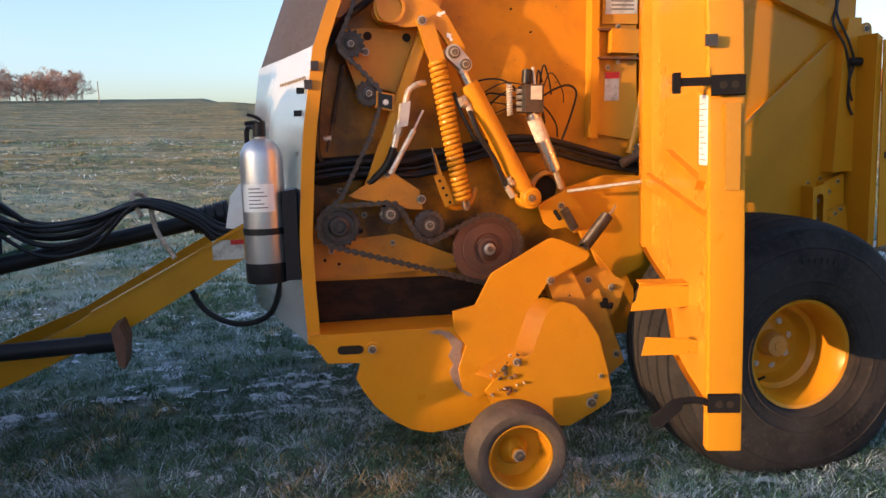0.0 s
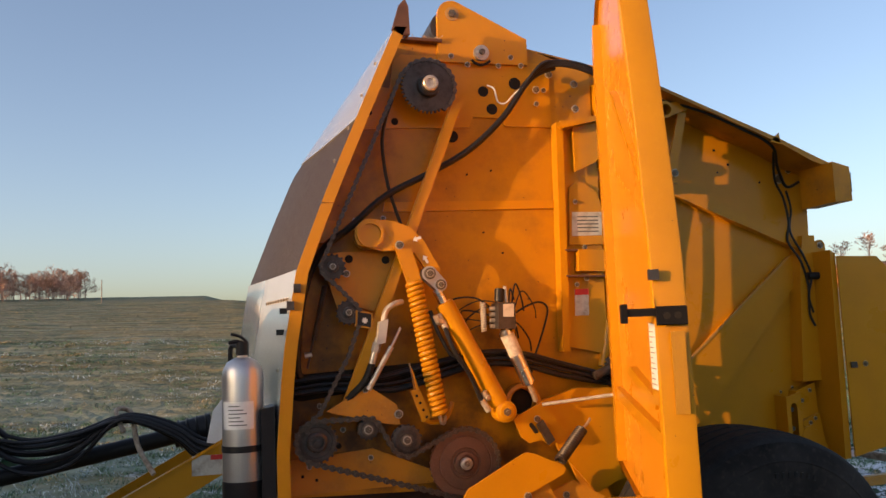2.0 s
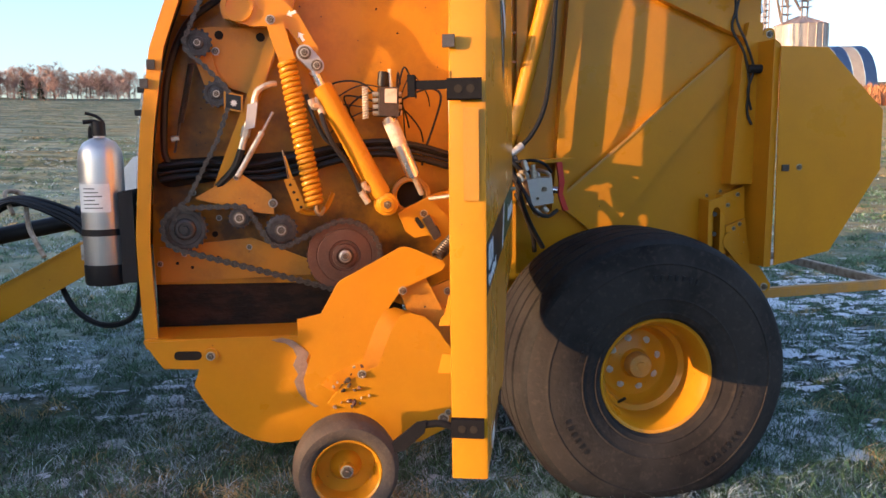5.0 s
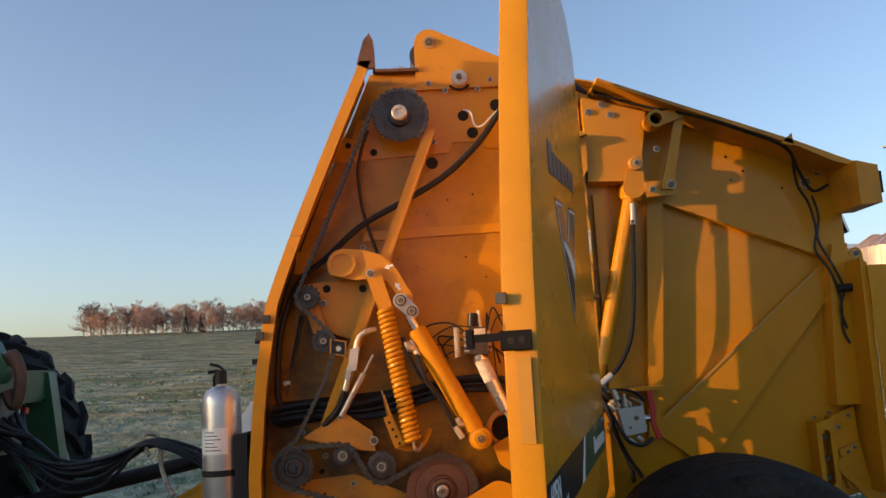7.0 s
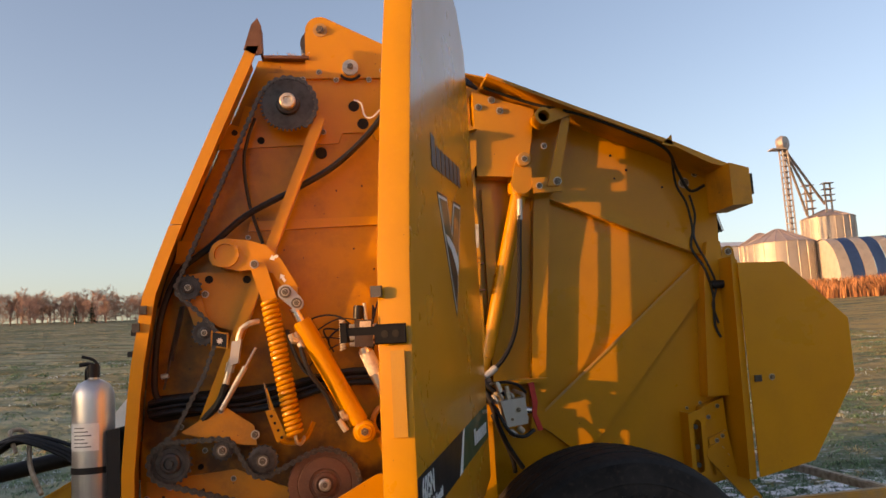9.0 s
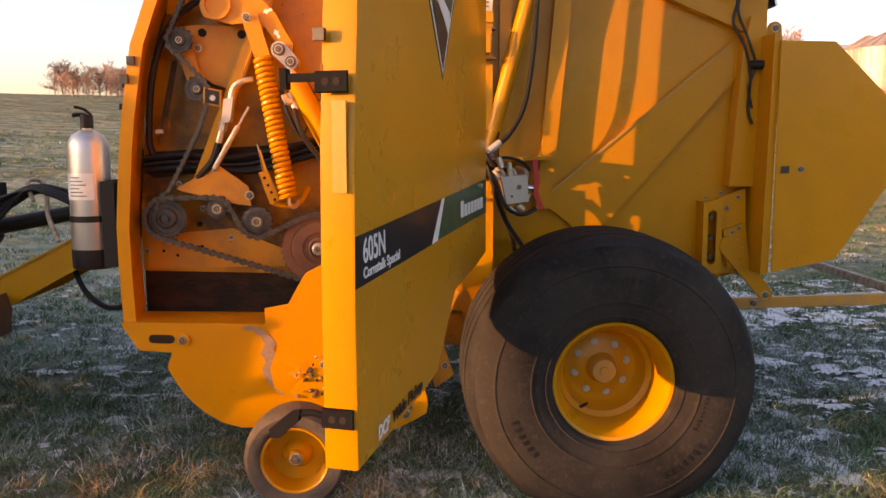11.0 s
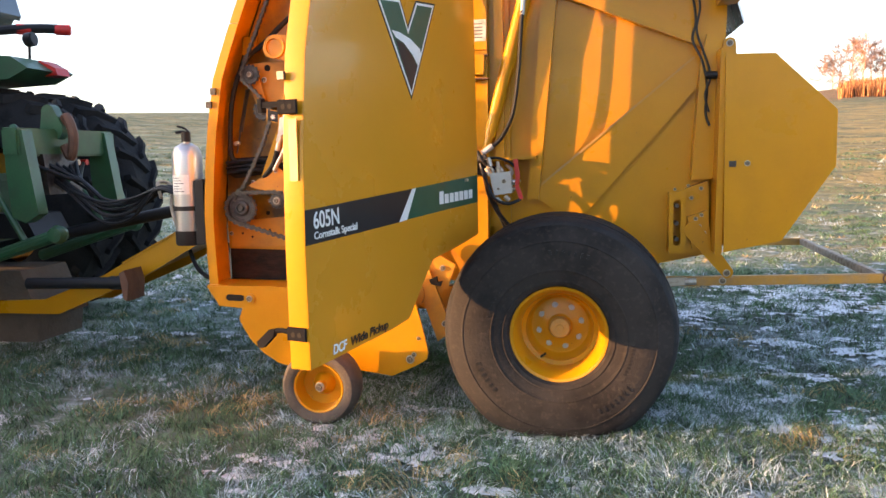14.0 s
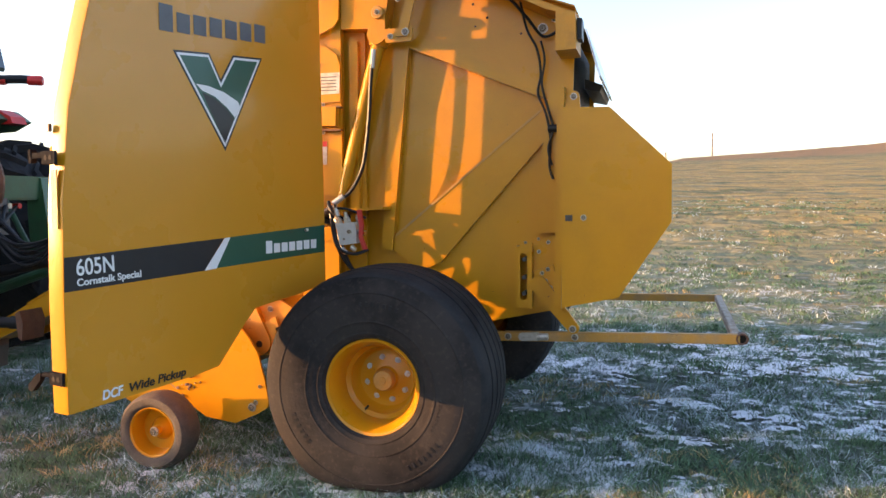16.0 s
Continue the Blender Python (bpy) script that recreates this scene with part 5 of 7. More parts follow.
# bale push bar
def square_tube(p0, p1, wide=0.05):
    d = Vector(p1) - Vector(p0)
    bm_ = bmesh.new()
    box(bm_, (Vector(p0) + Vector(p1)) / 2, (d.length, wide, wide), d.to_track_quat("X", "Z").to_matrix())
    return bevel(bm_, 0.006)


bar = part("push_bar", square_tube((0.30, 0.17, 0.632), (1.69, 0.17, 0.662)), YELLOW_WORN, baler)
part("bar_cross_tube", square_tube((1.675, 0.19, 0.662), (1.70, WIDE + 0.36, 0.672), 0.046), RUSTY, bar)
part("cross_tube_end", lathe(bmesh.new(), [(0.022, -0.05), (0.022, 0.0), (0.030, 0.0), (0.030, -0.06)], (1.700, 0.142, 0.664), (0, -1, 0), 28), RUST, bar)
part("bar_mouth", cyl(bmesh.new(), (1.700, 0.165, 0.664), (1.700, 0.16, 0.664), 0.022), HOLE, bar)
for x, z in ((0.50, 0.638), (0.86, 0.646)):
    bolt(bar, (x, 0.144, z), 0.014)
part("bar_shackle", bevel(plate(hull_slot(0.58, 0.640, 0.66, 0.644, 0.022), 0.125, 0.144), 0.004), ZINC, bar)
part("far_bar", square_tube((0.40, WIDE + 0.36, 0.66), (1.72, WIDE + 0.36, 0.672)), YELLOW_WORN, bar)
part("bar_clamp", bevel(cyl(bmesh.new(), (0.66, 0.13, 0.642), (0.72, 0.13, 0.645), 0.02), 0.004), ZINC, bar)
# rear light box under the roof edge
part("light_box", plate(T([(0.80, 2.30), (0.897, 2.274), (0.90, 2.10), (0.80, 2.095)]), -0.175, 0.08, 0.006), YELLOW_DIRTY, baler)
part("roof_edge", plate(T([(-0.33, 2.775), (0.076, 2.615), (0.567, 2.425), (0.77, 2.335), (0.90, 2.282), (0.90, 2.27), (0.74, 2.315), (0.56, 2.405), (0.07, 2.60), (-0.33, 2.76)]), -0.11, TY + 0.02), YELLOW_DIRTY, baler)
part("rear_lamp_panel", plate(T([(0.90, 2.29), (0.91, 2.29), (0.985, 2.04), (0.975, 2.035)]), 0.30, WIDE - 0.1), CHROME, baler, "bright silver rear panel")
part("lamp_underside", plate(T([(0.86, 2.09), (0.965, 2.05), (0.95, 2.01), (0.86, 2.03)]), 0.75, WIDE - 0.1), STEEL_DARK, baler)
part("rear_lamp", bevel(plate(T([(0.902, 2.25), (0.925, 2.25), (0.925, 2.15), (0.902, 2.15)]), -0.15, -0.05), 0.01), BLACK, baler)
part("roof_tab", plate(T([(0.50, 2.415), (0.555, 2.46), (0.56, 2.40)]), -0.11, -0.10), YELLOW, baler)
for x, z, r in ((0.395, 2.342, 0.007), (0.577, 2.248, 0.006), (0.318, 2.418, 0.007), (0.33, 2.30, 0.005)):
    part("hole", cyl(bmesh.new(), (x, TY - 0.002, z / 0.992), (x, TY + 0.004, z / 0.992), r), HOLE, tail)
bolt(baler, (0.693, TY - 0.002, 2.285), 0.02)
bolt(baler, (0.755, TY - 0.002, 2.33), 0.012)

# tailgate lift cylinder and pivot
part("pivot_panel", plate(T([(-0.385, 2.305), (-0.385, 2.72), (-0.085, 2.63), (-0.14, 2.295)]), 0.0, TY - 0.001, 0.003), YELLOW, baler)
part("pivot_tube", lathe(bmesh.new(), [(0.026, 0.0), (0.042, 0.0), (0.042, 0.09), (0.028, 0.09), (0.026, -0.04)], (-0.075, -0.02, 2.585), (0, -1, 0), 32), YELLOW, baler)
part("tube_dark", cyl(bmesh.new(), (-0.075, -0.06, 2.585), (-0.075, -0.05, 2.585), 0.027), HOLE, baler)
part("pivot_crank", plate(T(hull_slot(-0.05, 2.572, 0.075, 2.605, 0.035, 0.024)), -0.06, -0.045, 0.003), YELLOW, baler)
bolt(baler, (0.07, -0.06, 2.628), 0.013)
part("pivot_strap", plate(T([(0.045, 2.60), (0.085, 2.59), (0.0, 2.24), (-0.055, 2.24)]), -0.042, -0.028, 0.003), YELLOW, baler)
part("cylinder_clevis", plate(T(hull_slot(-0.162, 2.372, -0.176, 2.262, 0.036, 0.052)), -0.022, -0.008, 0.003), YELLOW, baler)
part("cylinder_clevis", plate(T(hull_slot(-0.162, 2.372, -0.176, 2.262, 0.036, 0.052)), 0.064, 0.078, 0.003), YELLOW, baler)
part("clevis_boss", lathe(bmesh.new(), [(0.034, 0.0), (0.034, 0.022), (0.030, 0.026), (0.014, 0.026), (0.001, 0.026)], (-0.168, -0.02, 2.392), (0, -1, 0), 28), YELLOW_WORN, baler)
part("cylinder_collar", bevel(cyl(bmesh.new(), (-0.178, 0.036, 2.285), (-0.190, 0.036, 2.235), 0.054, seg=32), 0.005), YELLOW, baler)
part("port_block", bevel(plate([(-0.13, 2.29), (-0.075, 2.285), (-0.08, 2.245), (-0.135, 2.25)], -0.03, 0.02), 0.004), YELLOW, baler)
for x, z in ((-0.366, 2.664), (-0.262, 2.645), (-0.30, 2.70)):
    bolt(baler, (x, -0.001, z), 0.013)
bolt(baler, (-0.168, -0.046, 2.392), 0.011)
bolt(baler, (-0.012, -0.04, 2.28), 0.015)
bolt(baler, (-0.10, -0.03, 2.262), 0.012)
bolt(baler, (-0.06, -0.02, 2.46), 0.011)
part("pin_plate", plate(T([(-0.13, 2.285), (0.03, 2.285), (0.02, 2.215), (-0.12, 2.21)]), -0.028, -0.012, 0.003), YELLOW, baler)
tc_ = part("tailgate_cylinder", cyl(cyl(bmesh.new(), (-0.182, 0.036, 2.26), (-0.395, 0.030, 1.46), 0.037, 0.034), (-0.172, 0.036, 2.30), (-0.19, 0.036, 2.225), 0.05), YELLOW, baler)
part("cylinder_base", cyl(bmesh.new(), (-0.395, 0.030, 1.46), (-0.43, 0.026, 1.34), 0.025, 0.02), YELLOW, tc_)
part("guide_rail", plate(T([(-0.10, 2.21), (-0.02, 2.21), (-0.125, 1.10), (-0.19, 1.10)]), 0.065, TY - 0.001, 0.004), YELLOW, baler)
part("guide_rail", plate(T([(-0.36, 2.25), (-0.31, 2.25), (-0.31, 1.15), (-0.36, 1.15)]), 0.05, TY - 0.001, 0.004), YELLOW, baler)
part("lift_hose", tube(bmesh.new(), [(-0.205, -0.028, 2.12), (-0.215, -0.028, 2.0), (-0.228, -0.028, 1.81), (-0.262, -0.028, 1.58), (-0.33, -0.028, 1.445), (-0.405, -0.028, 1.385)], 0.011), HOSE, baler)
part("lift_fitting", cyl(bmesh.new(), (-0.198, -0.02, 2.20), (-0.205, -0.026, 2.10), 0.013), ALU, baler)
part("lift_fitting", cyl(bmesh.new(), (-0.37, -0.05, 1.41), (-0.425, -0.06, 1.37), 0.016), ALU, baler)
part("hinge_filler", plate(T([(-0.43, 0.95), (-0.43, 2.70), (-0.28, 2.70), (-0.28, 0.95)]), 0.086, 0.098), YELLOW, baler)
# lock valve with its red lever
vb = part("lock_valve", bevel(plate([(-0.378, 1.262), (-0.265, 1.272), (-0.258, 1.158), (-0.352, 1.146)], -0.15, -0.06), 0.005), ALU, baler, "bare aluminium lock valve block")
part("lever", bevel(plate([(-0.250, 1.335), (-0.226, 1.338), (-0.214, 1.25), (-0.222, 1.20), (-0.196, 1.128), (-0.218, 1.124), (-0.240, 1.19), (-0.237, 1.25)], -0.168, -0.15), 0.003), RED, vb, "red lever")
part("lever_stem", cyl(bmesh.new(), (-0.265, -0.12, 1.215), (-0.215, -0.13, 1.212), 0.015, seg=16), CHROME, vb)
part("plug", cyl(bmesh.new(), (-0.262, -0.105, 1.178), (-0.246, -0.105, 1.177), 0.012, seg=6), ZINC, vb)
part("valve_cartridge", cyl(cyl(bmesh.new(), (-0.33, -0.105, 1.262), (-0.335, -0.105, 1.298), 0.015, seg=6), (-0.335, -0.105, 1.298), (-0.338, -0.105, 1.325), 0.010), ZINC, vb)
bolt(vb, (-0.30, -0.15, 1.22), 0.010)
bolt(vb, (-0.33, -0.15, 1.18), 0.006)
for p, q_ in (((-0.385, -0.12, 1.345), (-0.372, -0.13, 1.30)), ((-0.345, -0.15, 1.13), (-0.315, -0.15, 1.105)), ((-0.40, -0.09, 1.29), (-0.38, -0.10, 1.25)), ((-0.30, -0.12, 1.14), (-0.275, -0.12, 1.118))):
    part("crimped_fitting", bevel(cyl(bmesh.new(), p, q_, 0.015, 0.013, 12), 0.003), ZINC, vb)
for pts, r in (([(-0.45, -0.07, 1.38), (-0.42, -0.10, 1.33), (-0.365, -0.09, 1.29), (-0.33, -0.06, 1.30)], 0.011),
               ([(-0.45, -0.06, 1.36), (-0.41, -0.10, 1.25), (-0.385, -0.11, 1.15), (-0.34, -0.09, 1.05), (-0.27, -0.03, 0.95)], 0.012),
               ([(-0.43, -0.08, 1.30), (-0.39, -0.15, 1.21), (-0.35, -0.17, 1.13), (-0.28, -0.13, 1.10), (-0.22, -0.08, 1.12)], 0.009),
               ([(-0.40, -0.05, 1.20), (-0.36, -0.07, 1.10), (-0.32, -0.05, 1.0), (-0.30, 0.0, 0.93)], 0.011),
               ([(-0.44, -0.08, 1.33), (-0.36, -0.13, 1.345), (-0.29, -0.11, 1.33), (-0.24, -0.06, 1.29)], 0.007)):
    part("hydraulic_hose", tube(bmesh.new(), pts, r), HOSE, baler)
for k in range(3):
    x = -0.36 + 0.05 * k
    part("elbow_fitting", tube(bmesh.new(), [(x, -0.10, 1.255), (x - 0.008, -0.11, 1.285), (x - 0.035, -0.10 + 0.03 * k, 1.30)], 0.009, 8), ZINC, vb)
part("valve_shelf", plate(T([(-0.40, 1.33), (-0.13, 1.34), (-0.13, 1.325), (-0.40, 1.315)]), -0.08, TY - 0.001, 0.002), YELLOW, baler)
# rear wiring
for pts, r in (([(-0.33, 0.02, 2.77), (-0.1, 0.0, 2.68), (0.117, -0.08, 2.595), (0.35, -0.09, 2.50), (0.53, -0.07, 2.42), (0.62, 0.02, 2.33), (0.70, 0.07, 2.235), (0.78, 0.07, 2.26)], 0.008),
               ([(0.59, 0.0, 2.42), (0.62, 0.05, 2.27), (0.67, 0.06, 2.17), (0.69, 0.06, 2.04), (0.675, 0.06, 1.94), (0.72, 0.03, 1.83), (0.745, 0.02, 1.70), (0.74, 0.02, 1.56), (0.76, 0.01, 1.49)], 0.0065),
               ([(0.69, 0.06, 2.21), (0.71, 0.06, 2.11), (0.695, 0.06, 1.99), (0.73, 0.02, 1.86), (0.76, 0.01, 1.75), (0.735, 0.01, 1.65), (0.755, 0.01, 1.56)], 0.006)):
    part("wiring_harness", tube(bmesh.new(), pts, r), HOSE, baler)
part("connector", bevel(cyl(bmesh.new(), (0.735, 0.01, 1.75), (0.815, 0.0, 1.75), 0.02), 0.004), BLACK, baler)

# ---- the open side shield ----
HINGE, TIP = Vector((-0.43, -0.10, 0)), Vector((-0.905, -1.60, 0))
ALONG = (TIP - HINGE).normalized()
OUT = Vector((-ALONG.y, ALONG.x, 0))


def on_door(u, z, off=0.0):
    return HINGE + ALONG * u + OUT * off + Vector((0, 0, z))


def door_plate(pts, o0, o1, width=0.0):
    bm = prism(bmesh.new(), pts, lambda u, z: on_door(u, z, o0), lambda u, z: on_door(u, z, o1))
    if width:
        bevel(bm, width)
    return bm


DOOR_FRONT = [(1.55, 0.56), (1.555, 1.0), (1.545, 1.4), (1.51, 1.75), (1.44, 2.05), (1.36, 2.35), (1.27, 2.62), (1.17, 2.86), (1.06, 3.05)]
DOOR = DOOR_FRONT + [(0.85, 3.10), (0.55, 3.08), (0.25, 3.00), (0.10, 2.86), (0.07, 2.6), (0.05, 1.5), (0.045, 0.94), (0.24, 0.905), (0.56, 0.865), (0.63, 0.80), (0.80, 0.62), (0.95, 0.60), (1.35, 0.572)]
door = part("side_shield", door_plate(DOOR, -0.003, 0.003), YELLOW_DOOR, baler, "swung-open yellow side shield door with printed decals")
# bent edge along the front and lips round the rest
bm = bmesh.new()
rows_ = []
for u, z in DOOR_FRONT:
    rows_.append([bm.verts.new(on_door(u + 0.002, z, 0.004)), bm.verts.new(on_door(u + 0.005, z, -0.004)), bm.verts.new(on_door(u + 0.005, z, -0.085)), bm.verts.new(on_door(u - 0.001, z, -0.088)),
                  bm.verts.new(on_door(u - 0.035, z, -0.088)), bm.verts.new(on_door(u - 0.035, z, -0.084)), bm.verts.new(on_door(u - 0.002, z, -0.083)), bm.verts.new(on_door(u - 0.002, z, 0.0))])
for a, b in zip(rows_, rows_[1:]):
    for k in range(8):
        bm.faces.new((a[k], a[(k + 1) % 8], b[(k + 1) % 8], b[k]))
bm.faces.new(rows_[0])
bm.faces.new(rows_[-1])
part("front_flange", bm, YELLOW, door)
bm = bmesh.new()
lip = DOOR[len(DOOR_FRONT) - 1:] + DOOR[:1]
rows_ = []
for u, z in lip:
    rows_.append([bm.verts.new(on_door(u, z, -0.002)), bm.verts.new(on_door(u, z, -0.022))])
for a, b in zip(rows_, rows_[1:]):
    bm.faces.new((a[0], a[1], b[1], b[0]))
bmesh.ops.solidify(bm, geom=bm.faces, thickness=0.004)
part("shield_lip", bm, YELLOW, door)
part("stiffener", door_plate([(0.20, 0.95), (0.26, 0.95), (0.26, 2.9), (0.20, 2.8)], -0.04, -0.003, 0.004), YELLOW, door)
part("stiffener", door_plate([(0.2, 1.22), (1.50, 1.12), (1.50, 1.16), (0.2, 1.27)], -0.03, -0.003, 0.004), YELLOW, door)


def cross_plate(u, pts, thick=0.005):
    """A plate standing square to the shield; pairs of way out from it and height."""
    return prism(bmesh.new(), pts, lambda o, z: on_door(u, z, o), lambda o, z: on_door(u - thick, z, o))


part("inner_bracket", cross_plate(0.95, [(-0.200, 0.823), (-0.193, 0.85), (-0.182, 0.86), (-0.166, 0.926), (-0.10, 0.915), (-0.003, 0.907), (-0.003, 0.838)]), YELLOW, door)
part("inner_bracket", cross_plate(1.09, [(-0.186, 0.703), (-0.172, 0.765), (-0.06, 0.760), (-0.003, 0.752), (-0.003, 0.708)]), YELLOW, door)
part("bracket_shelf", prism(bmesh.new(), [(0.85, -0.165), (0.95, -0.165), (0.95, -0.003), (0.85, -0.003)], lambda u, o: on_door(u, 0.918, o), lambda u, o: on_door(u, 0.912, o)), YELLOW, door)
part("top_bracket", door_plate([(1.19, 2.70), (1.245, 2.68), (1.235, 2.75), (1.19, 2.76)], -0.145, -0.086, 0.003), YELLOW, door)
part("inner_brace", door_plate([(0.56, 2.50), (0.66, 2.45), (1.13, 1.99), (1.04, 2.07)], -0.03, -0.003, 0.003), YELLOW, door)
part("inner_brace", door_plate([(0.53, 1.352), (0.67, 1.372), (1.172, 1.285), (1.135, 1.252)], -0.03, -0.003, 0.003), YELLOW, door)
# latches on the front flange
for z in (1.553, 0.697):
    u = 1.555 if z > 1 else 1.553
    la = part("latch", door_plate([(u + 0.004, z - 0.027), (u + 0.016, z - 0.024), (u + 0.016, z + 0.024), (u + 0.004, z + 0.027)], -0.088, -0.004, 0.005), LATCH_RUBBER, door, "black rubber draw latch")
    zz = z + 0.012
    if z > 1:
        part("latch_arm", bevel(door_plate([(u - 0.006, zz - 0.011), (u + 0.008, zz - 0.012), (u + 0.008, zz + 0.010), (u - 0.006, zz + 0.009)], -0.166, -0.085), 0.004), LATCH_RUBBER, la)
        part("latch_grip", bevel(door_plate([(u - 0.016, zz - 0.028), (u + 0.010, zz - 0.030), (u + 0.012, zz + 0.024), (u - 0.014, zz + 0.022)], -0.184, -0.166), 0.005), LATCH_RUBBER, la)
    else:
        part("latch_arm", tube(bmesh.new(), [on_door(u, z, -0.085), on_door(u, z + 0.008, -0.12), on_door(u, z + 0.002, -0.165)], 0.010, 8), LATCH_RUBBER, la)
        part("latch_grip", bevel(cross_plate(u + 0.012, [(-0.152, z + 0.014), (-0.180, z + 0.008), (-0.242, z - 0.045), (-0.236, z - 0.068), (-0.212, z - 0.066), (-0.158, z - 0.016)], 0.020), 0.006), LATCH_RUBBER, la)
    for o in (-0.03, -0.06):
        part("latch_eye", cyl(bmesh.new(), on_door(u + 0.014, z, o), on_door(u + 0.0175, z, o), 0.010), HOLE, la)
part("flange_clip", bevel(door_plate([(1.535, 1.655), (1.55, 1.655), (1.55, 1.685), (1.535, 1.685)], -0.10, -0.07), 0.003), STEEL_DARK, door)
bm = bmesh.new()
prism(bm, [(1.28, -0.050), (1.28, -0.012), (1.508, -0.012), (1.508, -0.050)], lambda z, o: on_door(1.5602 if z > 1.3 else 1.561, z, o), lambda z, o: on_door(1.555, z, o))
part("amber_reflector", bm, REFLECTOR, door, "amber reflective strip")
part("inner_strake", door_plate([(1.43, 1.30), (1.535, 1.30), (1.535, 1.60), (1.43, 1.60)], -0.0865, -0.0845), YELLOW, door)
pl = part("paper_label", door_plate([(1.44, 1.345), (1.53, 1.345), (1.53, 1.53), (1.44, 1.535)], -0.089, -0.0875), WHITE, door, "white printed label")
for k in range(11):
    part("print_bar", door_plate([(1.45, 1.358 + 0.015 * k), (1.52 - 0.02 * (k % 3), 1.358 + 0.015 * k), (1.52 - 0.02 * (k % 3), 1.3605 + 0.015 * k), (1.45, 1.3605 + 0.015 * k)], -0.0902, -0.0893), GREY_INK, pl)
# decals
part("black_band", door_plate([(1.553, 1.036), (1.550, 1.170), (0.752, 1.214), (0.872, 1.070)], 0.0032, 0.0042), INK, door, "black decal band")
part("green_band", door_plate([(0.05, 1.112), (0.05, 1.256), (0.712, 1.217), (0.80, 1.077)], 0.0032, 0.0042), GREEN_INK, door, "green decal band")
part("white_stripe", door_plate([(0.872, 1.070), (0.748, 1.214), (0.714, 1.216), (0.802, 1.076)], 0.0034, 0.0046), WHITE, door)


def door_text(words, size, u, z, mat, width, shear=0.0, slope=0.0, bold=0.0, off=0.006):
    me = text_mesh(words, size, "lettering", shear, width, bold)
    me.materials.append(mat)
    ob = part("lettering", me, mat, door)
    m = Matrix(((-ALONG.x, 0, OUT.x), (-ALONG.y, 0, OUT.y), (0, 1, 0))).to_4x4()
    p = on_door(u, z, off)
    ob.matrix_basis = Matrix.Translation(p) @ m @ Matrix.Rotation(slope, 4, "Z")
    return ob


door_text("605N", 0.092, 1.503, 1.097, WHITE, 0.166, 0.0, 0.04, 0.0010)
door_text("Cornstalk Special", 0.040, 1.501, 1.056, WHITE, 0.292, 0.0, 0.05, 0.0008)
door_text("DCF", 0.054, 1.408, 0.588, WHITE, 0.098, 0.2, 0.06, 0.0016)
door_text("Wide Pickup", 0.052, 1.286, 0.596, INK, 0.290, 0.2, 0.06, 0.0012)


def mark_bars(u0, u1, z0, h, mat, count, rise_by=0.0):
    """A plain row of upright bars where a maker's name stands."""
    w = (u0 - u1) / count
    for k in range(count):
        a, b = u0 - w * k, u0 - w * (k + 0.78)
        z = z0 + rise_by * k / count
        top = z + h * (1.35 if k == 0 else 1.0)
        part("mark_bar", door_plate([(a, z), (b, z), (b, top), (a, top)], 0.0044, 0.0054, 0.0), mat, door)


mark_bars(0.486, 0.106, 1.126, 0.046, WHITE, 7, 0.012)
mark_bars(1.085, 0.445, 2.113, 0.085, GREY_INK, 7, 0.046)


def inset(pts, d):
    """The outline drawn in by d, corner by corner."""
    out = []
    for i, p in enumerate(pts):
        a, p, b = Vector(pts[i - 1]), Vector(p), Vector(pts[(i + 1) % len(pts)])
        e0, e1 = (p - a).normalized(), (b - p).normalized()
        n0, n1 = Vector((e0.y, -e0.x)), Vector((e1.y, -e1.x))
        m = (n0 + n1) / (1 + n0.dot(n1))
        out.append(tuple(p + m * d))
    return out


VEE = [(1.018, 2.040), (0.816, 2.056), (0.752, 1.945), (0.676, 2.066), (0.488, 2.079), (0.733, 1.618)]
if Vector(inset(VEE, 0.01)[5]).y < 1.618:
    VEE = VEE[::-1]
for name, d, o0, o1, mat in (("emblem_outline", 0.0, 0.0032, 0.004, INK), ("emblem_rim", 0.009, 0.0042, 0.005, WHITE), ("emblem_field", 0.020, 0.0052, 0.006, GREEN_INK)):
    part(name, door_plate(inset(VEE, d), o0, o1), mat, door)
part("emblem_sweep", door_plate([(0.896, 1.908), (0.829, 1.906), (0.737, 1.888), (0.65, 1.852), (0.639, 1.821), (0.674, 1.778), (0.719, 1.819), (0.793, 1.864), (0.864, 1.881)], 0.0062, 0.0070), WHITE, door)
part("emblem_foot", door_plate([(0.865, 1.874), (0.793, 1.856), (0.719, 1.811), (0.678, 1.772), (0.736, 1.653)], 0.0062, 0.0066), INK, door)

# ---- tongue, drive shaft, jack and hoses ----
CY = 0.78
tg = part("tongue_beam", plate([(-2.0, 1.16), (-2.2, 1.07), (-3.05, 0.61), (-3.5, 0.44), (-4.05, 0.42), (-4.05, 0.34), (-3.4, 0.34), (-2.76, 0.60), (-2.21, 0.90), (-2.0, 0.98)], 0.45, 0.47, 0.006), YELLOW, baler)
part("far_beam_side", plate([(-2.0, 1.16), (-2.2, 1.07), (-3.05, 0.61), (-3.5, 0.44), (-4.05, 0.42), (-4.05, 0.34), (-3.4, 0.34), (-2.76, 0.60), (-2.21, 0.90), (-2.0, 0.98)], 1.08, 1.10, 0.006), YELLOW, tg)
part("beam_top", plate([(-2.0, 1.165), (-2.9, 0.70), (-2.9, 0.69), (-2.0, 1.155)], 0.44, 0.50, 0.002), YELLOW, tg)
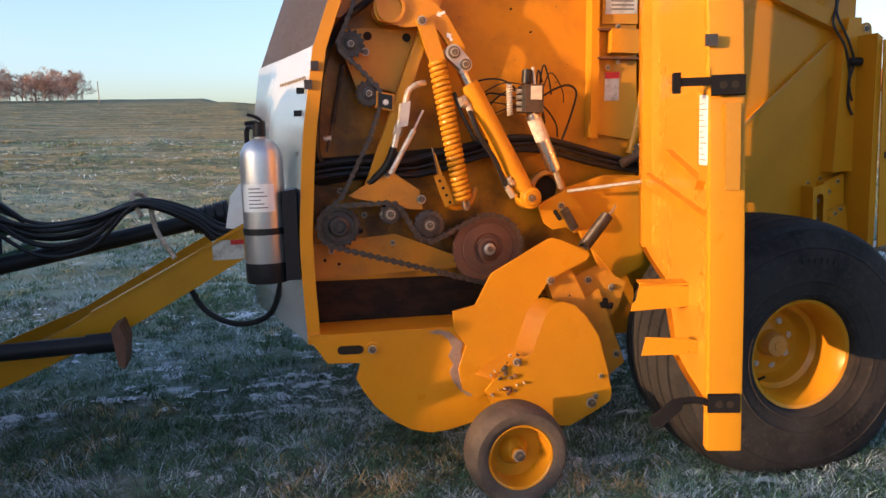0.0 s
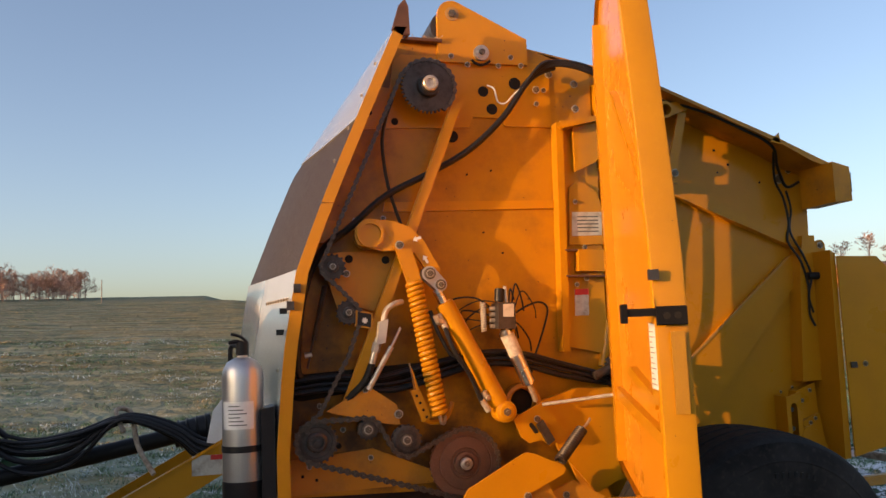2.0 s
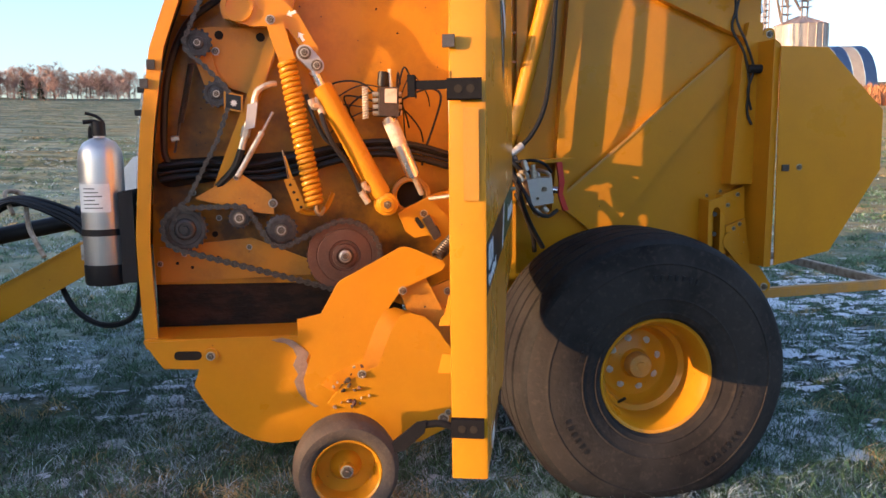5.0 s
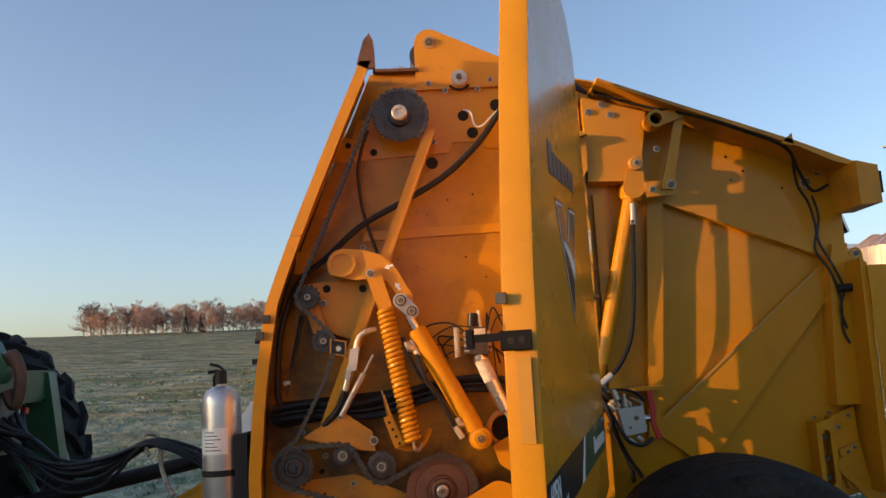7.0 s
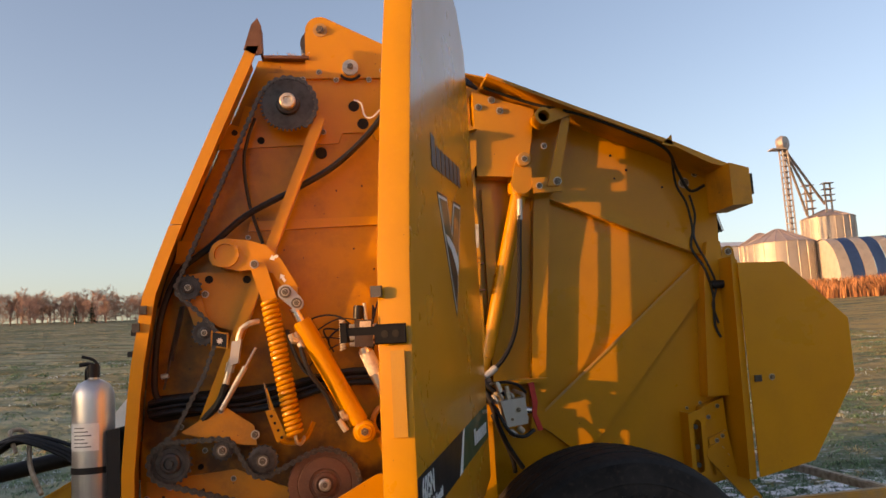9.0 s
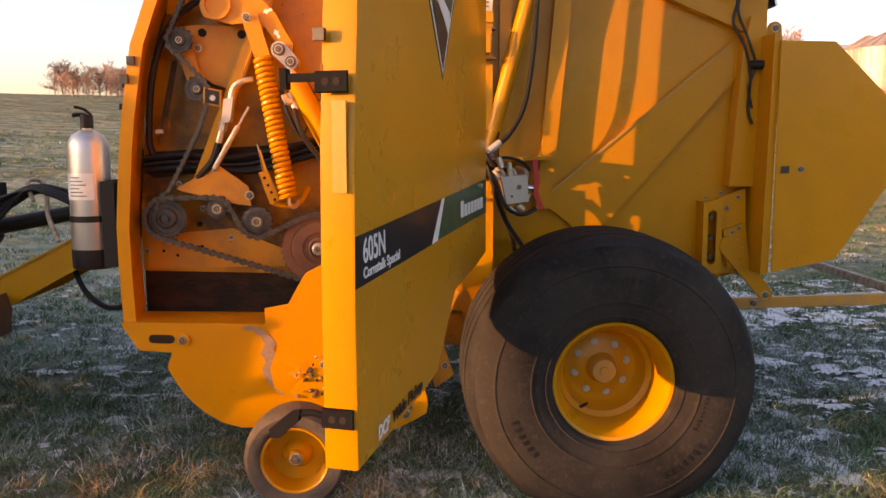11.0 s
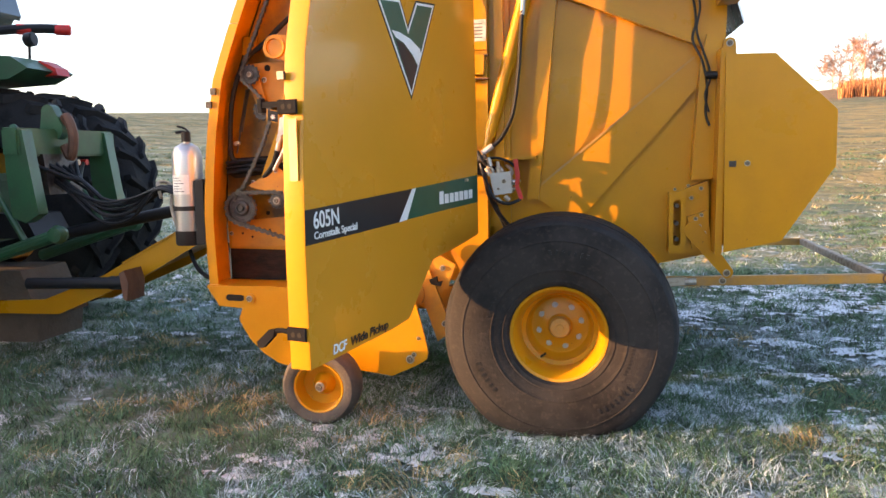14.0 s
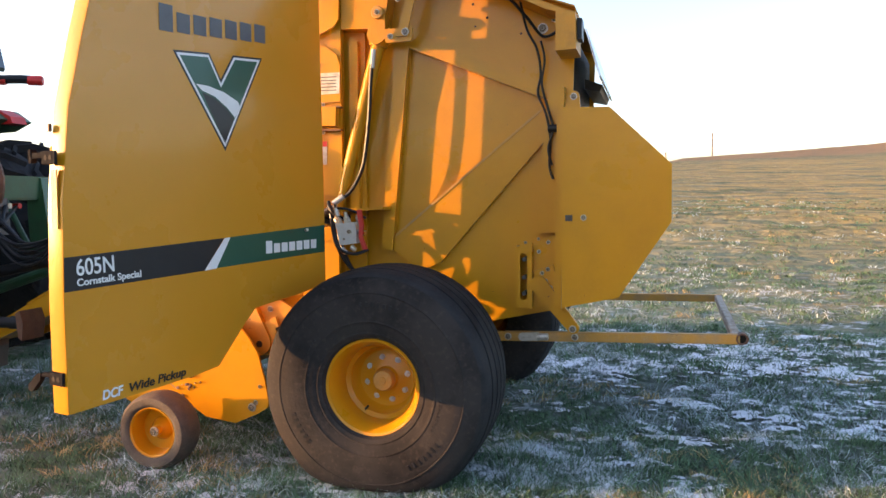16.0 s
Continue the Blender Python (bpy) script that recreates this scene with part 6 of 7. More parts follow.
part("beam_floor", plate([(-2.0, 1.0), (-3.5, 0.36), (-3.5, 0.35), (-2.0, 0.985)], 0.47, 1.08), YELLOW_DIRTY, tg)
part("tongue_label", plate([(-2.345, 0.998), (-2.20, 0.998), (-2.20, 0.905), (-2.345, 0.905)], 0.446, 0.449), GRUBBY, tg, "white label with a red corner")
part("label_head", plate([(-2.26, 0.998), (-2.20, 0.998), (-2.20, 0.975), (-2.26, 0.975)], 0.4435, 0.4455), RED, tg)
sh_ = part("drive_shaft", cyl(cyl(bmesh.new(), (-4.2, CY, 0.74), (-2.33, CY, 1.085), 0.042), (-2.45, CY, 1.063), (-2.26, CY, 1.10), 0.062, 0.07), BLACK, baler, "black guarded drive shaft")
for k in range(4):
    part("bellows_ring", lathe(bmesh.new(), [(0.062, -0.012), (0.075, 0.0), (0.062, 0.012)], Vector((-2.42, CY, 1.069)) + Vector((0.045, 0, 0.0085)) * k, (1, 0, 0.18), 24), BLACK, sh_)
part("gearbox_guard", plate([(-2.28, 1.05), (-2.25, 1.20), (-2.10, 1.38), (-1.98, 1.40), (-1.98, 1.0)], 0.50, 0.52, 0.006), WHITE, baler)
part("jack", cyl(cyl(bmesh.new(), (-3.5, 0.30, 0.575), (-2.80, 0.30, 0.585), 0.038), (-2.90, 0.30, 0.584), (-2.76, 0.30, 0.586), 0.045), BLACK, baler, "black tongue jack folded level")
part("jack_foot", plate([(-2.78, 0.66), (-2.745, 0.68), (-2.72, 0.60), (-2.735, 0.48), (-2.76, 0.50)], 0.20, 0.40, 0.004), RUST, baler)
for k in range(9):
    a, b = random.uniform(-0.06, 0.06), random.uniform(-0.07, 0.07)
    sag = random.uniform(-0.07, 0.05)
    part("hydraulic_hose", tube(bmesh.new(), [(-2.16, 0.55 + b, 1.02 + a * 0.4), (-2.30, 0.58 + b, 1.0 + a), (-2.42, 0.6 + b, 1.09 + a * 0.7), (-2.58, 0.6 + b, 1.165 + a * 0.4), (-2.70, 0.62 + b, 1.17 + a * 0.3), (-2.90, 0.65 + b, 1.06 + a + sag), (-3.15, 0.7 + b, 1.04 + a + sag), (-3.42, 0.75 + b, 1.17 + a), (-3.62, 0.78 + b, 1.30 + a)], random.choice((0.010, 0.012, 0.013))), HOSE, baler)
part("hose_strap", tube(bmesh.new(), [(-2.66, 0.56, 1.12), (-2.70, 0.60, 1.22), (-2.64, 0.66, 1.20), (-2.60, 0.58, 1.05), (-2.52, 0.50, 0.92)], 0.012, 6), RUSTY, baler, "tan rope tie")
part("hanging_hose", tube(bmesh.new(), [(-2.48, 0.55, 0.80), (-2.40, 0.5, 0.66), (-2.25, 0.4, 0.60), (-2.10, 0.3, 0.66), (-2.04, 0.2, 0.85)], 0.014), HOSE, baler)
for x, z in ((-1.881, 1.74), (-1.91, 1.668)):
    part("shield_clip", bevel(plate([(x - 0.016, z - 0.018), (x + 0.014, z - 0.018), (x + 0.014, z + 0.018), (x - 0.016, z + 0.018)], -0.222, -0.205), 0.004), STEEL_DARK, baler)
for z in (1.65, 1.56):
    part("hood_clip", bevel(plate([(front_x(z) - 0.04, z - 0.012), (front_x(z) - 0.008, z - 0.012), (front_x(z) - 0.008, z + 0.012), (front_x(z) - 0.04, z + 0.012)], -0.13, -0.11), 0.004), BLACK, baler)

# ---- fire extinguisher ----
ext = thing("fire_extinguisher", "polished steel fire extinguisher strapped upright to the baler front", "extinguisher", (-2.10, -0.12, 0.885))
EX, EY = -2.10, -0.12
bm = lathe(bmesh.new(), [(0.001, 0.885), (0.078, 0.885), (0.084, 0.90), (0.084, 1.37), (0.080, 1.40), (0.062, 1.432), (0.035, 1.448), (0.022, 1.452), (0.022, 1.475), (0.001, 1.475)], (EX, EY, 0), (0, 0, 1), 48)
part("cylinder", bm, BRUSHED, ext, "polished steel cylinder")
bm = lathe(bmesh.new(), [(0.001, 0.875), (0.082, 0.875), (0.0865, 0.885), (0.0865, 0.955), (0.084, 0.957)], (EX, EY, 0), (0, 0, 1), 48)
part("base_cup", bm, BLACK, ext, "black plastic base cup")
part("valve_head", bevel(cyl(bmesh.new(), (EX, EY, 1.455), (EX, EY, 1.515), 0.026), 0.004), BLACK, ext)
part("handle", tube(bmesh.new(), [(EX + 0.02, EY, 1.50), (EX - 0.015, EY, 1.515), (EX - 0.055, EY - 0.01, 1.512)], 0.009, 6), BLACK, ext)
part("squeeze_lever", tube(bmesh.new(), [(EX + 0.02, EY, 1.51), (EX - 0.005, EY, 1.535), (EX - 0.045, EY - 0.01, 1.548)], 0.007, 6), BLACK, ext)
part("discharge_hose", tube(bmesh.new(), [(EX - 0.01, EY + 0.02, 1.49), (EX - 0.04, EY + 0.07, 1.50), (EX - 0.05, EY + 0.09, 1.44), (EX - 0.03, EY + 0.1, 1.2), (EX, EY + 0.1, 1.0)], 0.011), BLACK, ext)
for z in (1.085,):
    part("strap", lathe(bmesh.new(), [(0.0845, z - 0.013), (0.0875, z - 0.013), (0.0875, z + 0.013), (0.0845, z + 0.013)], (EX, EY, 0), (0, 0, 1), 48), BLACK, ext)
bm = bmesh.new()
a0, a1 = radians(205), radians(300)
for k in range(13):
    a = a0 + (a1 - a0) * k / 12
    for z in (1.165, 1.275):
        bm.verts.new((EX + 0.0852 * math.cos(a), EY + 0.0852 * math.sin(a), z))
bm.verts.ensure_lookup_table()
for k in range(12):
    bm.faces.new((bm.verts[2 * k], bm.verts[2 * k + 2], bm.verts[2 * k + 3], bm.verts[2 * k + 1]))
lab = part("paper_label", bm, WHITE, ext, "white printed label")
for k in range(6):
    bm = bmesh.new()
    row = []
    for i in range(7):
        t_ = radians(228 + (52 - 9 * (k % 3)) * i / 6)
        row.append([bm.verts.new((EX + 0.0856 * math.cos(t_), EY + 0.0856 * math.sin(t_), 1.18 + 0.015 * k + dz)) for dz in (0, 0.004)])
    for p, q in zip(row, row[1:]):
        bm.faces.new((p[0], q[0], q[1], p[1]))
    part("print_bar", bm, GREY_INK, lab)
mt = thing("extinguisher_mount", "black moulded extinguisher bracket on the baler front", "bracket", (-2.0, -0.1, 0.9))
part("back_plate", bevel(plate([(-2.03, 0.885), (-1.975, 0.885), (-1.975, 1.25), (-2.03, 1.24)], -0.20, -0.05), 0.008), BLACK, mt)
baler.scale = (1, 1, 0.992)
baler.location.x = 0.006

# ---- tractor ----
GLASS = bpy.data.materials.new("tinted_glass")
GLASS.use_nodes = True
gb = GLASS.node_tree.nodes["Principled BSDF"]
gb.inputs["Base Color"].default_value, gb.inputs["Roughness"].default_value, gb.inputs["Metallic"].default_value = (0.03, 0.045, 0.05, 1), 0.04, 0.0
gb.inputs["Coat Weight"].default_value = 1.0
tractor = thing("tractor", "green tractor with dual rear wheels hitched to the baler", "tractor", (-4.3, 0.78, 0))


def tractor_wheel(y):
    c = Vector((-4.80, y, 1.0))
    r, w = 0.945, 0.25
    bm = lathe(bmesh.new(), [(0.52, -w), (0.60, -w * 1.06), (0.75, -w * 1.05), (0.86, -w * 0.92), (r, -w * 0.6), (r + 0.01, 0), (r, w * 0.6), (0.86, w * 0.92), (0.75, w * 1.05), (0.60, w * 1.06), (0.52, w)], c, (0, -1, 0), 64)
    tyre = part("wheel", bm, RUBBER, tractor, "large lugged tractor tyre", angle=40)
    n = 22
    for k in range(n):
        for side in (-1, 1):
            a = 2 * math.pi * (k + (0.5 if side > 0 else 0)) / n
            bm = bmesh.new()
            pts = []
            for h, da in ((0.0, 0.0), (w * 0.55, 0.13), (w * 1.0, 0.24)):
                for e, dr in ((-0.03, -0.02), (-0.022, 0.055), (0.022, 0.055), (0.03, -0.02)):
                    rr = r + dr - (0.05 if h > w * 0.9 else 0)
                    ang = a + da + e
                    pts.append(bm.verts.new(c + Vector((rr * math.cos(ang), side * h, rr * math.sin(ang)))))
            for i in (0, 4):
                for q_ in range(4):
                    bm.faces.new((pts[i + q_], pts[i + (q_ + 1) % 4], pts[i + 4 + (q_ + 1) % 4], pts[i + 4 + q_]))
            bm.faces.new(pts[0:4])
            bm.faces.new(pts[8:12])
            part("lug", bm, RUBBER, tyre, angle=20)
    part("rim", lathe(bmesh.new(), [(0.53, -w), (0.55, -w * 0.9), (0.50, -w * 0.6), (0.46, 0.0), (0.15, 0.03), (0.14, 0.10), (0.001, 0.10)], c, (0, -1, 0), 48), YELLOW_DIRTY, tyre, "yellow wheel disc")


for y in (1.87, 2.50, -0.20, -0.83):
    tractor_wheel(y)
part("rear_axle", cyl(bmesh.new(), (-4.80, -0.9, 1.0), (-4.80, 2.6, 1.0), 0.11), GREEN_PAINT, tractor)
bm = bmesh.new()
box(bm, (-4.60, 0.82, 0.98), (1.1, 0.6, 0.62))
part("transmission_housing", bevel(bm, 0.05), GREEN_PAINT, tractor)
bm = bmesh.new()
box(bm, (-3.62, 0.95, 1.50), (0.13, 1.12, 0.19))
part("hitch_crossbar", bevel(bm, 0.015), GREEN_PAINT, tractor)
for y in (0.46, 1.40):
    part("lift_arm", plate([(-3.68, 1.60), (-3.54, 1.58), (-3.50, 1.30), (-3.46, 1.02), (-3.56, 0.96), (-3.66, 1.0), (-3.68, 1.3)], y - 0.05, y + 0.05, 0.01), GREEN_PAINT, tractor)
    part("lower_link", bevel(cyl(bmesh.new(), (-4.2, y, 0.62), (-3.35, y - 0.02, 0.88), 0.045, seg=10), 0.008), GREEN_PAINT, tractor)
    part("lift_link", cyl(bmesh.new(), (-3.95, y, 1.42), (-3.62, y, 0.84), 0.022, seg=10), GREEN_PAINT, tractor)
    part("link_ball", lathe(bmesh.new(), [(0.001, -0.05), (0.05, -0.045), (0.065, 0.0), (0.05, 0.045), (0.001, 0.05)], (-3.35, y - 0.02, 0.88), (0, 1, 0), 20), GREEN_PAINT, tractor)
part("brace_plate", plate([(-3.66, 1.42), (-3.58, 1.42), (-3.44, 0.98), (-3.58, 0.96)], 1.44, 1.47, 0.005), GREEN_PAINT, tractor)
part("spool_lug", plate(hull_slot(-3.6, 1.60, -3.62, 1.72, 0.09, 0.05), 0.80, 0.88, 0.01), GREEN_PAINT, tractor)
part("coupler_block", bevel(plate([(-3.78, 1.42), (-3.55, 1.42), (-3.52, 1.14), (-3.76, 1.14)], 0.62, 1.0), 0.02), STEEL_DARK, tractor)
part("top_link", bevel(cyl(bmesh.new(), (-3.9, 0.78, 1.62), (-3.50, 0.80, 1.22), 0.035, seg=12), 0.006), GREEN_PAINT, tractor)
part("pin_ring", tube(bmesh.new(), [(-3.55, 0.86, 1.60), (-3.50, 0.84, 1.68), (-3.45, 0.83, 1.55), (-3.48, 0.83, 1.40), (-3.53, 0.84, 1.48)], 0.035, 8), RUST, tractor)
part("drawbar", bevel(plate([(-4.6, 0.40), (-3.45, 0.40), (-3.45, 0.32), (-4.6, 0.32)], 0.70, 0.86), 0.01), RUST, tractor)
part("hitch_frame", bevel(plate([(-4.3, 0.62), (-3.72, 0.62), (-3.60, 0.30), (-3.62, 0.12), (-4.1, 0.12)], 0.52, 1.02), 0.02), MUD, tractor, "mud-caked drawbar frame")
part("pto_shield", bevel(plate([(-3.95, 1.02), (-3.70, 1.0), (-3.62, 0.84), (-3.95, 0.84)], 0.58, 0.98), 0.02), BLACK, tractor)
for k in range(7):
    y0 = 0.55 + 0.1 * k
    part("remote_hose", tube(bmesh.new(), [(-3.60, y0, 1.36 + 0.02 * (k % 3)), (-3.45, 0.7 + 0.03 * k, 1.26 + 0.02 * (k % 2)), (-3.35, 0.76, 1.22), (-3.2, 0.74, 1.10)], 0.014), HOSE, tractor)
    part("coupler", cyl(bmesh.new(), (-3.66, y0, 1.36), (-3.57, y0, 1.36), 0.022, seg=10), ZINC if k % 2 else RED, tractor)
fender = []
for k in range(15):
    a = radians(75 + 75 * k / 14)
    fender.append((-4.85 + 1.06 * math.cos(a), 0.98 + 1.12 * math.sin(a)))
for y0 in (1.60, -0.45):
    part("fender", plate(fender + [(x, z - 0.02) for x, z in fender[::-1]], y0, y0 + 0.50, 0.004), GREEN_PAINT, tractor)
part("cab_deck", plate([(-5.6, 1.98), (-5.0, 2.26), (-4.42, 2.22), (-4.27, 2.12), (-4.45, 2.04), (-5.0, 2.02)], 1.5, 2.1, 0.03), GREEN_PAINT, tractor)
part("deck_lamp", bevel(plate([(-4.40, 2.22), (-4.25, 2.15), (-4.23, 2.09), (-4.40, 2.08)], 1.82, 1.99), 0.02), RED, tractor, "red rear lamp")
part("sun_visor", plate([(-5.75, 2.70), (-5.75, 3.30), (-5.60, 3.16), (-5.52, 2.84), (-5.54, 2.80), (-5.60, 2.82), (-5.64, 2.76)], 2.55, 3.15, 0.01), GLASS, tractor, "tinted roof glass")
part("marker_arm", tube(bmesh.new(), [(-5.7, 2.3, 2.50), (-5.3, 2.5, 2.60), (-4.95, 2.68, 2.63), (-4.75, 2.78, 2.62)], 0.045, 10), BLACK, tractor)
for x, y in ((-5.06, 2.63), (-4.76, 2.775)):
    part("marker_lens", bevel(cyl(bmesh.new(), (x - 0.10, y - 0.05, 2.62), (x + 0.03, y + 0.015, 2.62), 0.05, seg=16), 0.01), RED, tractor, "red marker lens")
part("work_lamp", bevel(cyl(bmesh.new(), (-4.56, 1.9, 2.40), (-4.48, 1.9, 2.41), 0.06), 0.01), BLACK, tractor)
part("lamp_stalk", cyl(bmesh.new(), (-4.54, 1.9, 2.22), (-4.53, 1.9, 2.38), 0.012, seg=8), BLACK, tractor)
part("cab_glass", bevel(plate([(-6.8, 1.35), (-5.32, 1.35), (-5.20, 2.0), (-5.32, 2.78), (-6.7, 2.78)], 0.05, 1.62), 0.02), GLASS, tractor, "tinted cab glass")
part("cab_roof", bevel(plate([(-6.9, 2.78), (-5.05, 2.78), (-5.0, 2.88), (-5.2, 3.02), (-6.8, 3.04)], -0.02, 1.70), 0.03), GREEN_PAINT, tractor)
for y in (0.06, 1.61):
    part("cab_post", tube(bmesh.new(), [(-5.30, y, 1.35), (-5.18, y, 2.0), (-5.30, y, 2.80)], 0.04, 8), GREEN_PAINT, tractor)
bm = bmesh.new()
box(bm, (-7.6, 0.82, 1.3), (2.0, 0.8, 0.9))
part("engine_bonnet", bevel(bm, 0.12), GREEN_PAINT, tractor)
for y in (0.0, 1.56):
    part("front_wheel", lathe(bmesh.new(), [(0.30, -0.2), (0.45, -0.23), (0.62, -0.2), (0.66, 0), (0.62, 0.2), (0.45, 0.23), (0.30, 0.2)], (-8.0, y, 0.65), (0, -1, 0), 40), RUBBER, tractor)

# ---- far things ----
def far_point(az, d, x0=0.0, y0=-3.8):
    x, y = x0 + d * math.sin(radians(az)), y0 + d * math.cos(radians(az))
    return Vector((x, y, rise(x, y)))


BARK = material("bare_twigs", (0.33, 0.215, 0.175), 0.9, dark=(0.24, 0.15, 0.12), scale=2, random_by="object", specular=0.1)
NEEDLES = material("dark_conifer", (0.03, 0.045, 0.025), 0.9, scale=2, random_by="object", specular=0.1)


def bare_tree(h, seed):
    """Trunk, limbs and twigs as tapered three-sided sticks."""
    rng = random.Random(seed)
    sticks = {0: ([], []), 1: ([], [])}

    def stick(which, p, q_, r0, r1):
        v, f = sticks[which]
        d = (q_ - p).normalized()
        s = d.orthogonal().normalized()
        u = d.cross(s)
        k = len(v)
        for c_, r in ((p, r0), (q_, r1)):
            for a in (0, 2.094, 4.189):
                v.append(c_ + r * (math.cos(a) * s + math.sin(a) * u))
        f.extend(((k, k + 1, k + 4, k + 3), (k + 1, k + 2, k + 5, k + 4), (k + 2, k, k + 3, k + 5)))

    def limb(p, d, length, r, depth):
        q_ = p + d * length
        stick(0 if depth == 0 else 1, p, q_, r, r * 0.5)
        if depth == 4:
            return
        for k in range((12, 5, 4, 4)[depth]):
            axis = Vector((rng.gauss(0, 1), rng.gauss(0, 1), rng.gauss(0.25, 0.5))).normalized()
            nd = (d * (0.45 if depth == 0 else 0.8) + axis * 0.8).normalized()
            at = rng.uniform(0.14 if depth == 0 else 0.3, 1.0)
            size = length * (0.62 - 0.25 * at if depth == 0 else rng.uniform(0.4, 0.62))
            limb(p + d * length * at, nd, size, max(r * 0.42, 0.034), depth + 1)

    limb(Vector((0, 0, -0.4)), Vector((rng.uniform(-0.08, 0.08), rng.uniform(-0.08, 0.08), 1)).normalized(), h * 0.68, h * 0.02, 0)
    t = thing("bare_tree", "leafless deciduous tree on the far ridge", "tree", (0, 0, 0), "bare trees on the ridge")
    for which, name in ((0, "trunk"), (1, "crown")):
        me = bpy.data.meshes.new(name)
        me.from_pydata(*(lambda s: (s[0], [], s[1]))(sticks[which]))
        me.materials.append(BARK)
        part(name, me, BARK, t)
    return t


def conifer(h, seed):
    rng = random.Random(seed)
    t = thing("conifer", "dark evergreen conifer on the far ridge", "tree", (0, 0, 0), "conifers on the ridge")
    part("trunk", cyl(bmesh.new(), (0, 0, -0.4), (0, 0, h), 0.2, 0.03, seg=6), BARK, t)
    bm = bmesh.new()
    for k in range(260):
        z = h * (0.12 + 0.86 * rng.random() ** 1.2)
        r = (h - z) * 0.26 * rng.uniform(0.5, 1.1)
        a = rng.uniform(0, 6.283)
        p = Vector((0, 0, z))
        q_ = Vector((r * math.cos(a), r * math.sin(a), z - r * 0.35))
        side = Vector((-math.sin(a), math.cos(a), 0)) * 0.22
        v = [bm.verts.new(x) for x in (p, q_ + side, q_ - side + Vector((0, 0, 0.1)))]
        bm.faces.new(v)
    part("crown", bm, NEEDLES, t)
    return t


rng = random.Random(5)
trees = [bare_tree(h, s) for h, s in ((11.0, 1), (12.5, 2), (9.5, 3), (11.5, 4))]
spots = [(-23.3 + 0.27 * k + rng.uniform(-0.3, 0.3), rng.uniform(285, 330), rng.uniform(0.7, 1.05)) for k in range(49)]
spots += [(-22.8 + 0.33 * k + rng.uniform(-0.3, 0.3), rng.uniform(300, 345), rng.uniform(0.75, 1.1)) for k in range(37)]
spots += [(15.3 + 0.62 * k + rng.uniform(-0.2, 0.2), rng.uniform(146, 160), rng.uniform(0.62, 0.86)) for k in range(16)]
spots += [(-11.5, 300, 1.15), (-12.6, 300, 0.95), (39.5, 170, 0.5), (41, 175, 0.55), (42.2, 172, 0.5), (44, 170, 0.5)]
for k, (az, d, s) in enumerate(spots):
    p = far_point(az, d)
    m = Matrix.Translation(p) @ Matrix.Rotation(rng.uniform(0, 6.28), 4, "Z")
    if k < 4:
        trees[k].matrix_basis = m
        trees[k].scale = (s, s, s)
    else:
        c = copy_thing(trees[k % 4], m)
        c.scale = (s, s, s)
cons = [conifer(8.5, 11), conifer(7.5, 12)]
for c, az in zip(cons, (-17.0, -16.0)):
    c.matrix_basis = Matrix.Translation(far_point(az, 282))

STEEL_BIN = material("galvanised_bin_steel", (0.36, 0.32, 0.29), 0.5, 0.4, dark=(0.28, 0.24, 0.21), scale=0.6, amount=0.7, grain=8)
BIN_ROOF = material("weathered_bin_roof", (0.44, 0.36, 0.33), 0.5, 0.4, dark=(0.36, 0.26, 0.22), scale=0.8, amount=0.8, grain=8)


def grain_bin(p, r, wall, cone, label):
    t = thing("grain_bin", label, "grain bin", p, "grain bins")
    bm = lathe(bmesh.new(), [(r + (0.03 if k % 2 else 0), -2 + (wall + 2) * k / 24) for k in range(25)], p, (0, 0, 1), 48)
    w = part("wall", bm, STEEL_BIN, t)
    part("roof", lathe(bmesh.new(), [(r + 0.15, wall - 0.05), (r * 0.5, wall + cone * 0.52), (0.5, wall + cone * 0.95)], p, (0, 0, 1), 48), BIN_ROOF, t)
    part("roof_cap", bevel(cyl(bmesh.new(), p + Vector((0, 0, wall + cone * 0.92)), p + Vector((0, 0, wall + cone)), 0.6, 0.45, 16), 0.05), STEEL_BIN, t)
    for k in range(20):
        a = 2 * math.pi * k / 20
        d = Vector((math.cos(a), math.sin(a), 0))
        part("roof_rib", cyl(bmesh.new(), p + d * (r + 0.1) + Vector((0, 0, wall + 0.02)), p + d * 0.5 + Vector((0, 0, wall + cone * 0.96)), 0.06, seg=4), BIN_ROOF, t)
        part("stiffener", cyl(bmesh.new(), p + d * (r + 0.05) + Vector((0, 0, -1)), p + d * (r + 0.05) + Vector((0, 0, wall)), 0.06, seg=4), STEEL_BIN, w)


grain_bin(far_point(30.4, 122, -1.1), 4.7, 5.8, 2.15, "round galvanised grain bin with a ribbed conical roof")
grain_bin(far_point(29.3, 145, -1.1), 3.4, 6.2, 2.0, "smaller galvanised grain bin behind another")
grain_bin(far_point(33.45, 150, -1.1), 4.2, 9.9, 1.6, "tall galvanised grain bin below the elevator")
tower = thing("grain_elevator", "steel grain elevator leg with sloping spouts", "elevator", far_point(31.3, 140, -1.1))
base = far_point(31.3, 140, -1.1)
topz = 1.4 + 140 * math.tan(radians(12.2))
for dx in (-0.45, 0.45):
    for dy in (-0.45, 0.45):
        part("leg", cyl(bmesh.new(), base + Vector((dx, dy, 0)), Vector((base.x + dx, base.y + dy, topz)), 0.14, seg=6), STEEL_BIN, tower)
for k in range(24):
    z = base.z + (topz - base.z) * k / 24
    bm = bmesh.new()
    box(bm, (base.x, base.y, z), (1.1, 1.1, 0.12))
    part("rung_frame", bm, STEEL_BIN, tower)
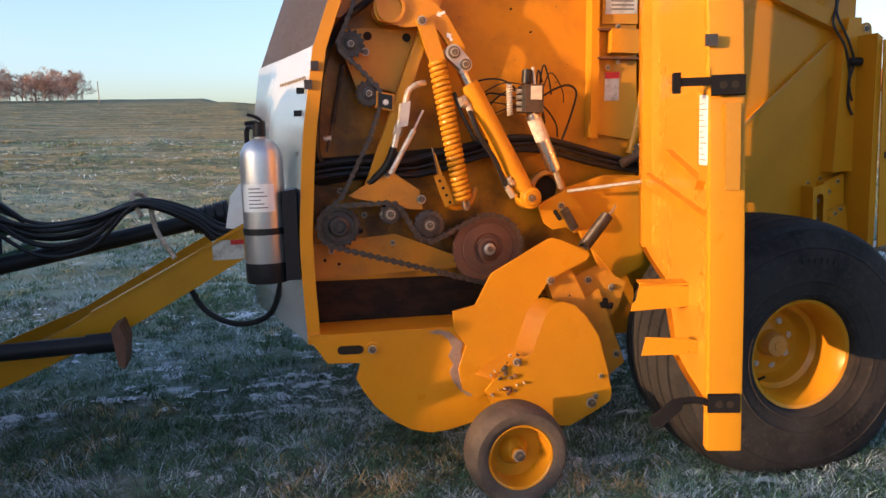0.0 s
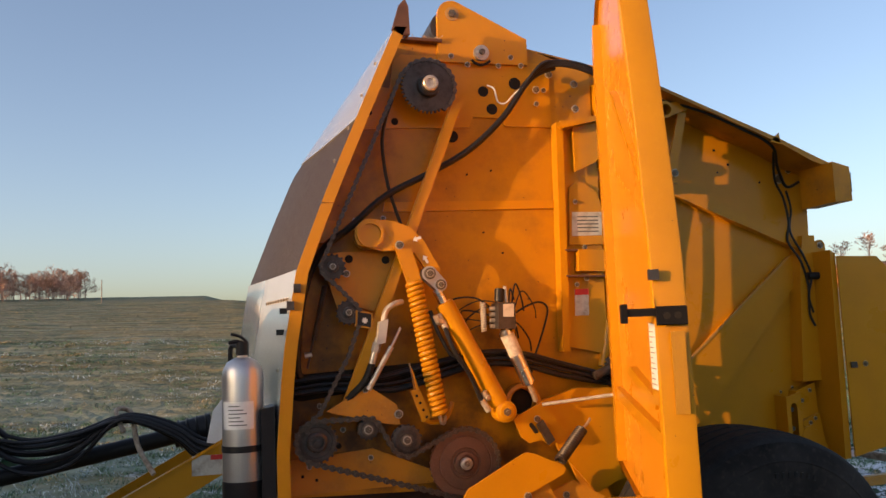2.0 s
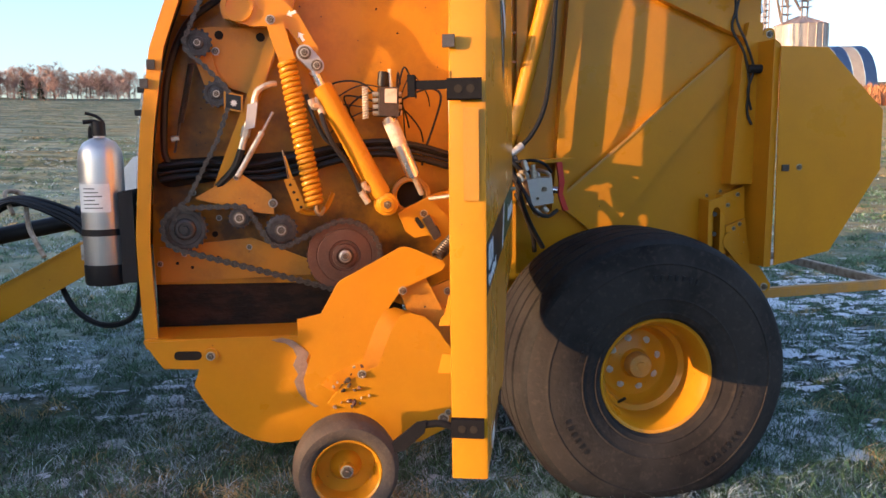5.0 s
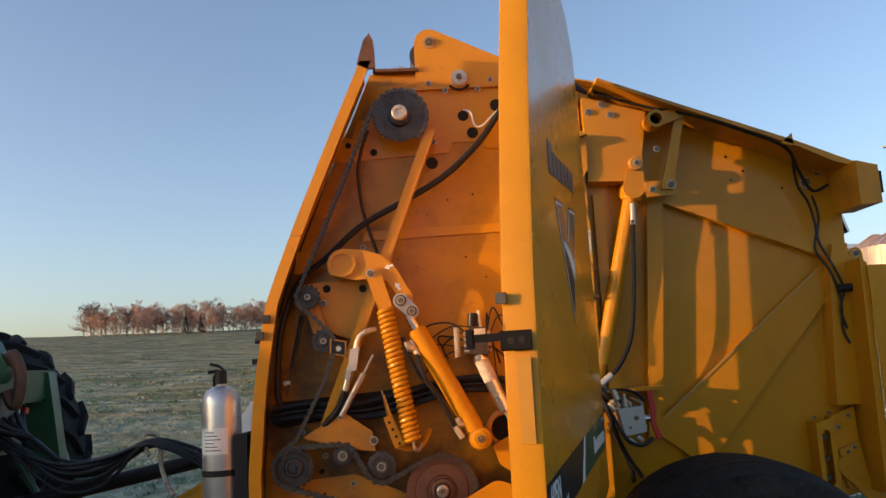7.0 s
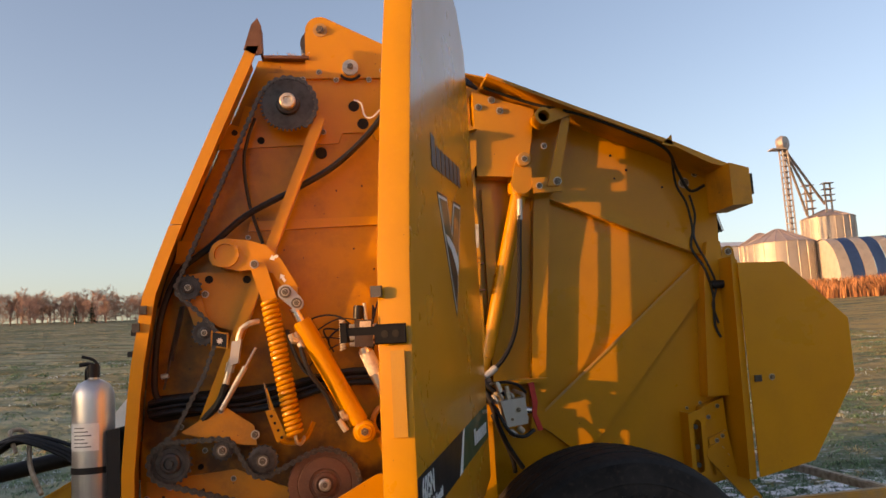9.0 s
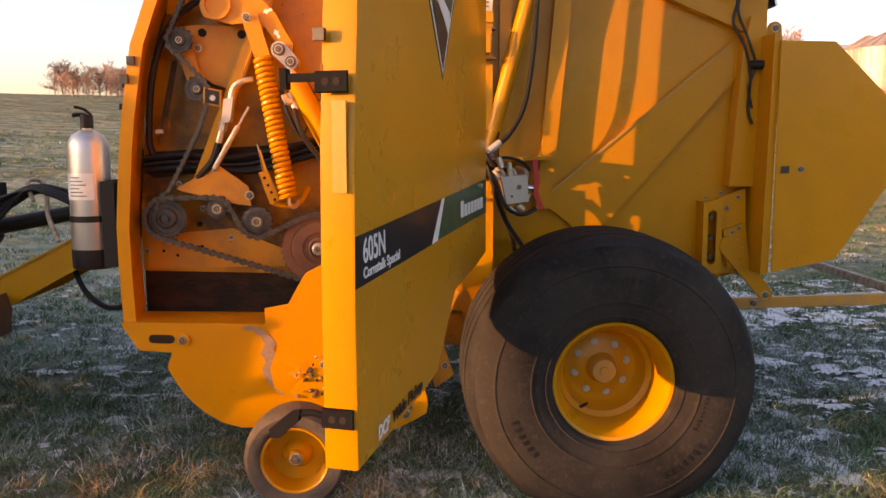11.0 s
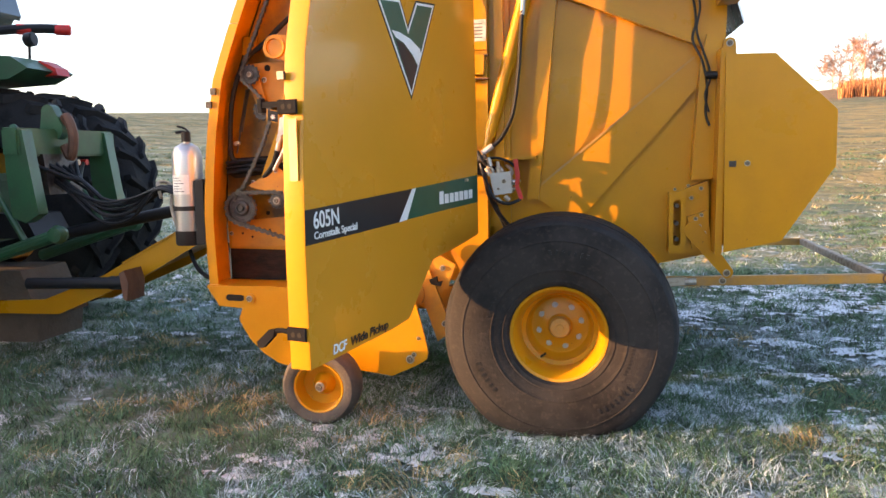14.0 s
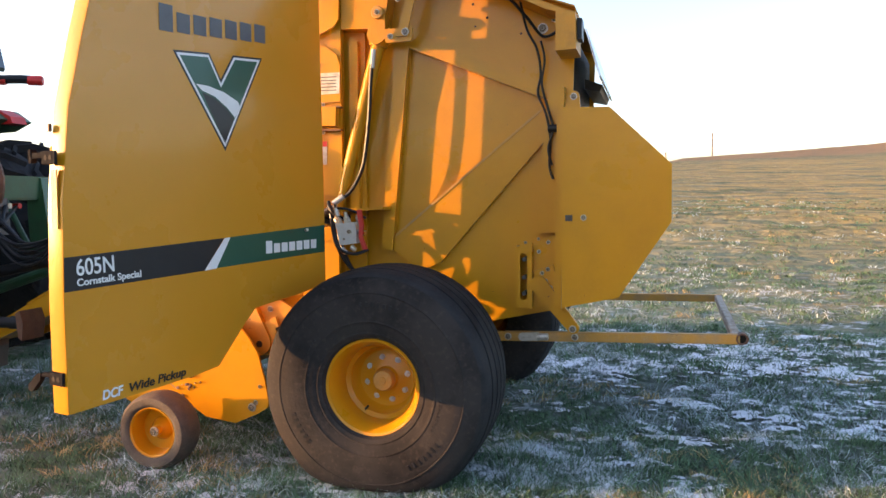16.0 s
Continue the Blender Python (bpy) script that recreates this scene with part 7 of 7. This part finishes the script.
part("head", lathe(bmesh.new(), [(0.001, -0.6), (1.1, -0.6), (1.3, 0), (1.1, 0.6), (0.001, 0.6)], (base.x, base.y, topz), (0.5, -0.86, 0), 20), STEEL_BIN, tower)
bm = bmesh.new()
box(bm, (base.x - 1.0, base.y, topz - 1.0), (2.4, 1.6, 0.2))
part("platform", bm, STEEL_BIN, tower)
for az, el, d in ((33.4, 8.0, 149), (32.3, 7.4, 147), (32.7, 8.2, 146)):
    e = Vector((-1.1 + d * math.sin(radians(az)), -3.8 + d * math.cos(radians(az)), 1.4 + d * math.tan(radians(el))))
    part("spout", cyl(bmesh.new(), Vector((base.x, base.y, topz - 0.6)), e, 0.22, seg=8), STEEL_BIN, tower)
for az, e0, e1 in ((32.5, 7.3, 9.3), (33.65, 7.8, 9.3)):
    d = 148
    p = Vector((-1.1 + d * math.sin(radians(az)), -3.8 + d * math.cos(radians(az)), 1.4 + d * math.tan(radians(e0))))
    q_ = Vector((p.x, p.y, 1.4 + d * math.tan(radians(e1))))
    for o in (-0.5, 0.5):
        part("column", cyl(bmesh.new(), p + Vector((o, 0, -3)), q_ + Vector((o, 0, 0)), 0.16, seg=6), STEEL_BIN, tower)
    for k in range(4):
        bm = bmesh.new()
        c_ = p.lerp(q_, (k + 1) / 4)
        box(bm, c_, (1.7, 1.3, 0.14))
        part("landing", bm, STEEL_BIN, tower)

BLUE = material("blue_roof_steel", (0.05, 0.12, 0.30), 0.45, 0.2, scale=1, grain=8)
PALE = material("pale_roof_steel", (0.62, 0.56, 0.50), 0.45, 0.2, scale=1, grain=8)
barn_p = far_point(35.0, 122, -1.1)
barn = thing("arched_barn", "arched steel barn roofed in blue and pale bands", "barn", barn_p)
axis = Vector((math.cos(radians(-12)), math.sin(radians(-12)), 0))
across = Vector((-axis.y, axis.x, 0))
for k in range(6):
    bm = bmesh.new()
    ring = []
    for j in range(17):
        a = math.pi * j / 16
        o = across * (6.0 * math.cos(a)) + Vector((0, 0, 6.1 * math.sin(a) - 0.3))
        ring.append((bm.verts.new(barn_p + axis * (1.5 * k - 5.0) + o), bm.verts.new(barn_p + axis * (1.5 * k - 3.55) + o)))
    for a, b in zip(ring, ring[1:]):
        bm.faces.new((a[0], a[1], b[1], b[0]))
    bmesh.ops.solidify(bm, geom=bm.faces, thickness=0.08)
    part("roof_band", bm, BLUE if k % 2 else PALE, barn)
bm = bmesh.new()
prism(bm, arc(0, -0.3, 5.95, 0, 180, 16), lambda u, z: barn_p + axis * -4.9 + across * u + Vector((0, 0, z)), lambda u, z: barn_p + axis * -4.8 + across * u + Vector((0, 0, z)))
part("end_wall", bm, PALE, barn)
shed_p = far_point(26.0, 170, -1.1)
shed = thing("machine_shed", "long pale steel machine shed behind the bins", "shed", shed_p)
bm = bmesh.new()
box(bm, shed_p + Vector((0, 0, 3.2)), (17, 8, 7.0))
part("wall", bm, PALE, shed)
bm = prism(bmesh.new(), [(-4.4, 6.6), (4.4, 6.6), (0, 7.9)], lambda y, z: shed_p + Vector((-8.3, y, z)), lambda y, z: shed_p + Vector((8.3, y, z)))
part("roof", bm, PALE, shed)
POLE = material("grey_pole_wood", (0.22, 0.18, 0.15), 0.9, scale=2)
for az, d, h in ((-9.1, 250, 6.6), (3.44, 158, 4.3), (0.44, 156, 1.8)):
    p = far_point(az, d, *((-2.1, -3.5) if az < 0 else (1.3, -4.2)))
    pole = thing("utility_pole", "weathered wooden pole on the ridge", "pole", p, "poles on the ridge")
    part("post", cyl(bmesh.new(), p + Vector((0, 0, -2)), p + Vector((0, 0, h)), 0.16, 0.11, seg=8), POLE, pole)


# ---- grass ----
def grass_material(name, base, tip):
    m = material(name, base, 0.7, dark=[c * 0.55 for c in base], scale=1.6, amount=0.9, grain=34, random_by="island", light=tip, specular=0.25)
    return m


def blade_mesh(name, pos, height, width, lean, mat, seed, sway=None):
    """Bent blades, three triangles each, joined into one mesh; sway gives each its own bearing."""
    g = np.random.default_rng(seed)
    n = len(pos)
    a = g.uniform(0, 2 * np.pi, n)
    b = g.uniform(0, 2 * np.pi, n) if sway is None else sway
    side = np.stack((np.cos(a), np.sin(a), np.zeros(n)), 1) * (width * g.uniform(0.6, 1.3, n))[:, None]
    bend = np.stack((np.cos(b), np.sin(b), np.zeros(n)), 1) * (lean * height * g.uniform(0.2, 1.3, n))[:, None]
    up = np.stack((np.zeros(n), np.zeros(n), height), 1)
    mid = pos + up * 0.6 + bend * 0.35
    top = pos + up * g.uniform(0.75, 1.0, n)[:, None] + bend
    v = np.stack((pos - side, pos + side, mid + side * 0.75, mid - side * 0.75, top), 1).reshape(-1, 3)
    base = np.arange(n)[:, None] * 5
    faces = np.concatenate((base + [0, 1, 2], base + [0, 2, 3], base + [3, 2, 4]), 0)
    me = bpy.data.meshes.new(name)
    me.vertices.add(len(v))
    me.vertices.foreach_set("co", v.astype(np.float32).ravel())
    me.loops.add(faces.size)
    me.loops.foreach_set("vertex_index", faces.astype(np.int32).ravel())
    me.polygons.add(len(faces))
    me.polygons.foreach_set("loop_start", np.arange(0, faces.size, 3, dtype=np.int32))
    me.update(calc_edges=True)
    me.materials.append(mat)
    return me


def heights(xy):
    return np.array([rise(x, y) for x, y in xy])


def on_ground(x, y):
    """Free of the wheels that stand there."""
    under = (abs(x) < 0.22) & (y > -0.68) & (y < -0.12)
    under |= (abs(x + 1.2) < 0.08) & (abs(y + 0.545) < 0.09)
    under |= (abs(x + 4.8) < 0.45) & (y > -1.1) & (y < 2.8)
    return ~under


def snow_amount(x, y):
    return 0.75 * noise.noise((x * 0.8 + 5, y * 1.3, 1)) + 0.75 * noise.noise((x * 3.6, y * 5.6, 2)) + 0.7 * noise.noise((x * 9, y * 14, 5)) + 0.07 * min(x, 3) + 0.03


ZONES = [(-4.6, 4.6, -1.95, 0.8, 9000), (-6.5, 7.5, 0.8, 5.0, 2600), (-11, 13, 5.0, 11.0, 560), (-20, 24, 11.0, 24.0, 120), (-5.5, 6.5, -6.0, -1.95, 250)]
GRASS = grass_material("green_winter_grass", (0.085, 0.165, 0.085), (0.36, 0.47, 0.38))
FROST = grass_material("frosted_grass", (0.42, 0.50, 0.51), (0.78, 0.83, 0.86))
STRAW = grass_material("dry_straw", (0.44, 0.33, 0.16), (0.62, 0.50, 0.28))
for name, label, mat, share, clump, spread, h0, h1, wid, lean, floor_, seed in (
        ("grass", "short green winter grass, trodden and matted", GRASS, 0.66, 16, 0.030, 0.030, 0.070, 0.0024, 1.5, -0.5, 21),
        ("frosted_grass", "grass blades white with frost", FROST, 0.52, 12, 0.030, 0.024, 0.056, 0.0023, 1.6, -0.22, 22),
        ("dry_straw", "tufts of dry straw-coloured grass", STRAW, 0.24, 34, 0.034, 0.026, 0.062, 0.0022, 1.5, 0.24, 23)):
    g = np.random.default_rng(seed)
    pos, sway, tall = [], [], []
    for x0, x1, y0, y1, per in ZONES:
        n_ = int((x1 - x0) * (y1 - y0) * per * share * (1.2 if seed == 22 and y0 > 0 else 1.0) / clump)
        c = np.stack((g.uniform(x0, x1, n_), g.uniform(y0, y1, n_)), 1)
        patch = np.array([noise.noise((x * 0.9 + seed, y * 0.9, 0)) + 0.6 * noise.noise((x * 3.1, y * 3.1, seed)) + (0.5 * snow_amount(x, y) if seed == 22 else 0) for x, y in c])
        if seed == 22:
            patch -= 0.6 * np.clip(c[:, 0] / 4, 0, 1) * np.clip((c[:, 1] - 1) / 3, 0, 1)
        keep = (patch > floor_ + g.normal(0, 0.12, n_)) & on_ground(c[:, 0], c[:, 1])
        c, patch = c[keep], patch[keep]
        size = g.uniform(0.55, 1.45, len(c)) * (1 + 0.4 * np.clip(patch, 0, 1))
        p = np.repeat(c, clump, 0) + g.normal(0, spread, (len(c) * clump, 2)) * (1 + np.clip((y0 - 1) / 5, 0, 2))
        pos.append(np.concatenate((p, (heights(p) - 0.01)[:, None]), 1))
        sway.append(np.repeat(g.uniform(0, 2 * np.pi, len(c)), clump) + g.normal(0, 0.75, len(p)))
        tall.append(np.repeat(size, clump) * g.uniform(h0, h1, len(p)))
    pos, sway, tall = np.concatenate(pos), np.concatenate(sway), np.concatenate(tall)
    far = 1 + np.clip((pos[:, 1] - 1.5) / 6, 0, 2.4)
    ob = new(name, blade_mesh(name, pos, tall, wid * far, lean, mat, seed, sway))
    tagged(ob, label, "grass", kind="stuff")
FIELD_STRAW = grass_material("field_straw", (0.27, 0.20, 0.095), (0.40, 0.31, 0.16))
# tussocks over the far field, in drifts along the mown rows
for name, label, mat, count, seed in (("field_tussocks", "straw-coloured tussocks over the far field", FIELD_STRAW, 60000, 41), ("green_tussocks", "green tussocks over the far field", GRASS, 46000, 42)):
    g = np.random.default_rng(seed)
    d, az = 22 + 56 * g.uniform(0, 1, count) ** 1.3, np.radians(g.uniform(-34, 42, count))
    x, y = d * np.sin(az), -3.8 + d * np.cos(az)
    drift = np.array([noise.noise((p * 0.30 + seed, q * 0.55, 0)) + 0.6 * noise.noise((p * 1.1, q * 1.9, seed)) for p, q in zip(x, y)])
    keep = drift > -0.05
    xy = np.stack((x, y), 1)[keep]
    pos = np.concatenate((xy, (heights(xy) - 0.02)[:, None]), 1)
    ob = new(name, blade_mesh(name, pos, g.uniform(0.018, 0.055, len(xy)), g.uniform(0.009, 0.022, len(xy)), 2.4, mat, seed))
    tagged(ob, label, "grass", kind="stuff")
# snow lying in thin ragged sheets between the blades
g = np.random.default_rng(31)
CELL = 0.022
verts, faces, seen = [], [], {}


def snow_corner(i, k):
    if (i, k) not in seen:
        x, y = i * CELL + g.uniform(-0.009, 0.009), k * CELL + g.uniform(-0.009, 0.009)
        m = snow_amount(x, y)
        seen[(i, k)] = (len(verts), m)
        verts.append((x, y, rise(x, y) + min(0.012, 0.03 * (m - 0.20)) + 0.004 + 0.003 * noise.noise((x * 40, y * 40, 3))))
    return seen[(i, k)]


for i in range(int(-5.0 / CELL), int(6.5 / CELL)):
    for k in range(int(-1.9 / CELL), int(4.5 / CELL)):
        x, y = i * CELL, k * CELL
        if snow_amount(x, y) < 0.20 or not on_ground(np.array([x]), np.array([y]))[0]:
            continue
        c = [snow_corner(i, k), snow_corner(i + 1, k), snow_corner(i + 1, k + 1), snow_corner(i, k + 1)]
        if sum(q_[1] for q_ in c) / 4 > 0.30 + g.normal(0, 0.11):
            faces.append([q_[0] for q_ in c])
me = bpy.data.meshes.new("snow_crust")
me.from_pydata(verts, [], faces)
me.polygons.foreach_set("use_smooth", [True] * len(me.polygons))
SNOW = material("granular_snow", (0.78, 0.80, 0.84), 0.7, dark=(0.50, 0.53, 0.55), scale=22, grain=300, bump=0.8, bump_scale=90, specular=0.3)
me.materials.append(SNOW)
tagged(new("snow_crust", me), "thin white crusts of snow left in the grass", "snow", kind="stuff")
# tall dry weeds before the farmyard and along the bank below the trees
g = np.random.default_rng(8)
weeds, tall = [], []
for count, d0, d1, az0, az1, h0, h1 in ((9000, 74, 104, 27, 46, 0.7, 1.5), (9000, 96, 135, 16.5, 27, 0.9, 2.1)):
    for k in range(count):
        weeds.append(far_point(g.uniform(az0, az1), g.uniform(d0, d1), -1.1)[:])
        tall.append(g.uniform(h0, h1))
WEED = grass_material("red_brown_weeds", (0.34, 0.15, 0.065), (0.46, 0.24, 0.11))
ob = new("tall_weeds", blade_mesh("tall_weeds", np.array(weeds), np.array(tall), np.full(len(weeds), 0.06), 0.3, WEED, 9))
tagged(ob, "tall red-brown dry weeds before the farmyard", "weeds", kind="stuff")
